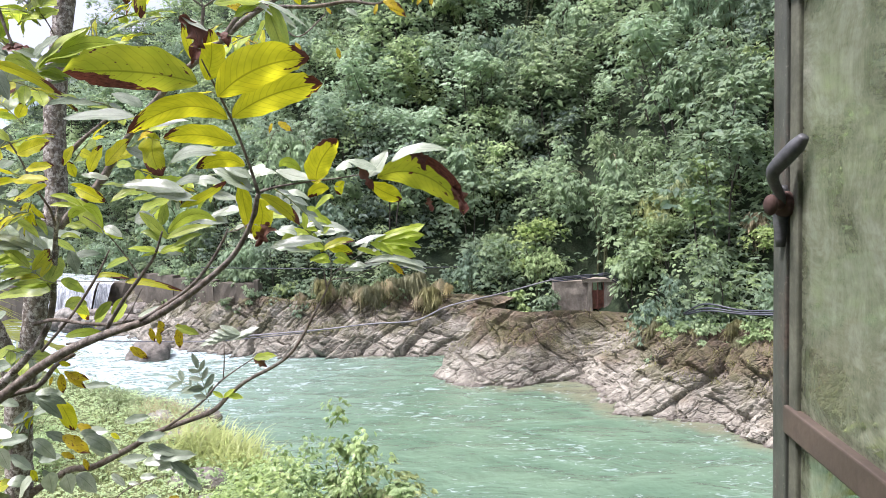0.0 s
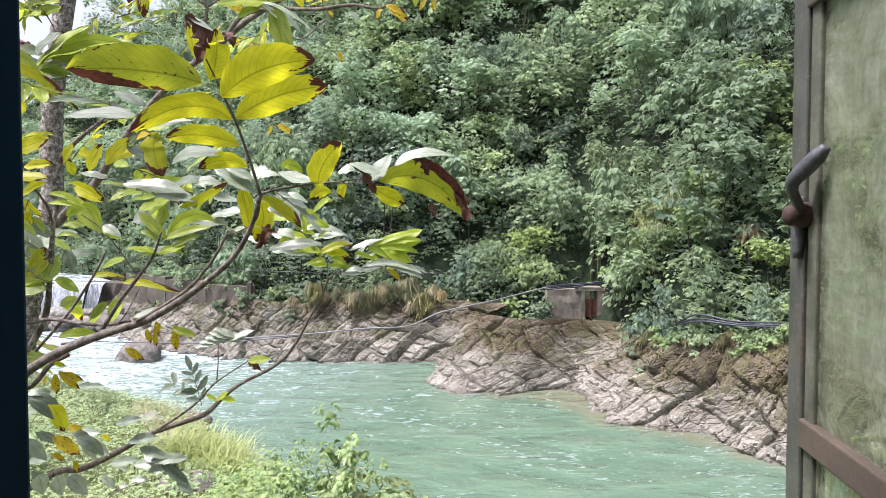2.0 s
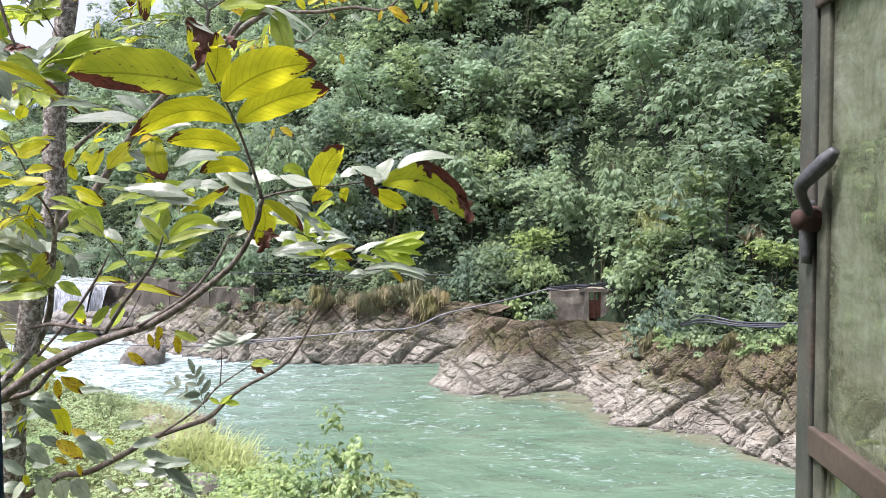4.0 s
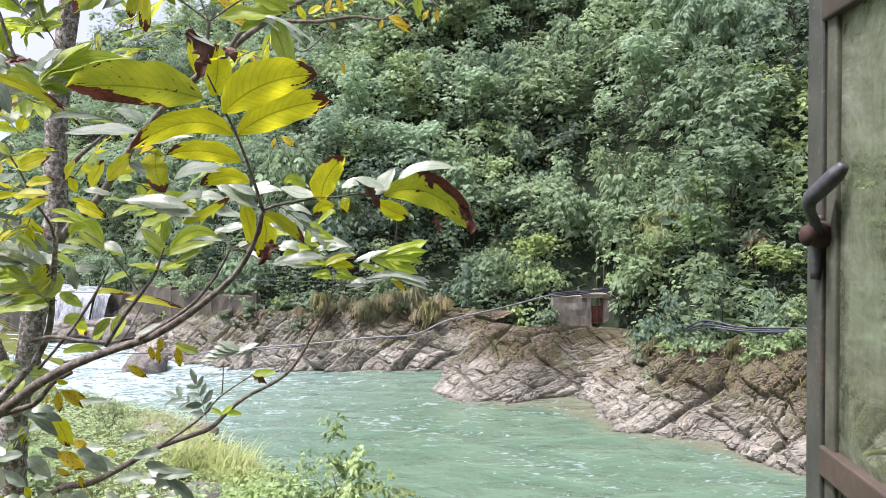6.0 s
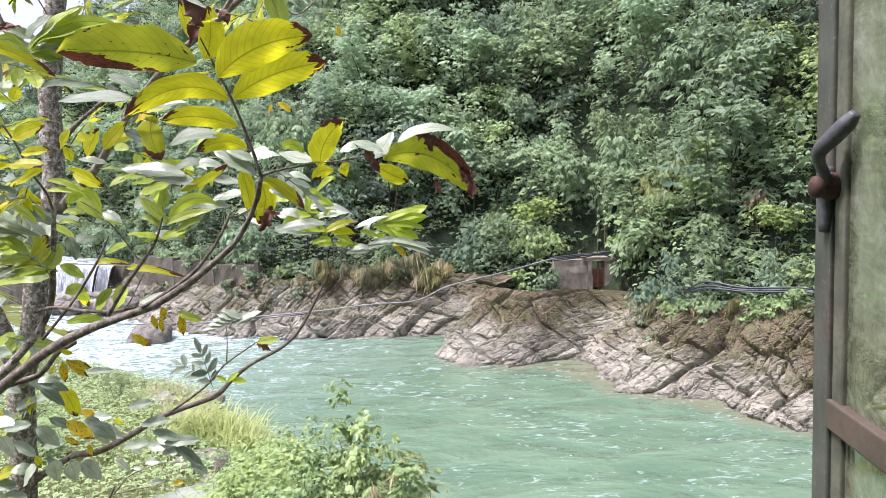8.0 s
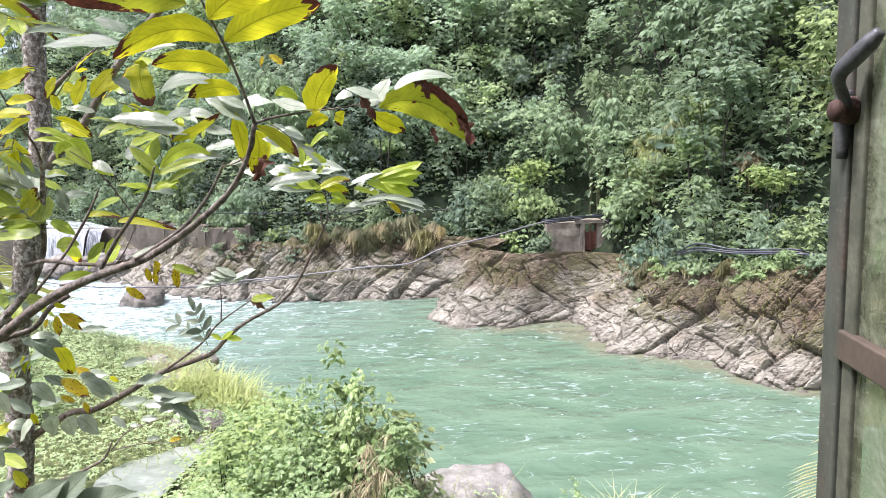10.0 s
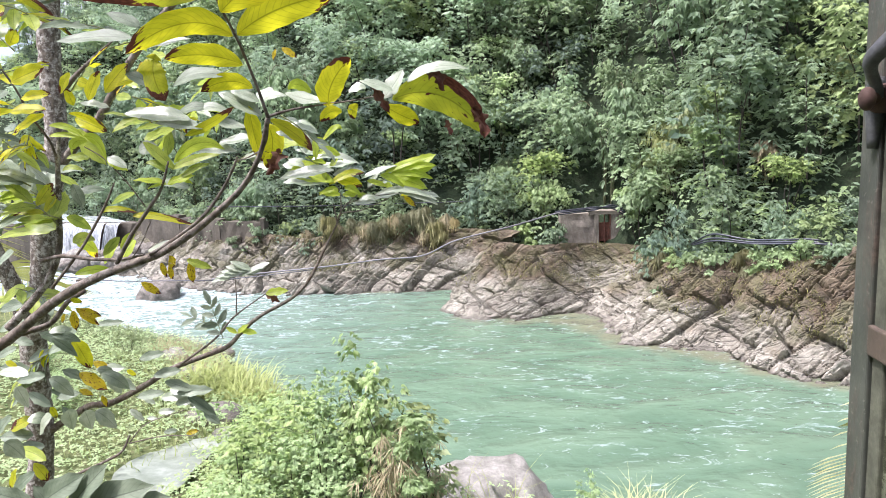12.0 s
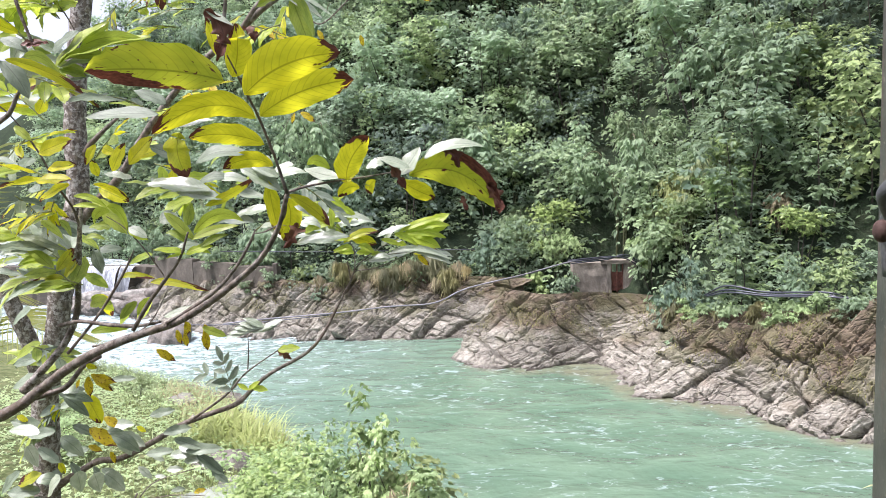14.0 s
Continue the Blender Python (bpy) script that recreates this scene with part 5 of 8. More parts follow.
def spray(kinds, parent, base, tip, pairs, length, width, tilt):
    """A feathered leaf held nearly level: a thin stalk with leaflets in pairs and one at its end; tilt leans it towards the house."""
    rnd = LEAF_RND
    a, b = Vector(base), Vector(tip)
    d = (b - a).normalized()
    nrm = Vector((0.25 * rnd.uniform(-1, 1), -0.12 - 0.38 * (70 - tilt) / 45, 1.0))
    nrm = (nrm - d * nrm.dot(d)).normalized()
    side = nrm.cross(d).normalized()
    mid = (a + b) / 2 + Vector((0, 0, 0.06 * (b - a).length))
    tube("twig", [a, mid, b], [0.0022, 0.0012], TWIG, parent, 5, 4)
    for k in range(pairs):
        f = (k + 0.6) / pairs
        p = a * (1 - f) ** 2 + mid * 2 * f * (1 - f) + b * f * f
        for s in (-1, 1):
            ang = radians(rnd.uniform(38, 66))
            dd = (d * math.cos(ang) + side * s * math.sin(ang) + nrm * rnd.uniform(-0.12, 0.22) + Vector((0, 0, rnd.uniform(-0.25, 0.05)))).normalized()
            nn = (nrm + 0.22 * rand_dir(rnd)).normalized()
            ln = 1.35 * length * rnd.uniform(0.7, 1.15)
            plain_leaf(rnd.choice(kinds), parent, p, dd, nn, ln, 1.2 * ln * width * rnd.uniform(0.85, 1.15), rnd.choice((0, 1, 1, 2)))
    plain_leaf(rnd.choice(kinds), parent, b, d, nrm, 1.3 * length, 1.4 * length * width, 1)


def bark_material(name, lichen, brown):
    n = Nodes(name)
    v = n.world_coord()
    a = n.noise(v, 45, 6, 0.65)
    rib = n.noise(n.world_coord((60, 60, 14)), 1.0, 5, 0.6, 0.5)
    lich = n.ramp(n.noise(v, 44, 8, 0.75), (0.48, 0.0), (0.58, 1.0))
    damp = n.ramp(n.noise(v, 5, 4, 0.6), (0.4, 0.0), (0.6, 1.0))
    f = n.math("ADD", n.math("MULTIPLY", a, 0.5), n.math("MULTIPLY", rib, 0.5))
    col = n.ramp(f, (0.38, (0.03, 0.024, 0.018)), (0.6, (0.21, 0.18, 0.14)))
    col = n.mix(n.math("MULTIPLY", damp, brown), col, (0.1, 0.072, 0.05))
    col = n.mix(n.math("MULTIPLY", lich, lichen), col, (0.46, 0.445, 0.395))
    n.set(Base_Color=col, Roughness=0.88)
    n.bump(n.math("ADD", a, rib), 0.9, 0.006)
    return n.mat


BARK, BRANCH = bark_material("tree_bark", 0.85, 0.2), bark_material("branch_bark", 0.22, 0.75)
TWIG = plain("green_twig", (0.1, 0.12, 0.03), (0.22, 0.24, 0.07), 0.6, 12)
tree_a = new("tree")
tagged(tree_a, "slender grey-barked tree with yellowing leaves outside the window", "tree")
tree_b = new("tree")
tagged(tree_b, "tree whose near branch bears large yellow, brown-tipped leaves", "tree")
limb("trunk", tree_a, [(-1.729, 3.400, 7.668), (-1.752, 3.400, 7.227), (-1.777, 3.400, 7.005), (-1.809, 3.400, 6.812), (-1.852, 3.400, 6.562), (-1.875, 3.400, 6.312), (-1.888, 3.400, 6.033), (-1.958, 3.400, 5.781), (-2.018, 3.400, 5.558), (-2.066, 3.400, 5.306), (-2.131, 3.400, 5.093), (-2.163, 3.400, 4.915), (-2.176, 3.400, 4.672), (-2.194, 3.400, 4.424), (-2.243, 3.400, 4.172), (-2.271, 3.400, 3.813), (-2.329, 3.400, 3.375)], [0.0363, 0.0418, 0.0418, 0.0446, 0.0474, 0.0502, 0.0502, 0.0558, 0.0586, 0.0530, 0.0614, 0.0669])
limb("stem", tree_a, [(-2.267, 3.250, 5.779), (-2.231, 3.280, 5.633), (-2.198, 3.300, 5.481), (-2.168, 3.330, 5.341), (-2.153, 3.370, 5.163), (-2.142, 3.400, 4.983)], [0.026, 0.03, 0.034, 0.036, 0.04, 0.042])
limb("limb", tree_a, [(-1.891, 3.400, 5.893), (-1.756, 3.350, 6.003), (-1.618, 3.300, 6.110), (-1.455, 3.250, 6.306), (-1.217, 3.200, 6.547), (-0.951, 3.150, 6.728), (-0.830, 3.100, 6.803), (-0.627, 3.050, 6.906), (-0.443, 3.000, 6.979), (-0.337, 2.950, 7.045), (-0.210, 2.900, 7.167)], [0.0279, 0.0246, 0.0215, 0.0184, 0.0168, 0.0152, 0.0124, 0.0109, 0.0095])
limb("limb", tree_a, [(-1.867, 3.400, 6.186), (-1.786, 3.367, 6.266), (-1.670, 3.333, 6.350), (-1.501, 3.300, 6.460)], [0.0195, 0.0166, 0.0109, 0.0054])
limb("limb", tree_a, [(-0.906, 3.000, 6.694), (-0.808, 2.975, 6.796), (-0.680, 2.950, 6.816), (-0.483, 2.925, 6.806), (-0.336, 2.900, 6.816), (-0.215, 2.875, 6.795), (-0.143, 2.850, 6.833), (-0.082, 2.825, 6.894), (0.020, 2.800, 6.816)], [0.0123, 0.0110, 0.0097, 0.0096, 0.0071, 0.0059, 0.0046, 0.0034])
limb("limb", tree_a, [(-0.429, 2.900, 6.888), (-0.286, 2.900, 6.933), (-0.142, 2.900, 7.001), (-0.047, 2.900, 7.046)], [0.0059, 0.0048, 0.0036, 0.0024])
limb("limb", tree_a, [(-0.668, 2.900, 6.803), (-0.564, 2.900, 6.678), (-0.456, 2.900, 6.747), (-0.431, 2.900, 6.782)], [0.0048, 0.0036, 0.0036, 0.0024])
limb("limb", tree_a, [(-2.189, 3.400, 4.503), (-2.102, 3.407, 4.558), (-2.010, 3.414, 4.612), (-1.919, 3.421, 4.657), (-1.803, 3.429, 4.667), (-1.618, 3.436, 4.754), (-1.496, 3.443, 4.822), (-1.376, 3.450, 4.866), (-1.196, 3.457, 4.925), (-1.102, 3.464, 5.009), (-1.010, 3.471, 5.078), (-0.828, 3.479, 5.172), (-0.734, 3.486, 5.269), (-0.652, 3.493, 5.411), (-0.580, 3.500, 5.537)], [0.0307, 0.0224, 0.0196, 0.0197, 0.0183, 0.0170, 0.0156, 0.0142, 0.0114, 0.0100, 0.0086, 0.0057])
limb("limb", tree_a, [(-1.416, 3.400, 4.864), (-1.229, 3.400, 4.989), (-1.117, 3.400, 5.102), (-0.950, 3.400, 5.211)], [0.0084, 0.0070, 0.0056, 0.0033])
limb("limb", tree_a, [(-1.107, 3.400, 5.116), (-1.097, 3.400, 5.218), (-1.094, 3.400, 5.334)], [0.0042, 0.0033, 0.0022])
limb("limb", tree_a, [(-1.966, 3.000, 4.326), (-1.835, 3.000, 4.462), (-1.667, 3.000, 4.538), (-1.569, 3.000, 4.589), (-1.520, 3.000, 4.669)], [0.0098, 0.0086, 0.0074, 0.0074, 0.0049])
limb("limb", tree_a, [(-1.530, 3.000, 4.628), (-1.365, 3.000, 4.656), (-1.210, 3.000, 4.649)], [0.0037, 0.0030, 0.0020])
limb("limb", tree_a, [(-1.530, 3.000, 4.628), (-1.436, 3.000, 4.720), (-1.248, 3.000, 4.779)], [0.0037, 0.0030, 0.0020])
limb("trunk", tree_b, [(-1.930, 1.900, 4.301), (-1.805, 1.900, 4.775), (-1.655, 1.900, 5.128), (-1.506, 1.900, 5.326), (-1.398, 1.900, 5.388)], [0.0405, 0.0343, 0.0281, 0.0234, 0.0203])
limb("limb", tree_b, [(-1.416, 1.900, 5.381), (-1.273, 1.867, 5.439), (-1.164, 1.835, 5.507), (-1.060, 1.802, 5.573), (-0.945, 1.769, 5.628), (-0.838, 1.736, 5.666), (-0.734, 1.704, 5.699), (-0.648, 1.671, 5.742), (-0.563, 1.638, 5.796), (-0.481, 1.605, 5.860), (-0.426, 1.573, 5.933), (-0.393, 1.540, 6.008)], [0.0218, 0.0184, 0.0166, 0.0148, 0.0145, 0.0128, 0.0119, 0.0110, 0.0094, 0.0079, 0.0065, 0.0063])
limb("limb", tree_b, [(-1.213, 1.880, 5.468), (-1.126, 1.873, 5.495), (-1.068, 1.867, 5.553), (-1.013, 1.860, 5.583)], [0.0108, 0.0092, 0.0077, 0.0076])
limb("stem", tree_b, [(-1.295, 1.950, 5.466), (-1.246, 1.950, 5.514), (-1.163, 1.950, 5.601), (-1.119, 1.950, 5.689), (-1.103, 1.950, 5.802), (-1.090, 1.950, 5.914), (-1.075, 1.950, 6.010)], [0.0125, 0.0105, 0.0088, 0.0078, 0.0068, 0.0058, 0.0045])
limb("limb", tree_b, [(-1.120, 1.860, 5.671), (-1.053, 1.845, 5.684), (-0.969, 1.830, 5.675), (-0.886, 1.815, 5.672), (-0.812, 1.800, 5.684)], [0.0076, 0.0061, 0.0060, 0.0060, 0.0044])
limb("limb", tree_b, [(-0.877, 1.780, 5.668), (-0.822, 1.760, 5.740), (-0.761, 1.740, 5.807), (-0.715, 1.720, 5.858), (-0.682, 1.700, 5.923)], [0.0073, 0.0065, 0.0057, 0.0042, 0.0028])
limb("limb", tree_b, [(-0.753, 1.700, 5.699), (-0.685, 1.690, 5.735), (-0.611, 1.680, 5.784), (-0.557, 1.670, 5.840), (-0.519, 1.660, 5.895), (-0.501, 1.650, 5.926)], [0.0056, 0.0062, 0.0055, 0.0048, 0.0041, 0.0027])
limb("limb", tree_b, [(-1.096, 1.850, 5.596), (-1.010, 1.850, 5.690), (-0.954, 1.850, 5.765), (-0.915, 1.850, 5.826), (-0.891, 1.850, 5.871)], [0.0053, 0.0046, 0.0046, 0.0038, 0.0023])
limb("limb", tree_b, [(-0.759, 1.720, 5.816), (-0.800, 1.720, 5.881), (-0.848, 1.720, 5.939), (-0.890, 1.720, 5.968)], [0.0021, 0.0018, 0.0017, 0.0014])
limb("limb", tree_b, [(-0.999, 1.800, 5.624), (-0.925, 1.800, 5.638), (-0.842, 1.800, 5.681), (-0.785, 1.800, 5.770)], [0.0037, 0.0030, 0.0022, 0.0015])
limb("limb", tree_b, [(-0.393, 1.540, 6.010), (-0.410, 1.516, 6.092), (-0.429, 1.492, 6.165), (-0.446, 1.468, 6.217), (-0.456, 1.444, 6.253), (-0.466, 1.420, 6.287)], [0.0051, 0.0037, 0.0034, 0.0030, 0.0024, 0.0017])
limb("limb", tree_b, [(-0.395, 1.540, 6.010), (-0.359, 1.570, 6.022), (-0.300, 1.600, 6.032), (-0.225, 1.630, 6.040), (-0.119, 1.660, 6.056)], [0.0044, 0.0033, 0.0029, 0.0024, 0.0016])
limb("limb", tree_b, [(-0.398, 1.560, 6.004), (-0.413, 1.573, 5.952), (-0.456, 1.587, 5.926), (-0.493, 1.600, 5.919)], [0.0026, 0.0019, 0.0020, 0.0013])
limb("limb", tree_b, [(-0.656, 2.000, 6.388), (-0.655, 2.000, 6.478), (-0.646, 2.000, 6.556)], [0.0066, 0.0066, 0.0066])
limb("limb", tree_b, [(-0.646, 2.000, 6.556), (-0.550, 1.967, 6.600), (-0.444, 1.933, 6.641), (-0.342, 1.900, 6.675)], [0.0036, 0.0032, 0.0025, 0.0016])
limb("limb", tree_b, [(-0.646, 2.000, 6.556), (-0.715, 2.000, 6.610), (-0.787, 2.000, 6.663), (-0.836, 2.000, 6.710)], [0.0036, 0.0030, 0.0025, 0.0016])
limb("limb", tree_b, [(-0.646, 2.000, 6.556), (-0.670, 2.000, 6.625), (-0.712, 2.000, 6.740)], [0.0030, 0.0025, 0.0016])
limb("limb", tree_b, [(-1.116, 1.700, 6.586), (-1.089, 1.700, 6.558), (-1.059, 1.700, 6.508), (-1.041, 1.700, 6.446), (-1.023, 1.700, 6.392)], [0.0056, 0.0056, 0.0056, 0.0049, 0.0042])
limb("limb", tree_b, [(-1.230, 1.900, 6.675), (-1.169, 1.900, 6.620), (-1.108, 1.900, 6.565), (-1.055, 1.900, 6.517), (-1.021, 1.900, 6.454)], [0.0031, 0.0031, 0.0028, 0.0023, 0.0016])
limb("limb", tree_b, [(-1.158, 1.750, 6.259), (-1.135, 1.780, 6.219), (-1.096, 1.810, 6.132), (-1.079, 1.840, 6.054), (-1.059, 1.870, 5.993), (-1.062, 1.900, 5.948)], [0.0022, 0.0026, 0.0030, 0.0036, 0.0038, 0.0047])
limb("limb", tree_b, [(-1.140, 1.700, 6.197), (-1.097, 1.700, 6.224), (-1.075, 1.700, 6.262), (-1.061, 1.700, 6.282)], [0.0084, 0.0070, 0.0056, 0.0042])
hero_leaf("G", tree_b, (-0.908, 1.700, 6.374), (-0.823, 1.700, 6.395), (-0.726, 1.700, 6.368), 0.0140, 0.0167, -20)
hero_leaf("G", tree_b, (-0.950, 1.700, 6.355), (-0.887, 1.700, 6.357), (-0.814, 1.700, 6.339), 0.0140, 0.0112, -20)
hero_leaf("G", tree_b, (-0.911, 1.720, 6.389), (-0.874, 1.720, 6.414), (-0.842, 1.720, 6.436), 0.0141, 0.0113, -15)
hero_leaf("S", tree_b, (-0.985, 1.720, 6.365), (-0.954, 1.720, 6.396), (-0.916, 1.720, 6.418), 0.0141, 0.0141, 40)
hero_leaf("O", tree_b, (-1.025, 1.600, 6.335), (-0.946, 1.600, 6.308), (-0.852, 1.600, 6.253), 0.0131, 0.0158, -20)
hero_leaf("S", tree_b, (-1.038, 1.600, 6.333), (-1.005, 1.600, 6.293), (-0.982, 1.600, 6.245), 0.0171, 0.0171, 35)
hero_leaf("G", tree_b, (-0.980, 1.720, 6.342), (-0.941, 1.720, 6.333), (-0.895, 1.720, 6.315), 0.0099, 0.0099, -20)
hero_leaf("S", tree_b, (-1.102, 1.700, 6.405), (-1.066, 1.700, 6.391), (-1.036, 1.700, 6.368), 0.0126, 0.0126, 45)
hero_leaf("D", tree_b, (-1.052, 1.700, 6.386), (-1.015, 1.700, 6.393), (-0.982, 1.700, 6.386), 0.0070, 0.0070, 20)
hero_leaf("G", tree_b, (-1.020, 1.660, 6.349), (-0.981, 1.660, 6.346), (-0.936, 1.660, 6.304), 0.0123, 0.0123, -20)
hero_leaf("S", tree_b, (-0.757, 1.800, 6.598), (-0.802, 1.800, 6.578), (-0.835, 1.800, 6.543), 0.0236, 0.0207, 15)
hero_leaf("O", tree_b, (-0.736, 1.800, 6.586), (-0.749, 1.800, 6.541), (-0.756, 1.800, 6.488), 0.0118, 0.0103, 5)
hero_leaf("O", tree_b, (-0.766, 1.800, 6.598), (-0.851, 1.800, 6.614), (-0.926, 1.800, 6.571), 0.0133, 0.0177, -15)
hero_leaf("G", tree_b, (-0.852, 1.820, 6.606), (-0.886, 1.820, 6.570), (-0.922, 1.820, 6.541), 0.0179, 0.0179, -10)
hero_leaf("W", tree_b, (-0.768, 1.800, 6.631), (-0.742, 1.800, 6.609), (-0.706, 1.800, 6.594), 0.0133, 0.0118, 50)
hero_leaf("W", tree_b, (-0.842, 1.800, 6.659), (-0.800, 1.800, 6.658), (-0.765, 1.800, 6.639), 0.0089, 0.0089, 50)
hero_leaf("S", tree_b, (-0.949, 1.800, 6.643), (-0.897, 1.800, 6.648), (-0.842, 1.800, 6.644), 0.0074, 0.0074, 50)
hero_leaf("G", tree_b, (-0.593, 1.900, 6.604), (-0.642, 1.900, 6.627), (-0.690, 1.900, 6.609), 0.0187, 0.0187, -15)
hero_leaf("G", tree_b, (-0.433, 1.900, 6.532), (-0.404, 1.900, 6.482), (-0.384, 1.900, 6.413), 0.0125, 0.0125, -10)
hero_leaf("W", tree_b, (-0.462, 1.900, 6.542), (-0.404, 1.900, 6.519), (-0.326, 1.900, 6.465), 0.0062, 0.0062, 45)
hero_leaf("G", tree_b, (-0.676, 1.720, 5.903), (-0.715, 1.720, 5.944), (-0.746, 1.720, 5.973), 0.0127, 0.0127, 20)
hero_leaf("G", tree_b, (-0.690, 1.720, 5.938), (-0.684, 1.720, 5.966), (-0.675, 1.720, 5.994), 0.0127, 0.0127, -10)
hero_leaf("L", tree_b, (-0.668, 1.700, 5.919), (-0.606, 1.700, 5.963), (-0.542, 1.700, 5.945), 0.0140, 0.0167, -15)
hero_leaf("G", tree_b, (-0.686, 1.720, 5.904), (-0.628, 1.720, 5.925), (-0.562, 1.720, 5.935), 0.0099, 0.0113, 25)
hero_leaf("G", tree_b, (-0.696, 1.720, 5.895), (-0.719, 1.720, 5.918), (-0.747, 1.720, 5.922), 0.0085, 0.0085, 25)
hero_leaf("G", tree_b, (-0.665, 1.720, 5.883), (-0.628, 1.720, 5.903), (-0.591, 1.720, 5.913), 0.0085, 0.0085, 25)
hero_leaf("L", tree_b, (-0.697, 1.720, 5.870), (-0.666, 1.720, 5.878), (-0.637, 1.720, 5.866), 0.0071, 0.0071, 25)
hero_leaf("W", tree_b, (-0.778, 1.760, 5.948), (-0.755, 1.760, 5.957), (-0.723, 1.760, 5.945), 0.0173, 0.0173, 40)
hero_leaf("L", tree_b, (-0.877, 1.700, 5.993), (-0.847, 1.700, 5.978), (-0.831, 1.700, 5.933), 0.0126, 0.0126, -15)
hero_leaf("L", tree_b, (-0.869, 1.700, 5.981), (-0.900, 1.700, 5.979), (-0.912, 1.700, 5.951), 0.0112, 0.0112, -15)
hero_leaf("L", tree_b, (-0.958, 1.700, 6.022), (-0.913, 1.700, 6.016), (-0.877, 1.700, 5.990), 0.0070, 0.0084, 20)
hero_leaf("L", tree_b, (-0.961, 1.700, 5.997), (-0.922, 1.700, 5.999), (-0.883, 1.700, 5.987), 0.0056, 0.0070, 25)
hero_leaf("W", tree_b, (-0.828, 1.700, 5.941), (-0.805, 1.700, 5.930), (-0.783, 1.700, 5.912), 0.0084, 0.0112, 45)
hero_leaf("G", tree_b, (-0.937, 1.720, 5.942), (-0.911, 1.720, 5.946), (-0.886, 1.720, 5.935), 0.0056, 0.0071, 25)
hero_leaf("G", tree_b, (-0.963, 1.740, 5.913), (-0.937, 1.740, 5.921), (-0.908, 1.740, 5.909), 0.0057, 0.0071, 25)
hero_leaf("G", tree_b, (-1.105, 1.800, 5.958), (-1.078, 1.800, 5.943), (-1.049, 1.800, 5.910), 0.0118, 0.0118, -10)
hero_leaf("G", tree_b, (-1.057, 1.800, 5.960), (-1.040, 1.800, 5.945), (-1.028, 1.800, 5.918), 0.0103, 0.0103, -10)
hero_leaf("Y", tree_b, (-0.915, 1.720, 6.049), (-0.875, 1.720, 6.037), (-0.830, 1.720, 6.008), 0.0085, 0.0085, -15)
hero_leaf("S", tree_b, (-1.029, 1.900, 5.871), (-1.018, 1.900, 5.839), (-1.009, 1.900, 5.804), 0.0187, 0.0156, 5)
hero_leaf("S", tree_b, (-1.235, 1.900, 5.924), (-1.173, 1.900, 5.901), (-1.102, 1.900, 5.875), 0.0094, 0.0109, 40)
hero_leaf("O", tree_b, (-0.878, 1.900, 5.777), (-0.815, 1.900, 5.776), (-0.714, 1.900, 5.746), 0.0078, 0.0125, 25)
hero_leaf("O", tree_b, (-0.959, 1.900, 5.791), (-0.924, 1.900, 5.800), (-0.862, 1.900, 5.786), 0.0078, 0.0094, 25)
hero_leaf("B", tree_b, (-0.789, 1.900, 5.663), (-0.783, 1.900, 5.644), (-0.796, 1.900, 5.622), 0.0109, 0.0109, -10)
hero_leaf("B", tree_b, (-0.736, 1.900, 5.653), (-0.730, 1.900, 5.631), (-0.737, 1.900, 5.609), 0.0109, 0.0109, -10)
hero_leaf("G", tree_b, (-1.021, 2.000, 5.657), (-0.991, 2.000, 5.689), (-0.966, 2.000, 5.709), 0.0131, 0.0131, -10)
hero_leaf("L", tree_b, (-0.967, 2.000, 5.668), (-0.945, 2.000, 5.700), (-0.921, 2.000, 5.718), 0.0131, 0.0131, -10)
hero_leaf("G", tree_b, (-1.107, 2.000, 5.698), (-1.073, 2.000, 5.711), (-1.040, 2.000, 5.702), 0.0164, 0.0148, 20)
hero_leaf("W", tree_b, (-0.848, 1.900, 5.680), (-0.793, 1.900, 5.694), (-0.738, 1.900, 5.709), 0.0094, 0.0109, 45)
hero_leaf("X", tree_b, (-0.467, 1.400, 6.235), (-0.595, 1.400, 6.261), (-0.741, 1.400, 6.265), 0.0566, 0.0389, -18)
hero_leaf("Y", tree_b, (-0.465, 1.440, 6.248), (-0.451, 1.440, 6.297), (-0.451, 1.440, 6.353), 0.0242, 0.0291, -12)
hero_leaf("Y", tree_b, (-0.490, 1.450, 6.290), (-0.503, 1.450, 6.324), (-0.513, 1.450, 6.371), 0.0110, 0.0110, -10)
hero_leaf("D", tree_b, (-0.504, 1.420, 6.374), (-0.471, 1.420, 6.332), (-0.490, 1.420, 6.278), 0.0179, 0.0215, 10)
hero_leaf("W", tree_b, (-0.503, 1.420, 6.378), (-0.479, 1.420, 6.362), (-0.449, 1.420, 6.345), 0.0060, 0.0060, 45)
hero_leaf("D", tree_b, (-0.434, 1.430, 6.338), (-0.418, 1.430, 6.333), (-0.412, 1.430, 6.312), 0.0108, 0.0096, 15)
hero_leaf("Y", tree_b, (-0.439, 1.430, 6.210), (-0.353, 1.430, 6.266), (-0.243, 1.430, 6.284), 0.0506, 0.0361, -14)
hero_leaf("Y", tree_b, (-0.419, 1.460, 6.171), (-0.332, 1.460, 6.216), (-0.222, 1.460, 6.237), 0.0393, 0.0356, -14)
hero_leaf("Y", tree_b, (-0.411, 1.410, 6.162), (-0.508, 1.410, 6.189), (-0.624, 1.410, 6.139), 0.0297, 0.0249, -20)
hero_leaf("W", tree_b, (-0.604, 1.430, 6.150), (-0.556, 1.430, 6.159), (-0.503, 1.430, 6.165), 0.0108, 0.0072, 50)
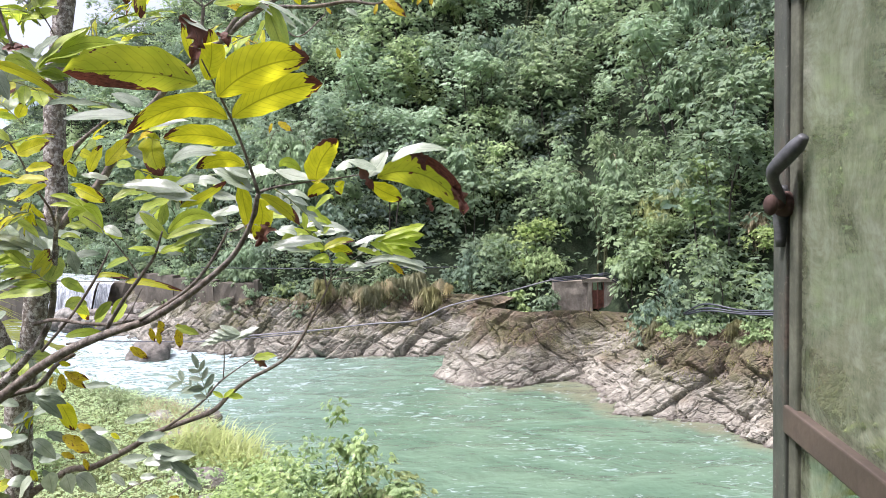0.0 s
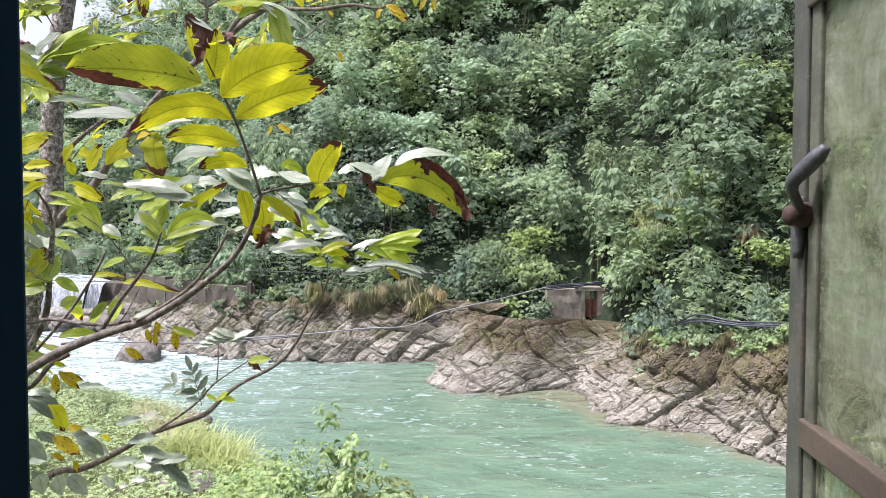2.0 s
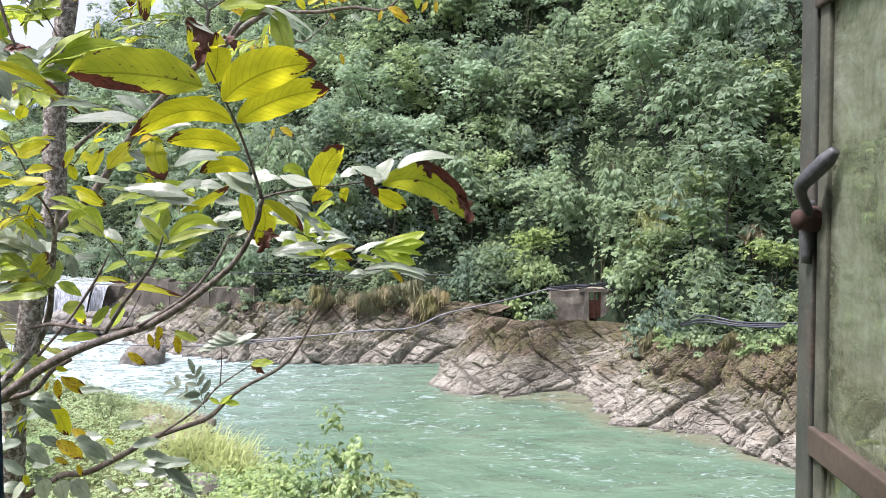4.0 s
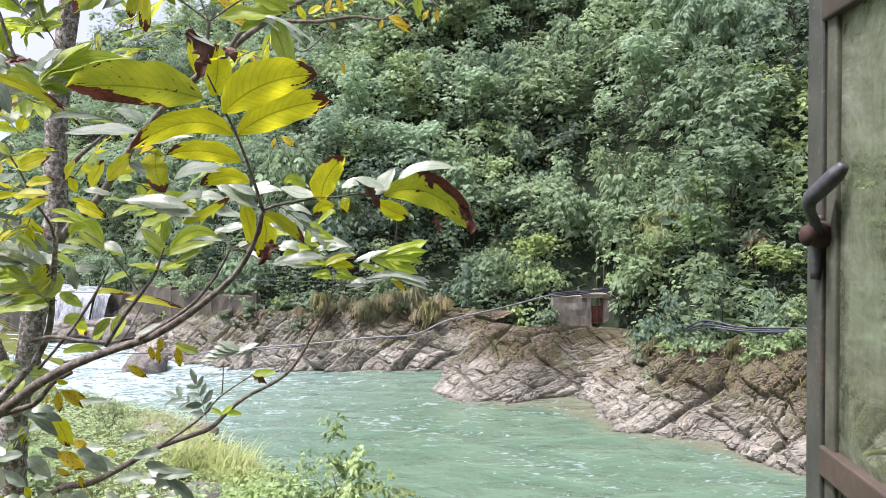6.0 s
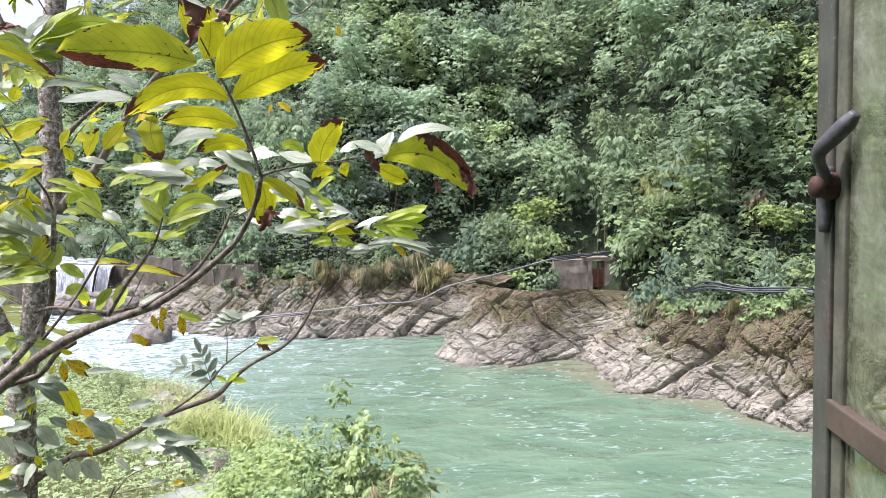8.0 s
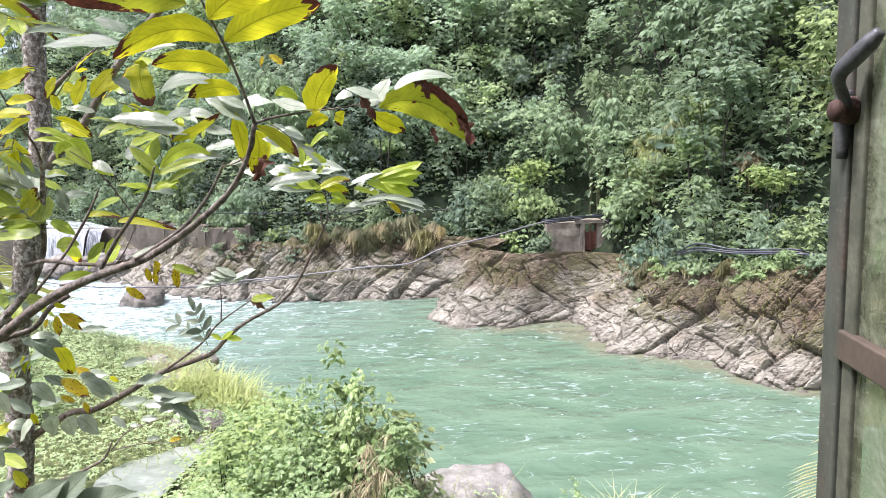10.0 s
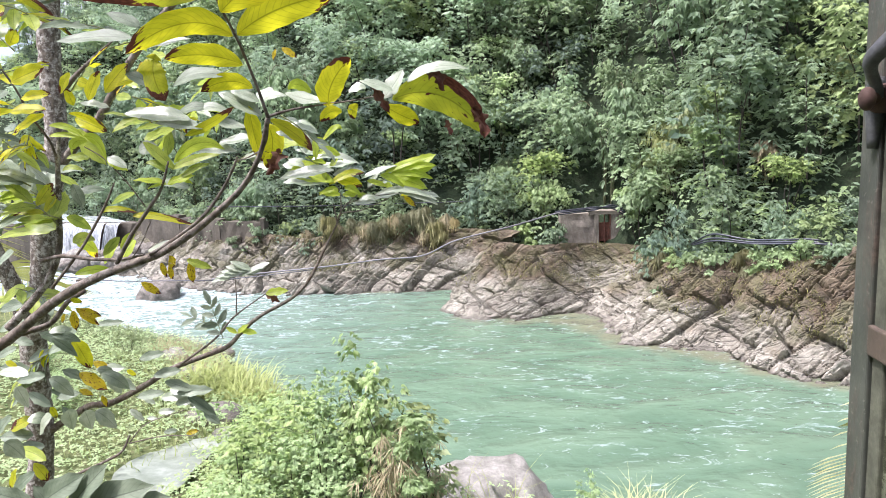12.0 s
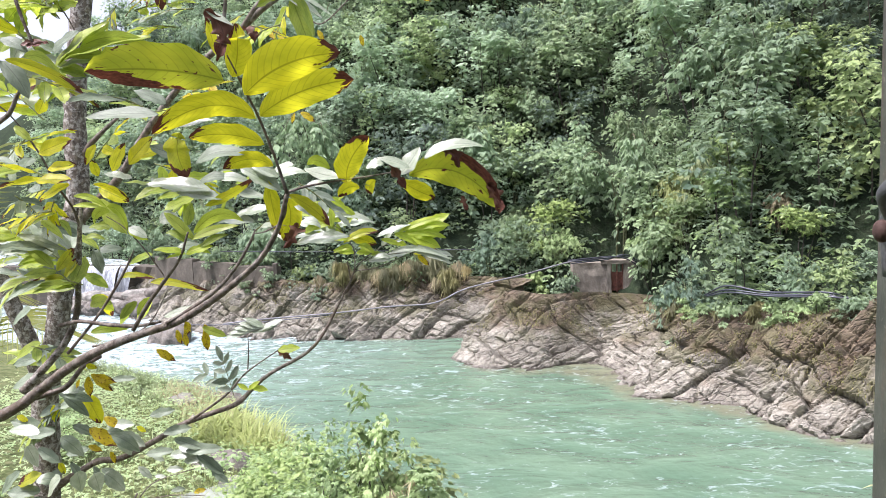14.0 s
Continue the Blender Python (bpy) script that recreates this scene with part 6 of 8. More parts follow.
hero_leaf("Y", tree_b, (-0.415, 1.470, 6.114), (-0.492, 1.470, 6.136), (-0.573, 1.470, 6.133), 0.0260, 0.0223, -16)
hero_leaf("O", tree_b, (-0.604, 1.500, 6.147), (-0.612, 1.500, 6.102), (-0.593, 1.500, 6.052), 0.0303, 0.0328, -12)
hero_leaf("S", tree_b, (-0.578, 1.500, 6.082), (-0.524, 1.500, 6.103), (-0.460, 1.500, 6.098), 0.0151, 0.0151, 50)
hero_leaf("Y", tree_b, (-0.409, 1.500, 6.069), (-0.460, 1.500, 6.085), (-0.517, 1.500, 6.067), 0.0189, 0.0189, -16)
hero_leaf("S", tree_b, (-0.688, 1.600, 6.198), (-0.772, 1.600, 6.203), (-0.860, 1.600, 6.198), 0.0161, 0.0134, 45)
hero_leaf("S", tree_b, (-0.679, 1.620, 6.224), (-0.712, 1.620, 6.241), (-0.752, 1.620, 6.258), 0.0122, 0.0122, 45)
hero_leaf("Y", tree_b, (-0.448, 1.600, 6.038), (-0.443, 1.600, 5.979), (-0.429, 1.600, 5.914), 0.0201, 0.0201, -10)
hero_leaf("Y", tree_b, (-0.417, 1.620, 5.997), (-0.408, 1.620, 5.953), (-0.427, 1.620, 5.899), 0.0299, 0.0272, -10)
hero_leaf("D", tree_b, (-0.390, 1.600, 5.942), (-0.399, 1.600, 5.916), (-0.425, 1.600, 5.884), 0.0161, 0.0188, 10)
hero_leaf("O", tree_b, (-0.398, 1.580, 6.007), (-0.349, 1.580, 5.974), (-0.309, 1.580, 5.933), 0.0159, 0.0159, -20)
hero_leaf("Y", tree_b, (-0.267, 1.580, 6.026), (-0.257, 1.580, 6.076), (-0.213, 1.580, 6.129), 0.0345, 0.0292, -10)
hero_leaf("Y", tree_b, (-0.242, 1.600, 6.015), (-0.269, 1.600, 6.016), (-0.291, 1.600, 5.996), 0.0134, 0.0161, -10)
hero_leaf("W", tree_b, (-0.126, 1.600, 6.057), (-0.160, 1.600, 6.071), (-0.199, 1.600, 6.083), 0.0094, 0.0121, 50)
hero_leaf("D", tree_b, (-0.170, 1.600, 6.069), (-0.153, 1.600, 6.039), (-0.135, 1.600, 6.007), 0.0107, 0.0121, 10)
hero_leaf("W", tree_b, (-0.150, 1.620, 6.042), (-0.124, 1.620, 6.071), (-0.104, 1.620, 6.103), 0.0190, 0.0177, 40)
hero_leaf("X", tree_b, (-0.132, 1.660, 6.040), (-0.021, 1.660, 6.043), (0.079, 1.660, 5.954), 0.0446, 0.0376, -16)
hero_leaf("D", tree_b, (0.050, 1.655, 6.013), (0.069, 1.655, 5.982), (0.076, 1.655, 5.940), 0.0194, 0.0139, 5)
hero_leaf("W", tree_b, (-0.096, 1.640, 6.077), (-0.032, 1.640, 6.106), (0.048, 1.640, 6.099), 0.0124, 0.0124, 45)
hero_leaf("D", tree_b, (-0.054, 1.635, 6.097), (-0.027, 1.635, 6.085), (-0.014, 1.635, 6.052), 0.0165, 0.0137, 20)
hero_leaf("Y", tree_b, (-0.151, 1.650, 6.027), (-0.110, 1.650, 6.001), (-0.072, 1.650, 5.986), 0.0235, 0.0194, -16)
hero_leaf("Y", tree_b, (-0.207, 1.620, 6.031), (-0.221, 1.620, 6.018), (-0.216, 1.620, 5.999), 0.0122, 0.0122, -10)
hero_leaf("D", tree_b, (-0.010, 1.650, 5.987), (-0.006, 1.650, 5.973), (0.001, 1.650, 5.951), 0.0083, 0.0083, 10)
hero_leaf("W", tree_b, (-0.286, 1.600, 6.041), (-0.329, 1.600, 6.050), (-0.365, 1.600, 6.064), 0.0134, 0.0121, 50)
hero_leaf("L", tree_b, (-0.311, 1.620, 6.061), (-0.340, 1.620, 6.081), (-0.362, 1.620, 6.071), 0.0122, 0.0122, -20)
hero_leaf("W", tree_b, (-0.227, 1.620, 6.058), (-0.205, 1.620, 6.068), (-0.187, 1.620, 6.065), 0.0109, 0.0095, 50)
hero_leaf("W", tree_b, (-0.426, 1.550, 6.064), (-0.446, 1.550, 6.083), (-0.474, 1.550, 6.086), 0.0117, 0.0104, 50)
hero_leaf("W", tree_b, (-0.417, 1.580, 6.042), (-0.395, 1.580, 6.057), (-0.356, 1.580, 6.055), 0.0093, 0.0093, 50)
hero_leaf("L", tree_a, (-0.318, 3.400, 5.784), (-0.198, 3.400, 5.829), (-0.078, 3.400, 5.853), 0.0167, 0.0167, 30)
hero_leaf("L", tree_a, (-0.278, 3.400, 5.792), (-0.164, 3.400, 5.813), (-0.063, 3.400, 5.808), 0.0188, 0.0188, 30)
hero_leaf("L", tree_a, (-0.290, 3.400, 5.781), (-0.183, 3.400, 5.777), (-0.082, 3.400, 5.746), 0.0209, 0.0188, 30)
hero_leaf("L", tree_a, (-0.338, 3.400, 5.776), (-0.282, 3.400, 5.755), (-0.225, 3.400, 5.711), 0.0167, 0.0167, 30)
hero_leaf("L", tree_a, (-0.404, 3.400, 5.750), (-0.354, 3.400, 5.737), (-0.304, 3.400, 5.713), 0.0125, 0.0125, 30)
hero_leaf("W", tree_a, (-0.432, 3.400, 5.762), (-0.351, 3.400, 5.794), (-0.255, 3.400, 5.819), 0.0125, 0.0125, 50)
hero_leaf("W", tree_a, (-0.361, 3.400, 5.686), (-0.214, 3.400, 5.699), (-0.057, 3.400, 5.637), 0.0125, 0.0167, 50)
hero_leaf("W", tree_a, (-0.243, 3.400, 5.683), (-0.153, 3.400, 5.663), (-0.064, 3.400, 5.615), 0.0167, 0.0146, 50)
hero_leaf("B", tree_a, (-0.226, 3.400, 5.665), (-0.199, 3.400, 5.636), (-0.171, 3.400, 5.612), 0.0125, 0.0125, 40)
hero_leaf("O", tree_a, (-0.591, 3.400, 5.739), (-0.504, 3.400, 5.782), (-0.414, 3.400, 5.790), 0.0209, 0.0167, 30)
hero_leaf("L", tree_a, (-0.547, 3.400, 5.704), (-0.586, 3.400, 5.716), (-0.644, 3.400, 5.690), 0.0146, 0.0146, 30)
hero_leaf("L", tree_a, (-0.518, 3.400, 5.720), (-0.479, 3.400, 5.713), (-0.435, 3.400, 5.677), 0.0167, 0.0146, 30)
hero_leaf("W", tree_a, (-0.453, 3.400, 5.655), (-0.402, 3.400, 5.671), (-0.362, 3.400, 5.658), 0.0125, 0.0125, 50)
hero_leaf("W", tree_a, (-0.650, 3.300, 5.869), (-0.534, 3.300, 5.882), (-0.416, 3.300, 5.835), 0.0142, 0.0142, 50)
hero_leaf("W", tree_a, (-0.771, 3.300, 5.857), (-0.700, 3.300, 5.854), (-0.653, 3.300, 5.804), 0.0183, 0.0183, 50)
hero_leaf("W", tree_a, (-0.802, 3.300, 5.781), (-0.730, 3.300, 5.795), (-0.654, 3.300, 5.776), 0.0121, 0.0121, 50)
hero_leaf("L", tree_a, (-0.757, 3.300, 5.801), (-0.690, 3.300, 5.838), (-0.619, 3.300, 5.835), 0.0243, 0.0203, 30)
hero_leaf("L", tree_a, (-0.616, 3.300, 5.890), (-0.555, 3.300, 5.905), (-0.497, 3.300, 5.854), 0.0162, 0.0162, 30)
hero_leaf("L", tree_a, (-0.771, 3.200, 5.920), (-0.706, 3.200, 5.949), (-0.648, 3.200, 5.926), 0.0158, 0.0158, 30)
hero_leaf("L", tree_a, (-0.573, 3.200, 5.950), (-0.512, 3.200, 6.007), (-0.481, 3.200, 6.000), 0.0138, 0.0138, 30)
hero_leaf("L", tree_a, (-0.607, 3.200, 5.967), (-0.573, 3.200, 5.945), (-0.533, 3.200, 5.907), 0.0158, 0.0158, 30)
hero_leaf("W", tree_a, (-0.713, 3.200, 6.029), (-0.654, 3.200, 6.032), (-0.592, 3.200, 5.999), 0.0158, 0.0138, 50)
hero_leaf("W", tree_a, (-0.677, 3.200, 5.996), (-0.641, 3.200, 5.974), (-0.611, 3.200, 5.936), 0.0177, 0.0158, 50)
hero_leaf("L", tree_a, (-0.679, 3.400, 5.787), (-0.618, 3.400, 5.768), (-0.556, 3.400, 5.755), 0.0188, 0.0167, 30)
hero_leaf("G", tree_a, (-0.615, 3.400, 5.836), (-0.611, 3.400, 5.796), (-0.602, 3.400, 5.751), 0.0146, 0.0146, -10)
hero_leaf("W", tree_b, (-0.687, 1.900, 6.053), (-0.630, 1.900, 6.057), (-0.578, 1.900, 6.037), 0.0111, 0.0127, 50)
hero_leaf("W", tree_b, (-0.631, 1.900, 6.038), (-0.592, 1.900, 6.012), (-0.535, 1.900, 6.001), 0.0111, 0.0127, 50)
hero_leaf("S", tree_b, (-0.729, 1.900, 6.041), (-0.677, 1.900, 6.059), (-0.621, 1.900, 6.051), 0.0127, 0.0127, 50)
hero_leaf("O", tree_b, (-0.672, 1.800, 5.984), (-0.608, 1.800, 6.009), (-0.543, 1.800, 6.049), 0.0121, 0.0121, -25)
hero_leaf("W", tree_b, (-0.414, 1.700, 6.076), (-0.440, 1.700, 6.071), (-0.472, 1.700, 6.052), 0.0100, 0.0100, 50)
leaf("L", tree_b, (-0.700, 1.720, 5.868), (-0.630, 1.720, 5.885), 0.042, 45, 1)
leaf("L", tree_b, (-0.700, 1.720, 5.868), (-0.748, 1.720, 5.859), 0.034, 65, 1)
leaf("L", tree_b, (-0.700, 1.720, 5.868), (-0.779, 1.720, 5.881), 0.031, 70, 1)
leaf("L", tree_b, (-0.840, 1.720, 5.933), (-0.792, 1.720, 5.906), 0.037, 30, 1)
leaf("G", tree_b, (-0.870, 1.750, 5.966), (-0.941, 1.750, 6.011), 0.043, 40, 1)
leaf("G", tree_b, (-0.877, 1.750, 5.952), (-0.938, 1.750, 5.938), 0.049, 20, 1)
leaf("G", tree_b, (-0.914, 1.740, 5.989), (-0.853, 1.740, 5.923), 0.051, 35, 1)
leaf("Y", tree_b, (-0.918, 1.750, 6.039), (-0.847, 1.750, 6.002), 0.037, 35, 1)
leaf("Y", tree_b, (-0.881, 1.750, 6.079), (-0.844, 1.750, 6.146), 0.057, 15, 1)
leaf("Y", tree_b, (-0.838, 1.750, 6.095), (-0.774, 1.750, 6.159), 0.052, 20, 1)
leaf("Y", tree_b, (-0.918, 1.750, 6.147), (-0.946, 1.750, 6.100), 0.043, 15, 1)
leaf("Y", tree_b, (-0.918, 1.750, 6.068), (-0.931, 1.750, 6.108), 0.049, 20, 0)
leaf("W", tree_b, (-0.903, 1.750, 6.075), (-0.831, 1.750, 6.059), 0.020, 60, 0)
leaf("Y", tree_b, (-0.842, 1.760, 6.103), (-0.747, 1.760, 6.130), 0.049, 50, 1)
leaf("Y", tree_b, (-1.063, 1.750, 6.131), (-0.979, 1.750, 6.161), 0.057, 15, 1)
leaf("G", tree_b, (-1.119, 1.750, 6.201), (-1.079, 1.750, 6.164), 0.040, 25, 1)
leaf("Y", tree_b, (-1.044, 1.750, 6.092), (-0.972, 1.750, 6.098), 0.037, 40, 1)
leaf("Y", tree_b, (-1.095, 1.780, 6.064), (-1.007, 1.780, 6.063), 0.038, 50, 1)
leaf("Y", tree_b, (-1.010, 1.780, 6.052), (-1.089, 1.780, 6.013), 0.044, 45, 1)
leaf("G", tree_b, (-0.971, 1.700, 6.333), (-0.841, 1.700, 6.428), 0.042, 50, 1)
leaf("G", tree_b, (-0.962, 1.700, 6.340), (-0.744, 1.700, 6.392), 0.056, 60, 1)
leaf("G", tree_b, (-0.969, 1.700, 6.330), (-0.857, 1.700, 6.345), 0.047, 60, 0)
leaf("S", tree_b, (-0.976, 1.700, 6.368), (-0.911, 1.700, 6.415), 0.047, 40, 0)
leaf("G", tree_b, (-0.969, 1.700, 6.326), (-0.899, 1.700, 6.304), 0.047, 50, 0)
leaf("S", tree_b, (-0.956, 1.700, 6.291), (-0.885, 1.700, 6.306), 0.036, 60, 0)
leaf("D", tree_b, (-1.051, 1.700, 6.387), (-0.998, 1.700, 6.386), 0.020, 30, 0)
leaf("L", tree_b, (-0.617, 2.000, 6.567), (-0.429, 2.000, 6.572), 0.066, 40, 1)
leaf("L", tree_b, (-0.559, 2.000, 6.610), (-0.434, 2.000, 6.702), 0.066, 15, 1)
leaf("L", tree_b, (-0.460, 2.000, 6.662), (-0.328, 2.000, 6.687), 0.056, 30, 1)
leaf("L", tree_b, (-0.493, 2.000, 6.646), (-0.362, 2.000, 6.611), 0.066, 30, 1)
leaf("L", tree_b, (-0.526, 2.000, 6.631), (-0.412, 2.000, 6.580), 0.072, 20, 1)
leaf("L", tree_b, (-0.509, 2.000, 6.639), (-0.557, 2.000, 6.729), 0.066, 20, 1)
leaf("L", tree_b, (-0.427, 2.000, 6.678), (-0.449, 2.000, 6.768), 0.059, 20, 1)
leaf("L", tree_b, (-0.649, 2.000, 6.625), (-0.738, 2.000, 6.683), 0.072, 20, 1)
leaf("L", tree_b, (-0.673, 2.000, 6.633), (-0.786, 2.000, 6.717), 0.075, 20, 1)
leaf("L", tree_b, (-0.681, 2.000, 6.658), (-0.557, 2.000, 6.713), 0.072, 25, 1)
leaf("L", tree_b, (-0.705, 2.000, 6.691), (-0.801, 2.000, 6.774), 0.072, 25, 1)
leaf("L", tree_b, (-0.641, 2.000, 6.608), (-0.558, 2.000, 6.648), 0.066, 25, 1)
leaf("O", tree_b, (-0.731, 2.000, 6.626), (-0.627, 2.000, 6.633), 0.066, 35, 1)
leaf("W", tree_b, (-0.788, 2.000, 6.652), (-0.707, 2.000, 6.601), 0.039, 60, 1)
leaf("G", tree_b, (-0.740, 2.000, 6.602), (-0.788, 2.000, 6.652), 0.049, 45, 1)
leaf("W", tree_b, (-0.787, 2.000, 6.660), (-0.849, 2.000, 6.694), 0.056, 60, 1)
leaf("W", tree_b, (-0.840, 2.000, 6.677), (-1.000, 2.000, 6.680), 0.043, 70, 1)
leaf("S", tree_b, (-0.845, 2.000, 6.658), (-0.945, 2.000, 6.598), 0.072, 20, 1)
leaf("O", tree_b, (-0.951, 2.000, 6.663), (-1.032, 2.000, 6.591), 0.082, 20, 1)
leaf("O", tree_b, (-0.829, 2.000, 6.653), (-0.827, 2.000, 6.533), 0.039, 10, 1)
leaf("O", tree_b, (-0.850, 2.000, 6.645), (-0.868, 2.000, 6.572), 0.039, 10, 1)
leaf("W", tree_b, (-0.535, 2.000, 6.574), (-0.373, 2.000, 6.481), 0.033, 65, 1)
leaf("G", tree_b, (-0.462, 2.000, 6.548), (-0.416, 2.000, 6.408), 0.049, 10, 1)
leaf("G", tree_b, (-0.478, 2.000, 6.565), (-0.561, 2.000, 6.525), 0.056, 30, 1)
leaf("G", tree_b, (-0.395, 2.000, 6.596), (-0.460, 2.000, 6.621), 0.049, 40, 1)
leaf("B", tree_a, (-0.422, 2.850, 6.873), (-0.446, 2.850, 6.809), 0.056, 20, 1)
leaf("B", tree_a, (-0.398, 2.850, 6.873), (-0.372, 2.850, 6.814), 0.042, 20, 1)
leaf("B", tree_a, (-0.328, 2.850, 6.895), (-0.341, 2.850, 6.848), 0.056, 20, 1)
leaf("B", tree_a, (-0.270, 2.850, 6.905), (-0.224, 2.850, 6.865), 0.056, 20, 1)
leaf("B", tree_a, (-0.213, 2.850, 6.788), (-0.226, 2.850, 6.742), 0.051, 20, 1)
leaf("B", tree_a, (-0.178, 2.850, 6.794), (-0.098, 2.850, 6.733), 0.056, 20, 1)
leaf("B", tree_a, (-0.190, 2.850, 6.799), (-0.109, 2.850, 6.763), 0.037, 20, 1)
leaf("B", tree_a, (-0.026, 2.850, 6.824), (-0.050, 2.850, 6.774), 0.033, 20, 1)
leaf("B", tree_a, (0.009, 2.850, 6.824), (0.008, 2.850, 6.772), 0.033, 20, 1)
leaf("B", tree_a, (0.091, 2.850, 6.864), (0.142, 2.850, 6.863), 0.033, 20, 1)
leaf("L", tree_a, (-0.066, 2.850, 6.960), (0.045, 2.850, 6.883), 0.070, 20, 1)
leaf("L", tree_a, (-0.047, 2.850, 6.982), (0.080, 2.850, 6.883), 0.065, 20, 1)
leaf("L", tree_a, (-0.046, 2.850, 7.006), (0.128, 2.850, 6.951), 0.061, 20, 1)
leaf("L", tree_a, (-0.234, 2.850, 6.939), (-0.270, 2.850, 6.905), 0.056, 20, 1)
leaf("L", tree_a, (-0.168, 2.850, 6.950), (-0.176, 2.850, 6.897), 0.033, 20, 1)
leaf("L", tree_a, (-0.072, 2.850, 6.895), (-0.069, 2.850, 6.792), 0.042, 20, 1)
leaf("W", tree_a, (-0.083, 2.850, 6.895), (0.009, 2.850, 6.842), 0.023, 20, 1)
leaf("L", tree_a, (-0.187, 2.850, 6.962), (-0.280, 2.850, 6.987), 0.056, 20, 1)
leaf("B", tree_a, (-0.140, 2.850, 6.984), (-0.186, 2.850, 7.031), 0.056, 20, 1)
leaf("B", tree_a, (-0.093, 2.850, 6.972), (-0.048, 2.850, 6.936), 0.047, 20, 1)
leaf("B", tree_a, (-0.385, 2.850, 6.617), (-0.376, 2.850, 6.570), 0.028, 20, 1)
leaf("W", tree_a, (-0.342, 2.850, 6.774), (-0.296, 2.850, 6.743), 0.023, 20, 1)
leaf("B", tree_a, (-0.667, 2.850, 6.319), (-0.679, 2.850, 6.277), 0.033, 20, 1)
leaf("B", tree_a, (-0.643, 2.850, 6.323), (-0.586, 2.850, 6.282), 0.037, 20, 1)
leaf("B", tree_a, (-0.555, 2.850, 6.643), (-0.532, 2.850, 6.596), 0.033, 20, 1)
leaf("B", tree_a, (-0.609, 2.850, 6.853), (-0.562, 2.850, 6.887), 0.037, 20, 1)
leaf("B", tree_a, (-0.442, 2.850, 7.013), (-0.467, 2.850, 6.971), 0.047, 20, 1)
leaf("Y", tree_a, (-0.516, 2.850, 6.817), (-0.457, 2.850, 6.851), 0.047, 20, 1)
leaf("Y", tree_a, (-0.528, 2.850, 6.794), (-0.562, 2.850, 6.852), 0.042, 20, 1)
leaf("B", tree_a, (-0.424, 2.850, 6.780), (-0.401, 2.850, 6.752), 0.028, 20, 1)
leaf("L", tree_a, (-0.237, 3.450, 5.777), (-0.075, 3.450, 5.802), 0.085, 15, 1)
leaf("L", tree_a, (-0.252, 3.450, 5.763), (-0.138, 3.450, 5.747), 0.079, 20, 1)
leaf("L", tree_a, (-0.209, 3.450, 5.782), (-0.065, 3.450, 5.859), 0.074, 30, 1)
leaf("L", tree_a, (-0.280, 3.450, 5.763), (-0.117, 3.450, 5.695), 0.085, 25, 1)
leaf("L", tree_a, (-0.351, 3.450, 5.736), (-0.281, 3.450, 5.707), 0.074, 30, 1)
leaf("W", tree_a, (-0.394, 3.450, 5.723), (-0.309, 3.450, 5.735), 0.068, 40, 1)
leaf("W", tree_a, (-0.409, 3.450, 5.709), (-0.351, 3.450, 5.779), 0.057, 40, 1)
leaf("G", tree_a, (-0.480, 3.450, 5.682), (-0.395, 3.450, 5.660), 0.062, 40, 1)
leaf("L", tree_a, (-0.545, 3.450, 5.683), (-0.650, 3.450, 5.699), 0.074, 40, 1)
leaf("L", tree_a, (-0.537, 3.450, 5.683), (-0.446, 3.450, 5.681), 0.062, 40, 1)
leaf("W", tree_a, (-0.481, 3.450, 5.639), (-0.367, 3.450, 5.637), 0.062, 60, 1)
leaf("W", tree_a, (-0.396, 3.450, 5.652), (-0.253, 3.450, 5.678), 0.057, 60, 1)
leaf("W", tree_a, (-0.253, 3.450, 5.678), (-0.198, 3.450, 5.611), 0.057, 40, 1)
leaf("W", tree_a, (-0.196, 3.450, 5.677), (-0.070, 3.450, 5.618), 0.062, 50, 1)
leaf("W", tree_a, (-0.154, 3.450, 5.676), (-0.055, 3.450, 5.646), 0.034, 60, 1)
leaf("Y", tree_a, (-0.253, 3.450, 5.669), (-0.125, 3.450, 5.675), 0.045, 60, 1)
leaf("L", tree_a, (-0.592, 3.450, 5.755), (-0.762, 3.450, 5.780), 0.074, 50, 1)
leaf("W", tree_a, (-0.607, 3.450, 5.741), (-0.819, 3.450, 5.758), 0.068, 60, 1)
leaf("Y", tree_a, (-0.564, 3.450, 5.768), (-0.437, 3.450, 5.723), 0.074, 35, 1)
leaf("W", tree_a, (-0.578, 3.450, 5.783), (-0.421, 3.450, 5.794), 0.062, 60, 1)
leaf("W", tree_a, (-0.620, 3.450, 5.798), (-0.818, 3.450, 5.844), 0.074, 45, 1)
leaf("G", tree_a, (-0.649, 3.450, 5.784), (-0.661, 3.450, 5.869), 0.074, 20, 1)
leaf("G", tree_a, (-0.591, 3.450, 5.811), (-0.533, 3.450, 5.881), 0.057, 40, 1)
leaf("W", tree_a, (-0.535, 3.450, 5.782), (-0.463, 3.450, 5.837), 0.040, 60, 1)
leaf("W", tree_a, (-0.648, 3.450, 5.812), (-0.449, 3.450, 5.837), 0.045, 65, 1)
leaf("L", tree_a, (-0.605, 3.450, 5.840), (-0.703, 3.450, 5.876), 0.057, 50, 1)
leaf("W", tree_a, (-0.690, 3.450, 5.827), (-0.789, 3.450, 5.871), 0.068, 50, 1)
leaf("W", tree_a, (-0.664, 3.450, 5.727), (-0.706, 3.450, 5.742), 0.062, 40, 1)
leaf("L", tree_a, (-0.604, 3.450, 5.868), (-0.547, 3.450, 5.896), 0.051, 50, 1)
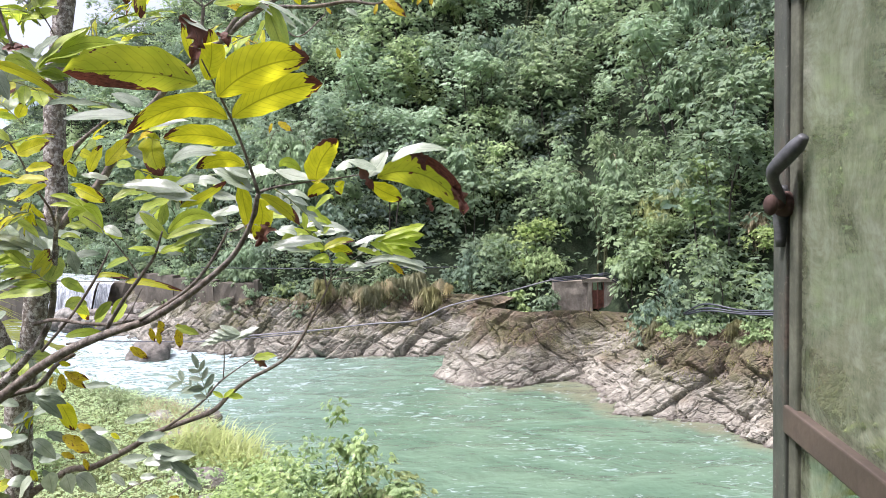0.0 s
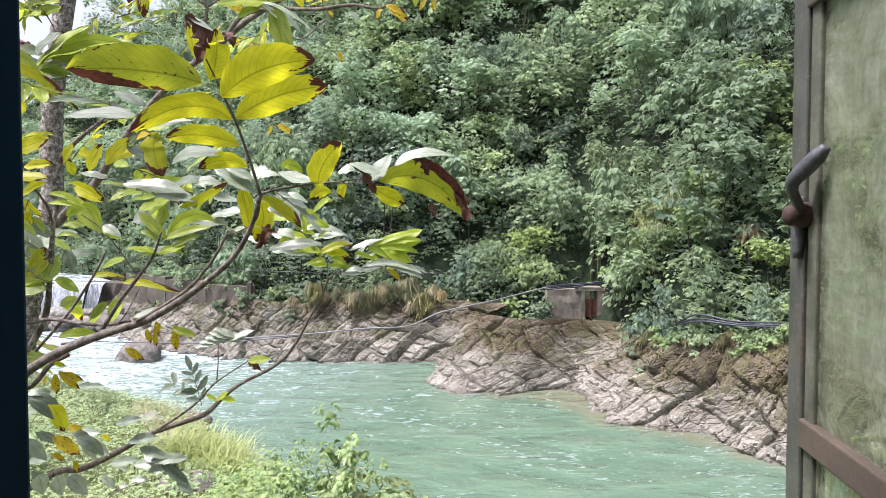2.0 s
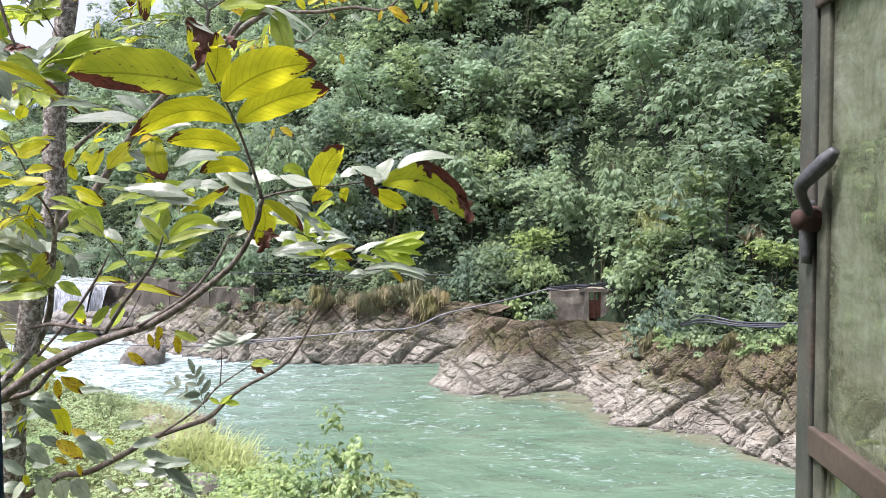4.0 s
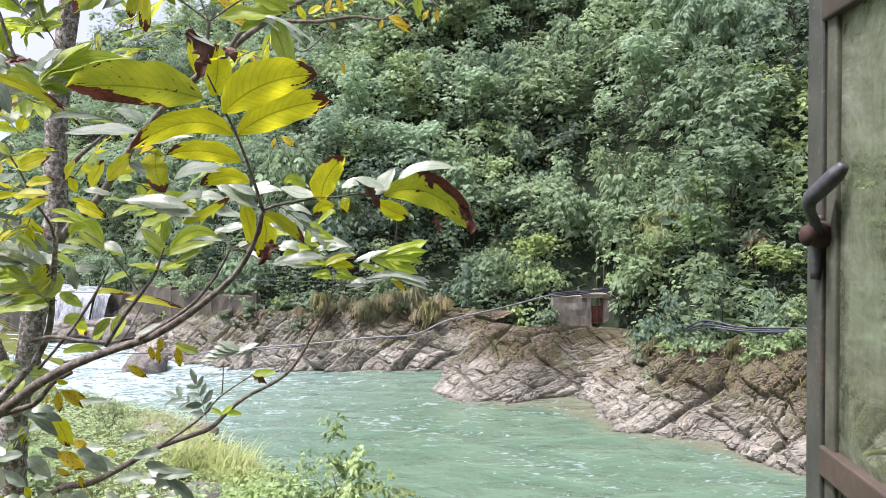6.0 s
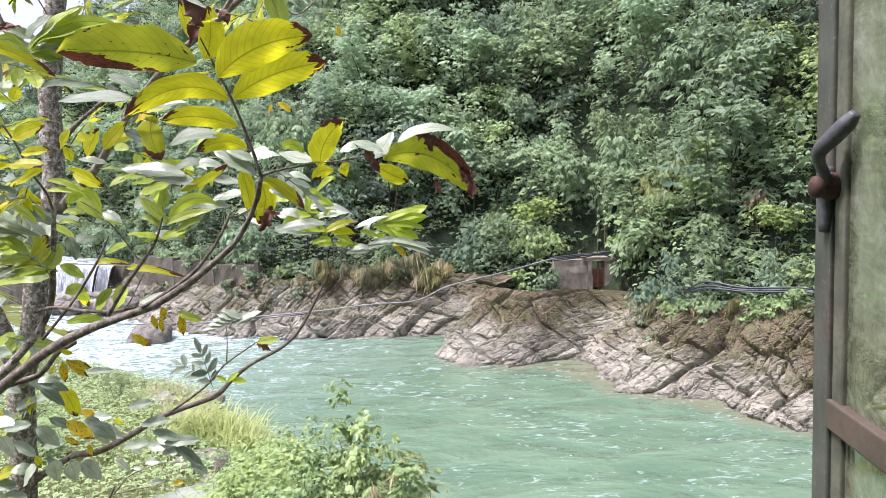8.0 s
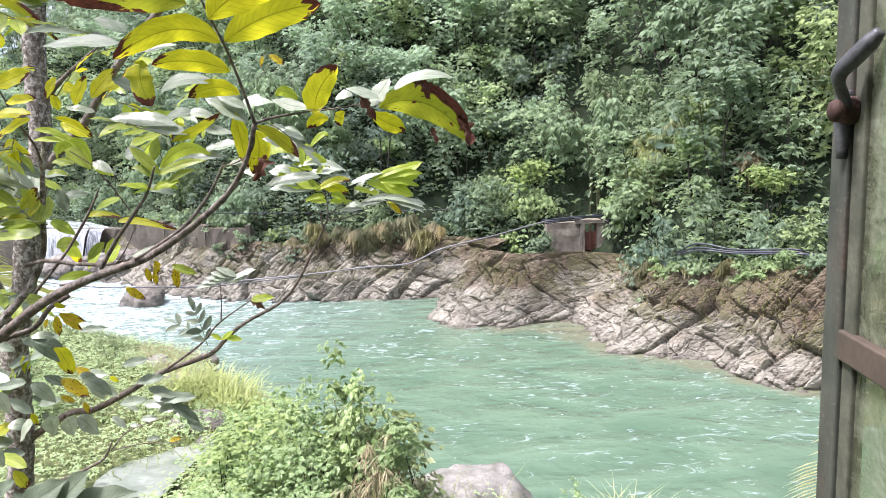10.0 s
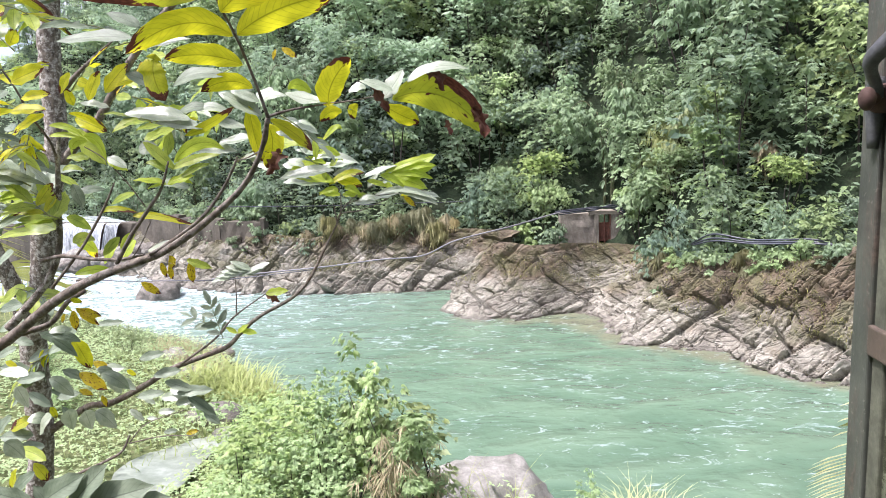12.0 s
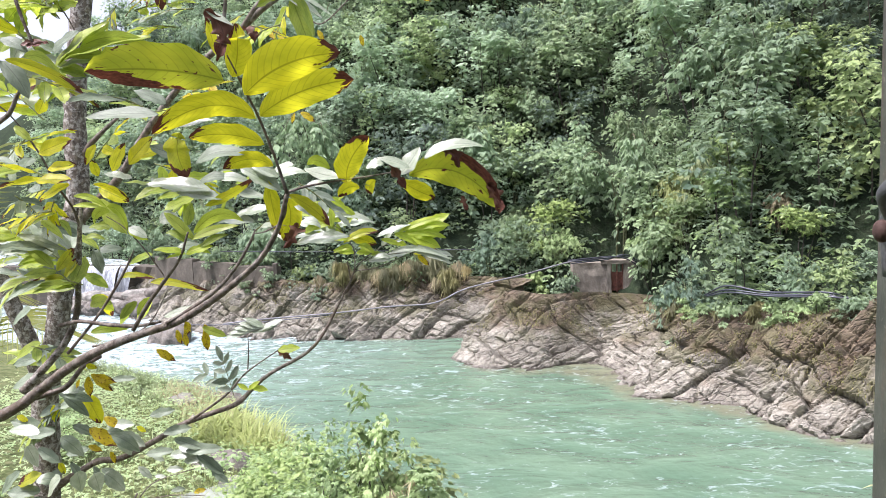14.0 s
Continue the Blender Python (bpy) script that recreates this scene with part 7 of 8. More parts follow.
leaf("L", tree_a, (-0.564, 3.450, 5.740), (-0.662, 3.450, 5.798), 0.057, 40, 1)
leaf("W", tree_a, (-0.632, 3.450, 5.883), (-0.745, 3.450, 5.913), 0.057, 55, 1)
leaf("L", tree_a, (-0.562, 3.450, 5.868), (-0.632, 3.450, 5.911), 0.045, 50, 1)
leaf("D", tree_a, (-0.950, 3.400, 5.211), (-0.883, 3.400, 5.164), 0.039, 30, 1)
leaf("L", tree_a, (-0.950, 3.400, 5.211), (-0.835, 3.400, 5.220), 0.039, 40, 1)
leaf("L", tree_a, (-1.112, 3.400, 5.013), (-1.050, 3.400, 5.055), 0.045, 40, 1)
leaf("L", tree_a, (-1.112, 3.400, 5.013), (-1.166, 3.400, 5.046), 0.039, 40, 1)
leaf("L", tree_a, (-1.096, 3.400, 5.027), (-1.012, 3.400, 5.008), 0.028, 40, 1)
hero_leaf("G", tree_a, (-1.433, 2.500, 5.686), (-1.506, 2.520, 5.709), (-1.589, 2.550, 5.713), 0.0287, 0.0310, 35)
hero_leaf("G", tree_a, (-1.580, 2.700, 5.653), (-1.698, 2.720, 5.658), (-1.828, 2.750, 5.632), 0.0155, 0.0167, 35)
hero_leaf("S", tree_a, (-1.476, 2.400, 5.858), (-1.428, 2.420, 5.819), (-1.388, 2.450, 5.756), 0.0256, 0.0276, 50)
hero_leaf("S", tree_a, (-1.328, 2.500, 5.840), (-1.342, 2.520, 5.799), (-1.363, 2.550, 5.743), 0.0205, 0.0222, 50)
hero_leaf("L", tree_a, (-1.430, 2.600, 5.636), (-1.398, 2.620, 5.612), (-1.373, 2.650, 5.571), 0.0192, 0.0207, 35)
hero_leaf("Y", tree_a, (-1.429, 2.650, 5.638), (-1.414, 2.670, 5.599), (-1.406, 2.700, 5.543), 0.0152, 0.0164, 50)
hero_leaf("L", tree_a, (-1.176, 2.300, 5.582), (-1.159, 2.320, 5.620), (-1.148, 2.350, 5.646), 0.0151, 0.0163, 35)
hero_leaf("L", tree_a, (-1.138, 2.350, 5.580), (-1.121, 2.370, 5.620), (-1.109, 2.400, 5.647), 0.0193, 0.0208, 35)
hero_leaf("L", tree_a, (-1.446, 2.600, 5.498), (-1.380, 2.620, 5.509), (-1.321, 2.650, 5.497), 0.0149, 0.0161, 35)
hero_leaf("S", tree_a, (-1.391, 2.300, 5.349), (-1.351, 2.320, 5.336), (-1.317, 2.350, 5.304), 0.0113, 0.0122, 50)
hero_leaf("S", tree_a, (-1.421, 2.350, 5.323), (-1.390, 2.370, 5.289), (-1.366, 2.400, 5.235), 0.0116, 0.0125, 50)
hero_leaf("W", tree_a, (-1.396, 2.300, 5.355), (-1.366, 2.320, 5.359), (-1.342, 2.350, 5.348), 0.0094, 0.0102, 50)
hero_leaf("W", tree_a, (-1.184, 2.200, 5.236), (-1.148, 2.220, 5.207), (-1.118, 2.250, 5.157), 0.0144, 0.0156, 50)
hero_leaf("W", tree_a, (-1.182, 2.250, 5.215), (-1.176, 2.270, 5.179), (-1.175, 2.300, 5.127), 0.0148, 0.0159, 50)
hero_leaf("W", tree_a, (-1.196, 2.200, 5.248), (-1.176, 2.220, 5.238), (-1.161, 2.250, 5.215), 0.0090, 0.0097, 50)
hero_leaf("W", tree_a, (-1.478, 2.400, 5.160), (-1.450, 2.420, 5.125), (-1.429, 2.450, 5.069), 0.0158, 0.0170, 50)
hero_leaf("W", tree_a, (-1.312, 2.200, 5.115), (-1.318, 2.220, 5.077), (-1.332, 2.250, 5.025), 0.0162, 0.0175, 50)
hero_leaf("W", tree_a, (-1.255, 2.200, 5.108), (-1.258, 2.220, 5.073), (-1.268, 2.250, 5.022), 0.0162, 0.0175, 50)
hero_leaf("W", tree_a, (-1.218, 2.200, 5.106), (-1.197, 2.220, 5.073), (-1.183, 2.250, 5.021), 0.0162, 0.0175, 50)
hero_leaf("W", tree_a, (-1.371, 2.200, 5.097), (-1.408, 2.220, 5.062), (-1.453, 2.250, 5.010), 0.0180, 0.0195, 50)
hero_leaf("W", tree_a, (-1.605, 2.400, 5.133), (-1.601, 2.420, 5.092), (-1.604, 2.450, 5.033), 0.0138, 0.0149, 50)
hero_leaf("W", tree_a, (-1.518, 2.300, 5.041), (-1.486, 2.320, 5.043), (-1.461, 2.350, 5.027), 0.0132, 0.0143, 50)
hero_leaf("W", tree_a, (-1.618, 2.500, 5.144), (-1.688, 2.520, 5.151), (-1.768, 2.550, 5.139), 0.0144, 0.0155, 50)
hero_leaf("L", tree_a, (-1.596, 2.600, 5.801), (-1.654, 2.620, 5.814), (-1.721, 2.650, 5.813), 0.0128, 0.0138, 35)
hero_leaf("S", tree_a, (-1.722, 2.600, 5.829), (-1.670, 2.620, 5.840), (-1.626, 2.650, 5.832), 0.0149, 0.0161, 50)
hero_leaf("G", tree_a, (-1.666, 2.700, 5.761), (-1.738, 2.720, 5.748), (-1.821, 2.750, 5.716), 0.0177, 0.0191, 35)
hero_leaf("G", tree_a, (-1.504, 2.700, 5.708), (-1.468, 2.720, 5.687), (-1.439, 2.750, 5.648), 0.0177, 0.0191, 35)
hero_leaf("S", tree_a, (-1.734, 2.700, 5.583), (-1.786, 2.720, 5.555), (-1.848, 2.750, 5.509), 0.0177, 0.0191, 50)
hero_leaf("G", tree_a, (-1.706, 2.700, 5.444), (-1.772, 2.720, 5.416), (-1.848, 2.750, 5.368), 0.0177, 0.0191, 35)
hero_leaf("S", tree_a, (-1.406, 2.600, 5.803), (-1.355, 2.620, 5.816), (-1.311, 2.650, 5.811), 0.0128, 0.0138, 50)
hero_leaf("W", tree_a, (-0.957, 2.300, 5.842), (-0.916, 2.320, 5.838), (-0.879, 2.350, 5.818), 0.0113, 0.0122, 50)
hero_leaf("W", tree_a, (-1.608, 2.300, 4.966), (-1.591, 2.320, 4.933), (-1.581, 2.350, 4.881), 0.0189, 0.0204, 50)
hero_leaf("G", tree_a, (-1.537, 2.400, 4.845), (-1.598, 2.420, 4.870), (-1.669, 2.450, 4.874), 0.0177, 0.0191, 35)
hero_leaf("S", tree_a, (-1.671, 2.600, 5.327), (-1.733, 2.620, 5.311), (-1.805, 2.650, 5.278), 0.0192, 0.0207, 50)
hero_leaf("G", tree_a, (-1.136, 2.500, 5.800), (-1.191, 2.520, 5.787), (-1.253, 2.550, 5.759), 0.0123, 0.0133, 35)
spray("SW", tree_a, (-1.186, 3.400, 4.987), (-1.233, 3.400, 5.166), 4, 0.067, 0.3, 40)
spray("S", tree_a, (-1.210, 3.400, 5.033), (-1.331, 3.400, 5.107), 3, 0.056, 0.26, 40)
leaf("B", tree_b, (-1.041, 1.800, 5.537), (-1.052, 1.800, 5.512), 0.021, 15, 1)
leaf("B", tree_b, (-1.018, 1.800, 5.544), (-1.017, 1.800, 5.490), 0.021, 15, 1)
leaf("B", tree_b, (-1.009, 1.800, 5.551), (-0.955, 1.800, 5.502), 0.021, 15, 1)
leaf("B", tree_b, (-1.002, 1.800, 5.546), (-0.945, 1.800, 5.525), 0.021, 15, 1)
leaf("B", tree_b, (-0.750, 1.800, 5.652), (-0.747, 1.800, 5.615), 0.021, 15, 1)
leaf("B", tree_b, (-0.771, 1.800, 5.661), (-0.761, 1.800, 5.623), 0.021, 15, 1)
leaf("B", tree_b, (-0.697, 1.800, 5.657), (-0.693, 1.800, 5.604), 0.021, 15, 1)
leaf("B", tree_b, (-0.829, 1.800, 5.611), (-0.781, 1.800, 5.578), 0.021, 15, 1)
leaf("Y", tree_b, (-1.021, 1.800, 5.575), (-0.992, 1.800, 5.566), 0.021, 15, 1)
leaf("G", tree_b, (-0.704, 1.800, 5.665), (-0.640, 1.800, 5.640), 0.021, 15, 1)
leaf("Y", tree_a, (-1.830, 3.200, 5.080), (-1.768, 3.200, 4.936), 0.068, 40, 1)
leaf("S", tree_a, (-1.859, 3.200, 5.067), (-1.988, 3.200, 5.115), 0.068, 40, 1)
leaf("S", tree_a, (-1.888, 3.200, 5.054), (-1.798, 3.200, 5.022), 0.068, 40, 1)
leaf("S", tree_a, (-1.946, 3.200, 5.029), (-2.063, 3.200, 4.978), 0.068, 40, 1)
leaf("S", tree_a, (-2.023, 3.200, 5.061), (-2.127, 3.200, 5.094), 0.068, 40, 1)
leaf("B", tree_a, (-1.751, 3.200, 4.963), (-1.663, 3.200, 4.902), 0.068, 40, 1)
leaf("B", tree_a, (-1.826, 3.200, 4.910), (-1.702, 3.200, 4.818), 0.068, 40, 1)
leaf("S", tree_a, (-1.803, 3.200, 4.881), (-1.906, 3.200, 4.928), 0.068, 40, 1)
leaf("W", tree_a, (-1.743, 3.200, 4.920), (-1.606, 3.200, 4.922), 0.068, 40, 1)
leaf("W", tree_a, (-1.665, 3.200, 4.888), (-1.565, 3.200, 4.812), 0.068, 40, 1)
leaf("B", tree_a, (-1.733, 3.200, 4.791), (-1.713, 3.200, 4.733), 0.068, 40, 1)
leaf("Y", tree_a, (-1.594, 3.200, 4.913), (-1.556, 3.200, 4.883), 0.068, 40, 1)
leaf("S", tree_a, (-1.932, 3.200, 4.743), (-1.887, 3.200, 4.668), 0.068, 40, 1)
leaf("S", tree_a, (-1.824, 3.200, 4.723), (-1.791, 3.200, 4.664), 0.068, 40, 1)
leaf("S", tree_a, (-1.966, 3.200, 4.701), (-2.052, 3.200, 4.676), 0.068, 40, 1)
leaf("O", tree_a, (-2.078, 3.200, 4.692), (-2.197, 3.200, 4.640), 0.068, 40, 1)
leaf("Y", tree_a, (-1.987, 3.200, 4.746), (-1.968, 3.200, 4.687), 0.068, 40, 1)
leaf("S", tree_a, (-1.785, 3.200, 4.707), (-1.695, 3.200, 4.659), 0.068, 40, 1)
leaf("S", tree_a, (-2.044, 3.200, 4.921), (-2.203, 3.200, 4.957), 0.068, 40, 1)
leaf("S", tree_a, (-1.990, 3.200, 4.918), (-2.138, 3.200, 4.840), 0.068, 40, 1)
leaf("S", tree_a, (-2.115, 3.200, 4.810), (-2.179, 3.200, 4.755), 0.068, 40, 1)
leaf("W", tree_a, (-1.541, 3.200, 4.782), (-1.478, 3.200, 4.736), 0.068, 40, 1)
leaf("W", tree_a, (-1.605, 3.200, 4.713), (-1.543, 3.200, 4.652), 0.068, 40, 1)
leaf("W", tree_a, (-1.448, 3.200, 4.763), (-1.323, 3.200, 4.771), 0.068, 40, 1)
leaf("W", tree_a, (-1.402, 3.200, 4.804), (-1.267, 3.200, 4.783), 0.068, 40, 1)
leaf("W", tree_a, (-1.382, 3.200, 4.731), (-1.270, 3.200, 4.754), 0.068, 40, 1)
leaf("W", tree_a, (-1.314, 3.200, 4.728), (-1.206, 3.200, 4.708), 0.068, 40, 1)
leaf("S", tree_a, (-1.250, 3.200, 4.681), (-1.174, 3.200, 4.619), 0.068, 40, 1)
leaf("W", tree_a, (-1.470, 3.200, 4.692), (-1.387, 3.200, 4.694), 0.068, 40, 1)
leaf("W", tree_a, (-1.528, 3.200, 4.666), (-1.474, 3.200, 4.657), 0.068, 40, 1)
leaf("S", tree_a, (-1.454, 3.200, 4.589), (-1.384, 3.200, 4.594), 0.068, 40, 1)
leaf("B", tree_a, (-1.345, 3.200, 4.575), (-1.282, 3.200, 4.589), 0.068, 40, 1)
leaf("S", tree_a, (-2.091, 3.200, 4.605), (-2.259, 3.200, 4.599), 0.068, 40, 1)
leaf("S", tree_a, (-2.044, 3.200, 4.544), (-2.215, 3.200, 4.523), 0.068, 40, 1)
leaf("O", tree_a, (-2.112, 3.200, 4.458), (-2.056, 3.200, 4.366), 0.068, 40, 1)
leaf("O", tree_a, (-2.200, 3.200, 4.433), (-2.246, 3.200, 4.315), 0.068, 40, 1)
leaf("Y", tree_a, (-2.171, 3.200, 4.984), (-2.121, 3.200, 4.953), 0.068, 40, 1)
leaf("Y", tree_a, (-1.987, 3.200, 5.031), (-1.985, 3.200, 4.946), 0.068, 40, 1)
leaf("B", tree_a, (-1.838, 3.200, 4.825), (-1.774, 3.200, 4.793), 0.068, 40, 1)
leaf("S", tree_a, (-1.897, 3.200, 4.799), (-1.975, 3.200, 4.832), 0.068, 40, 1)
leaf("S", tree_b, (-1.138, 1.700, 5.042), (-0.992, 1.700, 5.130), 0.084, 30, 1)
leaf("S", tree_b, (-1.050, 1.700, 5.030), (-0.929, 1.700, 5.155), 0.078, 30, 1)
leaf("S", tree_b, (-1.019, 1.700, 5.036), (-0.819, 1.700, 5.090), 0.078, 30, 1)
leaf("S", tree_b, (-1.136, 1.700, 5.058), (-1.249, 1.700, 5.095), 0.070, 30, 1)
leaf("S", tree_b, (-1.080, 1.700, 5.031), (-1.129, 1.700, 5.105), 0.056, 30, 1)
leaf("S", tree_b, (-0.932, 1.700, 5.024), (-0.779, 1.700, 5.056), 0.098, 30, 1)
leaf("S", tree_b, (-1.005, 1.700, 5.035), (-0.880, 1.700, 5.077), 0.070, 30, 1)
spray("GLY", tree_b, (-1.158, 1.900, 6.441), (-1.250, 1.900, 6.528), 3, 0.094, 0.29, 35)
spray("GL", tree_b, (-1.047, 1.900, 6.509), (-1.187, 1.900, 6.543), 3, 0.094, 0.29, 40)
spray("GYS", tree_b, (-1.114, 1.900, 6.059), (-1.214, 1.900, 6.107), 3, 0.078, 0.29, 40)
spray("YG", tree_b, (-1.092, 1.900, 5.980), (-1.218, 1.900, 5.966), 4, 0.053, 0.29, 40)
spray("Y", tree_b, (-1.123, 1.900, 6.012), (-1.140, 1.900, 5.965), 4, 0.041, 0.29, 40)
spray("GS", tree_b, (-1.066, 1.900, 5.776), (-1.238, 1.900, 5.810), 4, 0.094, 0.29, 50)
spray("GO", tree_b, (-1.082, 1.900, 5.760), (-1.143, 1.900, 5.824), 3, 0.078, 0.29, 30)
spray("SG", tree_b, (-1.142, 1.900, 5.871), (-1.250, 1.900, 5.920), 4, 0.094, 0.29, 60)
spray("GS", tree_b, (-0.704, 1.900, 6.503), (-0.814, 1.900, 6.489), 4, 0.056, 0.29, 40)
spray("LY", tree_b, (-0.472, 1.900, 6.452), (-0.550, 1.900, 6.423), 3, 0.056, 0.29, 30)
spray("YL", tree_b, (-0.752, 1.900, 6.457), (-0.830, 1.900, 6.459), 4, 0.044, 0.29, 40)
spray("GS", tree_b, (-0.835, 1.900, 6.241), (-0.975, 1.900, 6.290), 3, 0.069, 0.29, 50)
spray("GW", tree_b, (-0.716, 1.900, 5.997), (-0.840, 1.900, 6.038), 4, 0.069, 0.29, 55)
spray("WG", tree_b, (-0.577, 1.900, 5.908), (-0.482, 1.900, 5.954), 4, 0.069, 0.29, 50)
spray("GS", tree_b, (-1.123, 1.900, 6.588), (-1.059, 1.900, 6.665), 4, 0.072, 0.29, 40)
spray("GO", tree_b, (-1.169, 1.900, 6.620), (-1.105, 1.900, 6.696), 4, 0.078, 0.29, 40)
spray("SG", tree_b, (-1.052, 1.900, 6.633), (-1.093, 1.900, 6.541), 3, 0.062, 0.29, 40)
spray("G", tree_b, (-1.126, 1.900, 6.495), (-1.046, 1.900, 6.556), 3, 0.072, 0.29, 40)
spray("GO", tree_b, (-1.176, 1.900, 6.348), (-1.068, 1.900, 6.307), 3, 0.078, 0.29, 50)
spray("SG", tree_a, (-1.923, 3.200, 5.692), (-2.106, 3.200, 5.748), 4, 0.105, 0.29, 50)
spray("GS", tree_a, (-1.882, 3.200, 5.215), (-2.066, 3.200, 5.271), 4, 0.116, 0.29, 50)
spray("GS", tree_a, (-1.913, 3.200, 5.056), (-2.075, 3.200, 4.926), 4, 0.131, 0.29, 40)
spray("GB", tree_a, (-1.515, 3.200, 6.159), (-1.300, 3.200, 6.365), 4, 0.089, 0.29, 30)
spray("YB", tree_a, (-1.272, 3.200, 6.443), (-1.113, 3.200, 6.493), 4, 0.079, 0.29, 30)
spray("LY", tree_a, (-0.738, 3.200, 6.852), (-0.820, 3.200, 6.671), 4, 0.079, 0.29, 30)
spray("LY", tree_a, (-0.580, 3.200, 6.889), (-0.421, 3.200, 6.951), 4, 0.063, 0.29, 30)
spray("YB", tree_a, (-0.817, 3.200, 6.828), (-0.945, 3.200, 6.986), 4, 0.079, 0.29, 30)
spray("LG", tree_a, (-0.472, 3.200, 7.030), (-0.627, 3.200, 7.163), 4, 0.089, 0.29, 30)
spray("YLW", tree_b, (-1.251, 2.100, 6.253), (-1.353, 2.100, 6.341), 4, 0.076, 0.29, 40)
spray("GW", tree_b, (-1.305, 2.100, 6.202), (-1.393, 2.100, 6.117), 3, 0.086, 0.29, 30)
spray("WS", tree_b, (-1.295, 2.100, 5.908), (-1.400, 2.100, 5.875), 4, 0.093, 0.29, 55)
spray("LW", tree_b, (-1.211, 2.100, 5.803), (-1.313, 2.100, 5.874), 4, 0.076, 0.29, 50)
spray("YG", tree_b, (-1.117, 2.100, 6.113), (-1.045, 2.100, 6.198), 3, 0.062, 0.29, 25)
spray("WL", tree_b, (-0.975, 2.100, 6.248), (-0.837, 2.100, 6.263), 3, 0.069, 0.29, 55)
spray("YL", tree_b, (-0.927, 2.100, 6.109), (-0.790, 2.100, 6.038), 4, 0.069, 0.29, 45)
spray("WL", tree_b, (-0.737, 2.100, 6.071), (-0.843, 2.100, 5.987), 4, 0.062, 0.29, 55)
spray("LG", tree_b, (-0.616, 2.100, 6.069), (-0.704, 2.100, 6.019), 3, 0.069, 0.29, 50)
spray("WL", tree_b, (-0.496, 2.100, 6.033), (-0.394, 2.100, 5.945), 4, 0.059, 0.29, 50)
spray("LY", tree_b, (-1.146, 2.100, 6.337), (-1.249, 2.100, 6.356), 4, 0.069, 0.29, 45)
spray("GL", tree_b, (-1.067, 2.100, 6.713), (-0.965, 2.100, 6.660), 4, 0.069, 0.29, 30)
spray("LO", tree_b, (-0.793, 2.100, 6.657), (-0.915, 2.100, 6.591), 4, 0.062, 0.29, 35)
spray("LW", tree_b, (-1.292, 2.100, 6.666), (-1.171, 2.100, 6.715), 4, 0.076, 0.29, 40)
spray("GW", tree_b, (-1.331, 2.100, 6.530), (-1.230, 2.100, 6.425), 4, 0.083, 0.29, 40)
spray("SL", tree_b, (-1.175, 2.100, 6.544), (-1.242, 2.100, 6.631), 3, 0.086, 0.29, 40)
spray("LO", tree_b, (-0.624, 2.100, 6.534), (-0.711, 2.100, 6.484), 4, 0.052, 0.29, 30)
spray("WS", tree_b, (-1.361, 2.100, 6.030), (-1.260, 2.100, 5.925), 4, 0.076, 0.29, 55)
spray("YL", tree_b, (-1.357, 2.100, 6.169), (-1.253, 2.100, 6.201), 3, 0.076, 0.29, 30)
spray("GL", tree_b, (-0.950, 2.100, 6.557), (-0.829, 2.100, 6.572), 4, 0.052, 0.29, 35)
spray("YB", tree_b, (-0.607, 2.100, 6.499), (-0.488, 2.100, 6.446), 4, 0.048, 0.29, 25)
spray("L", tree_b, (-0.379, 2.100, 6.718), (-0.276, 2.100, 6.682), 4, 0.059, 0.29, 35)
spray("L", tree_b, (-0.242, 2.100, 6.699), (-0.139, 2.100, 6.645), 4, 0.052, 0.29, 35)
spray("GSW", tree_a, (-1.570, 2.500, 6.340), (-1.650, 2.500, 6.444), 3, 0.103, 0.29, 35)
spray("GSY", tree_a, (-1.495, 2.500, 6.051), (-1.600, 2.500, 6.012), 4, 0.078, 0.29, 40)
spray("SWG", tree_a, (-1.565, 2.500, 5.764), (-1.670, 2.500, 5.683), 4, 0.090, 0.29, 50)
spray("SWG", tree_a, (-1.614, 2.500, 5.475), (-1.512, 2.500, 5.432), 4, 0.082, 0.29, 50)
spray("GSW", tree_a, (-1.499, 2.500, 5.928), (-1.417, 2.500, 5.885), 3, 0.082, 0.29, 40)
spray("WL", tree_a, (-1.002, 2.500, 6.043), (-0.877, 2.500, 6.082), 4, 0.070, 0.29, 50)
spray("GL", tree_a, (-0.730, 2.500, 6.223), (-0.834, 2.500, 6.163), 3, 0.074, 0.29, 40)
spray("YG", tree_a, (-1.562, 2.500, 6.667), (-1.478, 2.500, 6.707), 4, 0.082, 0.29, 35)
spray("LY", tree_a, (-1.433, 2.500, 6.869), (-1.330, 2.500, 6.887), 4, 0.082, 0.29, 30)
spray("OS", tree_a, (-1.192, 2.500, 6.681), (-1.235, 2.500, 6.600), 3, 0.070, 0.29, 35)
leaf("W", tree_b, (-0.421, 1.600, 6.015), (-0.511, 1.600, 6.070), 0.034, 45, 1)
leaf("W", tree_b, (-0.424, 1.600, 6.046), (-0.485, 1.600, 6.074), 0.029, 40, 1)
leaf("W", tree_b, (-0.652, 1.800, 6.022), (-0.817, 1.800, 6.045), 0.035, 50, 1)
leaf("W", tree_b, (-0.626, 1.800, 5.999), (-0.740, 1.800, 6.019), 0.032, 55, 1)
leaf("W", tree_b, (-0.498, 1.800, 5.971), (-0.594, 1.800, 5.955), 0.030, 55, 1)
leaf("W", tree_b, (-0.545, 1.800, 5.938), (-0.646, 1.800, 5.943), 0.030, 55, 1)
leaf("W", tree_b, (-0.317, 1.600, 5.952), (-0.392, 1.600, 5.978), 0.029, 45, 1)
leaf("W", tree_b, (-0.366, 2.200, 5.861), (-0.537, 2.200, 5.843), 0.032, 50, 1)
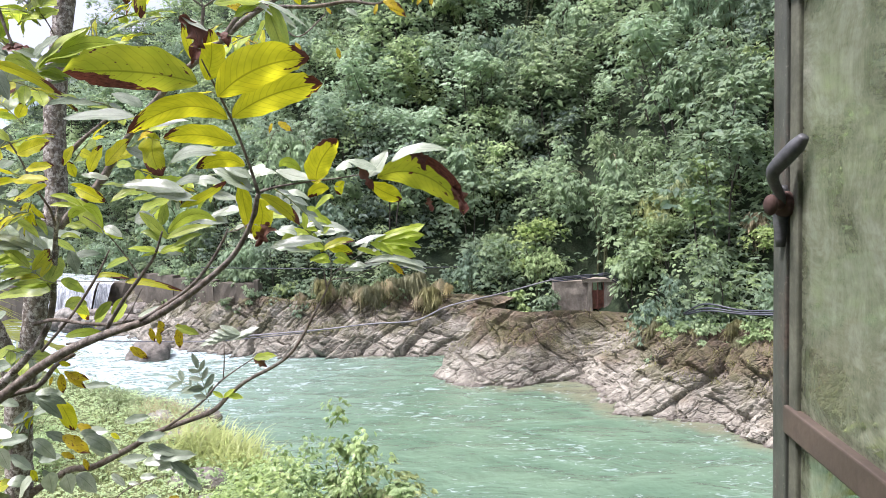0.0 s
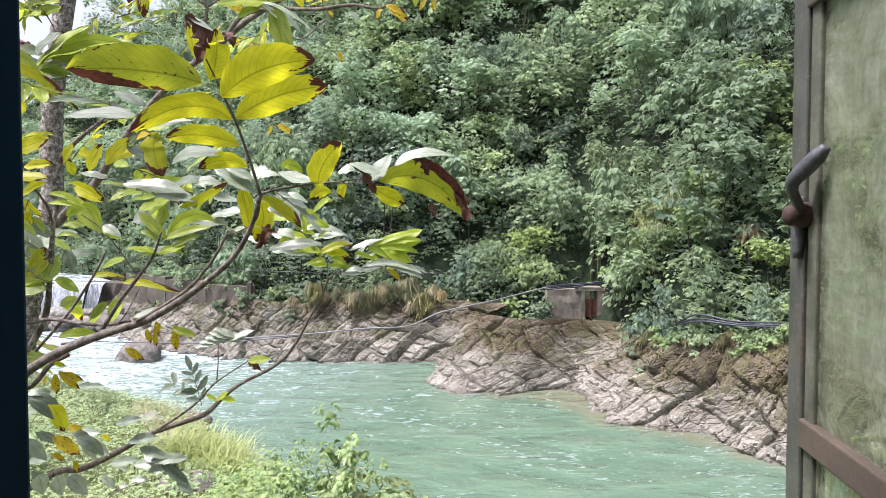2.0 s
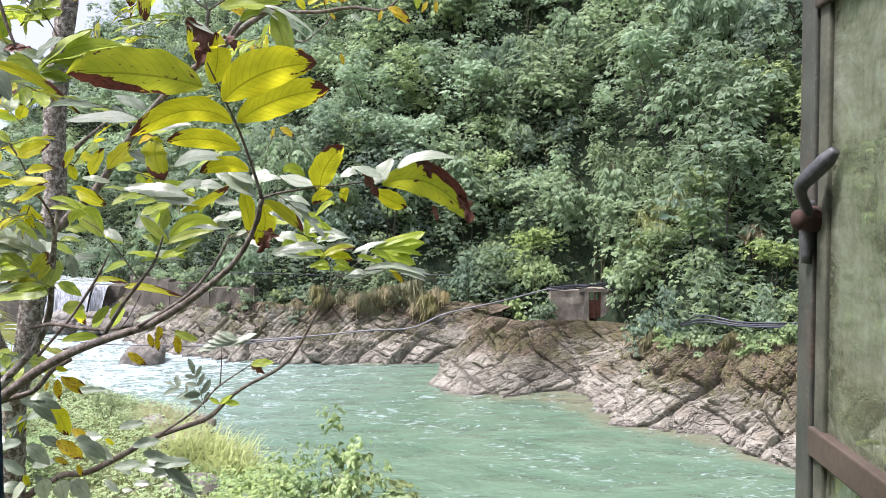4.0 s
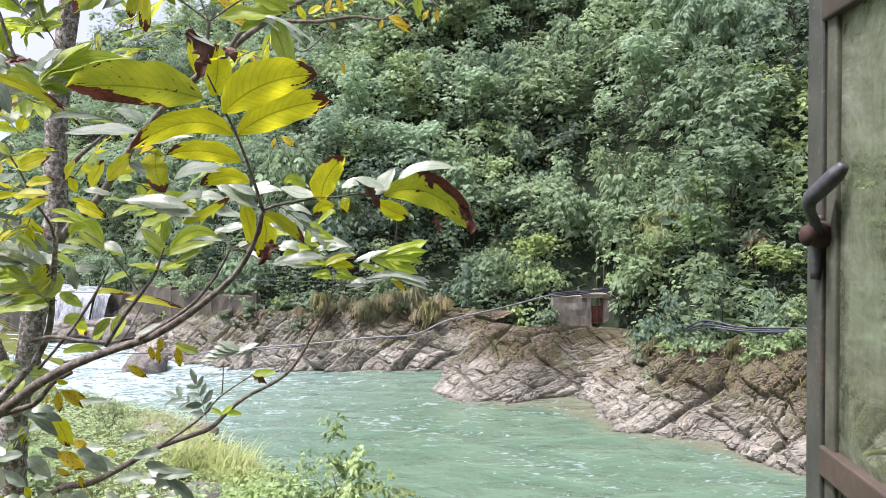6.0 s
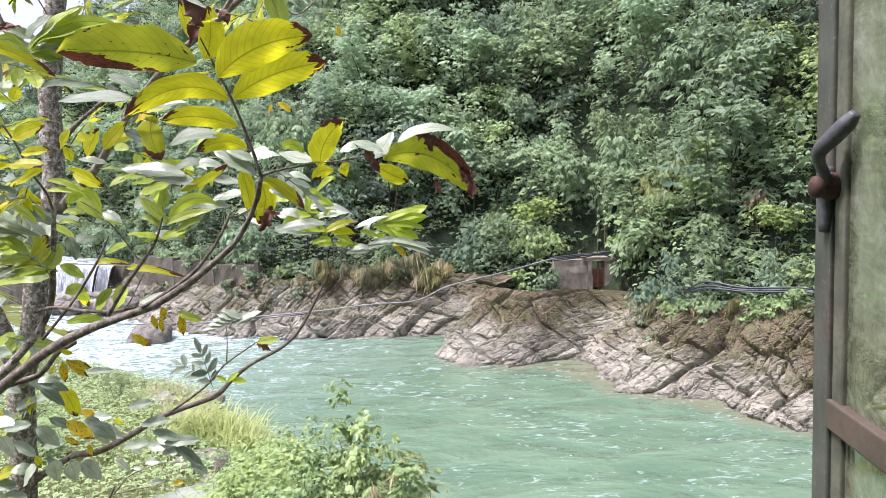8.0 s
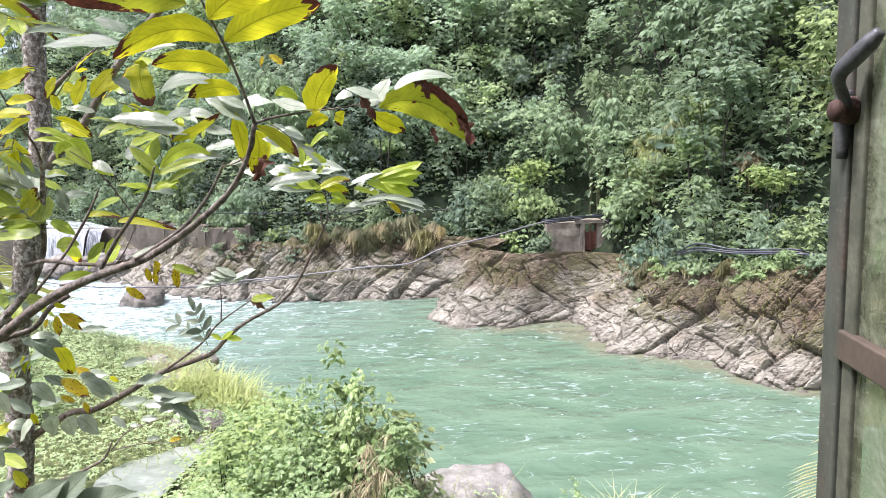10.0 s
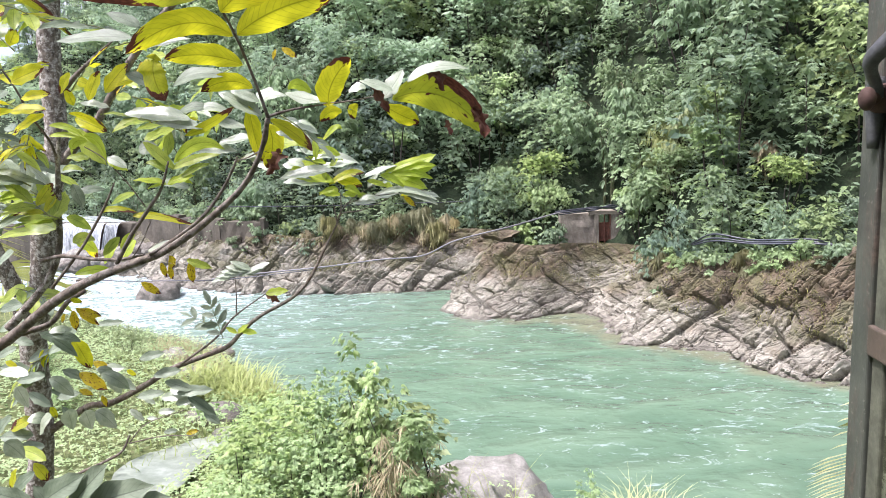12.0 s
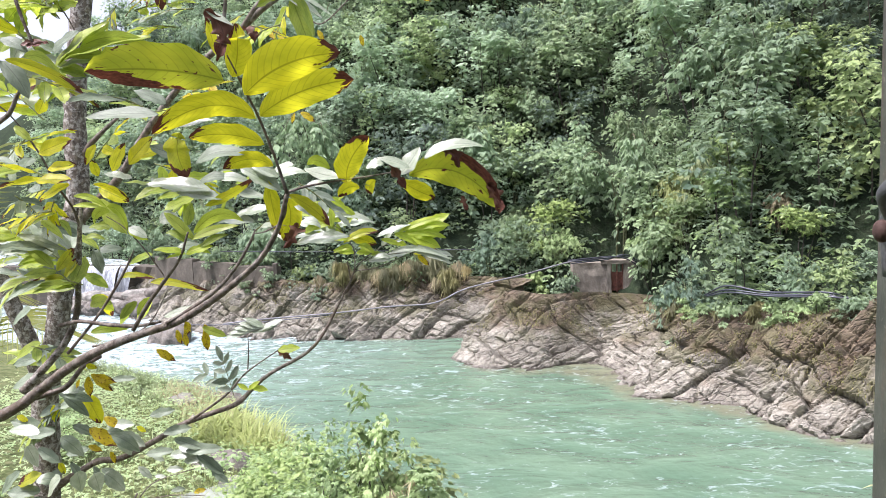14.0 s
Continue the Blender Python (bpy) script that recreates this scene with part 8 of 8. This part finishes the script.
leaf("S", tree_b, (-0.696, 1.750, 6.099), (-0.783, 1.750, 6.138), 0.032, 40, 1)
limb("limb", tree_a, [(-0.575, 3.470, 5.540), (-0.546, 3.420, 5.605), (-0.541, 3.420, 5.667), (-0.544, 3.420, 5.719)], [0.0050, 0.0036, 0.0022])
limb("limb", tree_a, [(-0.546, 3.430, 5.600), (-0.500, 3.420, 5.650), (-0.428, 3.420, 5.698), (-0.211, 3.420, 5.805)], [0.0036, 0.0028, 0.0016])
limb("limb", tree_a, [(-0.540, 3.430, 5.610), (-0.502, 3.420, 5.643), (-0.358, 3.420, 5.673), (-0.159, 3.420, 5.678)], [0.0032, 0.0024, 0.0014])
limb("limb", tree_a, [(-0.545, 3.420, 5.710), (-0.581, 3.400, 5.783), (-0.640, 3.330, 5.850), (-0.700, 3.260, 5.930)], [0.0030, 0.0022, 0.0014])
limb("limb", tree_a, [(-0.572, 3.450, 5.543), (-0.546, 3.450, 5.590), (-0.446, 3.450, 5.602), (-0.302, 3.450, 5.657)], [0.0057, 0.0045, 0.0037, 0.0023])
limb("limb", tree_a, [(-0.572, 3.450, 5.543), (-0.579, 3.450, 5.600), (-0.584, 3.450, 5.643)], [0.0057, 0.0045, 0.0028])
leaf("W", tree_a, (-1.046, 3.300, 5.331), (-1.176, 3.300, 5.303), 0.024, 50, 1)
leaf("W", tree_a, (-1.046, 3.300, 5.331), (-0.935, 3.300, 5.342), 0.024, 50, 1)
leaf("W", tree_a, (-1.029, 3.300, 5.335), (-1.151, 3.300, 5.328), 0.024, 50, 1)
leaf("W", tree_a, (-1.029, 3.300, 5.335), (-0.923, 3.300, 5.353), 0.024, 50, 1)
leaf("W", tree_a, (-1.012, 3.300, 5.340), (-1.127, 3.300, 5.352), 0.024, 50, 1)
leaf("W", tree_a, (-1.012, 3.300, 5.340), (-0.911, 3.300, 5.363), 0.024, 50, 1)
leaf("W", tree_a, (-0.995, 3.300, 5.345), (-1.102, 3.300, 5.376), 0.024, 50, 1)
leaf("W", tree_a, (-0.995, 3.300, 5.345), (-0.899, 3.300, 5.374), 0.024, 50, 1)
leaf("W", tree_a, (-0.978, 3.300, 5.350), (-1.078, 3.300, 5.399), 0.024, 50, 1)
leaf("W", tree_a, (-0.978, 3.300, 5.350), (-0.887, 3.300, 5.384), 0.024, 50, 1)
leaf("S", tree_a, (-1.481, 3.100, 4.997), (-1.360, 3.100, 5.019), 0.037, 35, 1)
leaf("S", tree_a, (-1.425, 3.100, 4.912), (-1.290, 3.100, 4.933), 0.040, 35, 1)
leaf("S", tree_a, (-1.375, 3.100, 4.882), (-1.247, 3.100, 4.834), 0.040, 35, 1)
leaf("S", tree_a, (-1.328, 3.100, 4.824), (-1.154, 3.100, 4.830), 0.044, 35, 1)
leaf("S", tree_a, (-1.277, 3.100, 4.808), (-1.154, 3.100, 4.704), 0.040, 35, 1)
leaf("S", tree_a, (-1.381, 3.100, 4.827), (-1.517, 3.100, 4.811), 0.037, 35, 1)
leaf("S", tree_a, (-1.830, 3.100, 5.069), (-1.737, 3.100, 5.173), 0.040, 35, 1)
leaf("S", tree_a, (-1.772, 3.100, 5.107), (-1.900, 3.100, 5.045), 0.044, 35, 1)
leaf("S", tree_a, (-1.928, 3.100, 4.937), (-2.064, 3.100, 4.916), 0.044, 35, 1)
leaf("S", tree_a, (-2.019, 3.100, 4.858), (-1.922, 3.100, 4.783), 0.044, 35, 1)
leaf("S", tree_a, (-1.780, 3.100, 4.846), (-1.890, 3.100, 4.824), 0.040, 35, 1)
leaf("S", tree_a, (-2.041, 3.100, 5.079), (-2.154, 3.100, 5.030), 0.050, 35, 1)
leaf("S", tree_a, (-2.115, 3.100, 4.751), (-2.212, 3.100, 4.642), 0.057, 35, 1)
leaf("S", tree_a, (-1.659, 3.100, 5.169), (-1.526, 3.100, 5.176), 0.027, 35, 1)
leaf("S", tree_a, (-1.958, 3.100, 5.291), (-2.094, 3.100, 5.258), 0.047, 35, 1)
leaf("S", tree_a, (-1.746, 3.100, 4.477), (-1.812, 3.100, 4.388), 0.067, 35, 1)
leaf("S", tree_a, (-2.048, 3.100, 4.462), (-2.173, 3.100, 4.352), 0.074, 35, 1)

# ---- window and wall of the house ----
def worn_paint():
    """Old grey-green paint with rust coming through in runs and specks."""
    n = Nodes("worn_grey_green_paint")
    v = n.world_coord()
    a = n.noise(v, 14, 6, 0.6)
    rust = n.noise(n.world_coord((34, 34, 7)), 1.0, 7, 0.68, 0.6)
    speck = n.noise(v, 160, 4, 0.6)
    col = n.ramp(a, (0.3, (0.036, 0.042, 0.033)), (0.7, (0.105, 0.114, 0.09)))
    col = n.mix(n.ramp(rust, (0.52, 0.0), (0.66, 0.75)), col, n.ramp(speck, (0.35, (0.045, 0.033, 0.024)), (0.65, (0.14, 0.1, 0.075))))
    col = n.mix(n.ramp(speck, (0.62, 0.0), (0.7, 0.5)), col, (0.24, 0.23, 0.19))
    n.set(Base_Color=col, Roughness=0.55)
    n.bump(n.math("ADD", rust, n.math("MULTIPLY", speck, 0.5)), 0.5, 0.0015)
    return n.mat


PAINT = worn_paint()
BROWN = plain("rust_brown_paint", (0.052, 0.04, 0.029), (0.118, 0.09, 0.066), 0.6, 16, bump=0.4, depth=0.002)
PUTTY = plain("grimy_putty", (0.05, 0.055, 0.036), (0.15, 0.158, 0.108), 0.8, 30, bump=0.5, depth=0.002)
LEVER = plain("tarnished_steel", (0.06, 0.065, 0.066), (0.17, 0.178, 0.18), 0.55, 45, 0.45, 0.5, 0.001)
KNOB = plain("rusty_rivet", (0.04, 0.022, 0.016), (0.11, 0.06, 0.045), 0.8, 60, 0.1, 0.6, 0.001)
NAVY = plain("dark_navy_paint", (0.006, 0.03, 0.065), (0.012, 0.05, 0.1), 0.85, 9, bump=0.2, depth=0.002)
NAVY.node_tree.nodes["Principled BSDF"].inputs["Specular IOR Level"].default_value = 0.1
PLASTER = plain("house_plaster", (0.3, 0.29, 0.26), (0.45, 0.43, 0.4), 0.9, 2.0, bump=0.3)


def dirty_glass():
    n = Nodes("dirty_glass")
    v = n.world_coord()
    runs = n.noise(n.world_coord((30, 30, 3.5)), 1.0, 6, 0.62, 0.4)
    film = n.noise(v, 13, 12, 0.78, 0.8)
    wipe = n.noise(n.world_coord((26, 26, 90), (radians(12), 0, 0)), 1.0, 6, 0.65, 0.5)
    dust = n.noise(v, 120, 4, 0.6)
    f = n.math("ADD", n.math("ADD", n.math("MULTIPLY", runs, 0.22), n.math("MULTIPLY", wipe, 0.18)), n.math("MULTIPLY", film, 0.6))
    col = n.ramp(f, (0.36, (0.27, 0.285, 0.16)), (0.5, (0.52, 0.55, 0.385)), (0.64, (0.74, 0.765, 0.64)))
    col = n.mix(n.ramp(dust, (0.4, 0.25), (0.62, 0.0)), col, (0.12, 0.13, 0.08))
    n.set(Base_Color=col, Roughness=0.3, IOR=1.45)
    n.bump(film, 0.12, 0.002)
    tr = n.add("BsdfTranslucent", Color=col)
    clear = n.add("BsdfTransparent", Color=(0.86, 0.92, 0.84))
    one = n.add("MixShader", Fac=0.6)
    n.t.links.new(n.b.outputs[0], one.inputs[1])
    n.t.links.new(tr.outputs[0], one.inputs[2])
    two = n.add("MixShader", Fac=n.ramp(f, (0.38, 0.2), (0.62, 0.74)))
    n.t.links.new(clear.outputs[0], two.inputs[1])
    n.t.links.new(one.outputs[0], two.inputs[2])
    n.t.links.new(two.outputs[0], n.out.inputs[0])
    return n.mat


GLASS = dirty_glass()
WINDOW = new("window_1")
tagged(WINDOW, "dark navy painted window with one grimy sash swung open", "window", kind="structure")


def slab(bm, l0, l1, t0, t1, z0, z1, bevel=0.002):
    """A bar of a sash: l along the sash from its free edge, t outwards from its outer face."""
    return box(bm, (l0, t0, z0), (l1, t1, z1), bevel)


def make_sash(place):
    """A steel casement sash of three panes. Local x runs from the free edge to the hinge, local y towards the room side."""
    root = new("window_sash")
    root.parent = WINDOW
    tagged(root, "open steel casement sash with grimy glass and peeling grey paint")
    wide, z0, z1 = 0.452, 5.36, 6.575
    bars = [(5.742, 5.77), (6.16, 6.188)]
    bm = bmesh.new()
    slab(bm, 0, 0.032, -0.006, 0.0098, z0, z1)
    part("stile", bm, PAINT, root)
    bm = bmesh.new()
    slab(bm, 0.0345, 0.054, -0.006, 0.0075, z0 + 0.03, z1 - 0.03)
    part("glazing_bead", bm, PUTTY, root, "grimy putty bead")
    bm = bmesh.new()
    slab(bm, wide - 0.035, wide, -0.012, 0.014, z0, z1)
    part("stile", bm, PAINT, root)
    for k, (a, b) in enumerate([(z0, z0 + 0.032)] + bars + [(z1 - 0.032, z1)]):
        bm = bmesh.new()
        slab(bm, 0.0325, wide - 0.0355, -0.01, 0.012, a, b)
        part("rail", bm, BROWN, root, "rust-brown glazing bar")
    edges = [z0 + 0.03] + [z for ab in bars for z in ab] + [z1 - 0.03]
    for a, b in zip(edges[::2], edges[1::2]):
        bm = bmesh.new()
        slab(bm, 0.03, wide - 0.03, -0.001, 0.003, a - 0.004, b + 0.004, 0.0)
        part("pane", bm, GLASS, root, "grimy greenish glass pane")
    root.matrix_world = place
    bpy.context.view_layer.update()
    return root


hx = Vector((-0.101, -0.995, 0)).normalized()
ny = Vector((-hx.y, hx.x, 0)) * -1
sash = make_sash(Matrix.Translation((0.367, 0.66, 0)) @ Matrix(((hx.x, ny.x, 0), (hx.y, ny.y, 0), (0, 0, 1))).to_4x4())


def make_handle():
    root = new("window_handle")
    root.parent = WINDOW
    tagged(root, "dark steel window handle turned upwards on the open sash")
    v, f = tube_data(smooth_line([(0.3489, 0.585, 6.0279), (0.3455, 0.592, 6.02), (0.339, 0.604, 6.008), (0.3345, 0.613, 5.9985), (0.337, 0.618, 5.989), (0.344, 0.622, 5.978), (0.348, 0.625, 5.968)], 6),
                     [0.0045, 0.0075, 0.0076, 0.0066, 0.005, 0.0048, 0.0055], 14)
    mesh_object("lever", v, f, LEVER, True, root)
    v, f = tube_data(smooth_line([(0.3525, 0.634, 5.985), (0.3525, 0.6345, 5.965), (0.3525, 0.635, 5.925)], 5), [0.006, 0.0088, 0.0076, 0.005], 12)
    mesh_object("back_plate", v, f, LEVER, True, root)
    v, f = tube_data([Vector((0.3475, 0.622, 5.967)), Vector((0.35, 0.6245, 5.967)), Vector((0.354, 0.6285, 5.967))], [0.0105, 0.0125, 0.0125], 20)
    tagged(mesh_object("rosette", v, f, KNOB, True, root), "rusty round rosette")
    bm = bmesh.new()
    bmesh.ops.create_uvsphere(bm, u_segments=20, v_segments=12, radius=0.0085)
    bmesh.ops.scale(bm, vec=(0.75, 0.9, 1.15), verts=bm.verts)
    bmesh.ops.translate(bm, vec=(0.3325, 0.614, 5.9668), verts=bm.verts)
    part("pivot_knob", bm, KNOB, root, "rusty pivot knob", True)
    v, f = tube_data([Vector((0.3325, 0.614, 5.9668)), Vector((0.342, 0.622, 5.967)), Vector((0.352, 0.63, 5.967))], [0.004, 0.0055, 0.006], 10)
    mesh_object("pivot_pin", v, f, KNOB, True, root)


make_handle()


def build_house():
    """The wall round the window and the plain room behind it."""
    def slabs(name, label, boxes, mat, cat="wall"):
        bm = bmesh.new()
        for lo, hi in boxes:
            box(bm, lo, hi)
        ob = part(name, bm, mat)
        tagged(ob, label, cat, kind="structure")

    slabs("wall_north", "plastered house wall round the window opening",
          [((-2.2, 0.05, 4.2), (-0.66, 0.2, 6.95)), ((0.325, 0.05, 4.2), (2.2, 0.2, 6.95)), ((-0.66, 0.05, 4.2), (0.325, 0.2, 5.33)), ((-0.66, 0.05, 6.6), (0.325, 0.2, 6.95))], PLASTER)
    slabs("wall_south", "plain plastered back wall of the room", [((-2.2, -3.2, 4.2), (2.2, -3.08, 6.95))], PLASTER)
    slabs("wall_west", "plain plastered side wall of the room", [((-2.32, -3.2, 4.2), (-2.2, 0.2, 6.95))], PLASTER)
    slabs("wall_east", "plain plastered side wall of the room", [((2.2, -3.2, 4.2), (2.32, 0.2, 6.95))], PLASTER)
    slabs("floor", "bare concrete floor of the room", [((-2.2, -3.2, 4.08), (2.2, 0.2, 4.2))], CONCRETE, "floor")
    slabs("ceiling", "plain ceiling of the room", [((-2.32, -3.2, 6.95), (2.32, 0.2, 7.03))], PLASTER, "ceiling")
    slabs("foundation", "concrete foundation wall under the house", [((-2.3, -3.1, 1.5), (2.3, 0.2, 4.08))], CONCRETE)
    frame_ob = WINDOW
    for nm, lo, hi in (("mullion", (-0.15, 0.085, 5.352), (-0.0955, 0.14, 6.578)), ("jamb", (-0.66, 0.06, 5.35), (-0.62, 0.12, 6.6)), ("jamb", (0.314, 0.06, 5.35), (0.325, 0.2, 6.6)),
                       ("sill", (-0.62, 0.05, 5.33), (0.312, 0.21, 5.352)), ("head", (-0.62, 0.06, 6.58), (0.312, 0.12, 6.6))):
        bm = bmesh.new()
        box(bm, lo, hi, 0.004)
        if nm == "mullion":
            bmesh.ops.rotate(bm, verts=bm.verts, cent=(-0.0955, 0.14, 5.95), matrix=Matrix.Rotation(radians(1.6), 3, "Y"))
        part(nm, bm, NAVY, frame_ob)
    bm = bmesh.new()
    box(bm, (-0.622, 0.1, 5.352), (-0.148, 0.104, 6.578))
    part("pane", bm, GLASS, frame_ob, "closed grimy window pane")


build_house()


# ---- palms beside the house ----
PALM = foliage("palm_leaflets", (0.17, 0.22, 0.05), (0.42, 0.44, 0.14), 0.45, 0.35)


def palm_frond(parent, base, tip, rise, length, seed, n=34):
    rnd = random.Random(seed)
    a, b = Vector(base), Vector(tip)
    mid = (a + b) / 2 + Vector((0, 0, rise))
    line = smooth_line([a, mid, b], 18)
    v, f = tube_data(line, [0.014, 0.009, 0.003], 6)
    rib = mesh_object("rachis", v, f, TWIG, True, parent)
    for k in range(2, len(line) - 1):
        d = (line[min(k + 1, len(line) - 1)] - line[k - 1]).normalized()
        side = d.cross(Vector((0, 0, 1))).normalized()
        up = side.cross(d)
        for s in (-1, 1):
            ln = length * (0.55 + 0.45 * math.sin(math.pi * k / len(line))) * rnd.uniform(0.85, 1.1)
            dd = (side * s + d * 0.75 + up * 0.1 + Vector((0, 0, -0.25))).normalized()
            w = up * 0.008 + d * 0.006
            p0, p1, p2 = line[k], line[k] + dd * ln * 0.55, line[k] + dd * ln + Vector((0, 0, -0.18 * ln))
            mesh_object("leaflet", [p0 - w * 0.5, p0 + w * 0.5, p1 + w, p1 - w, p2], [(0, 1, 2, 3), (3, 2, 4)], PALM, False, rib)


def palm(name, label, trunk, fronds, seed):
    root = new(name)
    tagged(root, label, "palm")
    tube("trunk", trunk, [0.09, 0.07], BARK, root, 10, 6, 0.06, seed)
    for k, (tip, rise, ln) in enumerate(fronds):
        palm_frond(root, trunk[-1], tip, rise, ln, seed + k)


palm("palm", "young palm with yellow-green fronds below the window", [(2.3, 2.6, 2.6), (2.25, 2.5, 3.4), (2.2, 2.4, 4.2)],
     [((2.9, 3.2, 5.3), 0.6, 0.4), ((3.2, 1.8, 5.0), 0.6, 0.4), ((3.0, 3.6, 5.1), 0.6, 0.4)], 1)
palm_frond(bpy.data.objects["palm"], (2.2, 2.4, 4.2), (1.4, 2.15, 4.97), 0.42, 0.28, 41)


def drooping_frond(parent, line, length):
    """A frond bent over at its end, with stiff leaflets pointing sideways off the hanging part."""
    pts = smooth_line(line, 14)
    v, f = tube_data(pts, [0.012, 0.006, 0.003], 6)
    rib = mesh_object("rachis", v, f, TWIG, True, parent)
    rnd = random.Random(4)
    for k in range(10, len(pts)):
        p = pts[k]
        thin = p.z > 5.145
        if p.z > 5.3 or (thin and k % 4):
            continue
        dd = Vector((-1, -0.12, rnd.uniform(-0.06, 0.0) - 0.25 * (k - 10) / len(pts)))
        ln = length * rnd.uniform(0.9, 1.08) * (0.5 if thin else 1.0)
        w = Vector((0, 0.0008, 0.0015))
        blade_at = [p - w * 0.5, p + w * 0.5, p + dd * ln * 0.6 + w, p + dd * ln * 0.6 - w, p + dd * ln + Vector((0, 0, -0.06 * ln))]
        mesh_object("leaflet", blade_at, [(0, 1, 2, 3), (3, 2, 4)], STRAW_PALM, False, rib)


STRAW_PALM = foliage("yellowing_palm", (0.42, 0.42, 0.2), (0.68, 0.66, 0.4), 0.5, 0.35)
drooping_frond(bpy.data.objects["palm"], [(2.2, 2.4, 4.2), (1.6, 2.0, 5.1), (1.1, 1.72, 5.36), (0.97, 1.64, 5.24), (0.945, 1.62, 5.13), (0.935, 1.6, 5.02)], 0.115)
palm("palm", "pale green palm behind the slender tree", [(-4.4, 5.2, 2.0), (-4.4, 5.2, 3.0), (-4.35, 5.15, 3.9)],
     [((-3.0, 5.0, 5.0), 0.6, 0.6), ((-3.3, 4.6, 5.4), 0.7, 0.6), ((-3.6, 5.9, 5.9), 0.6, 0.6), ((-5.4, 5.0, 5.2), 0.6, 0.6), ((-4.2, 4.4, 6.1), 0.5, 0.6), ((-3.4, 5.0, 6.4), 0.4, 0.5)], 20)
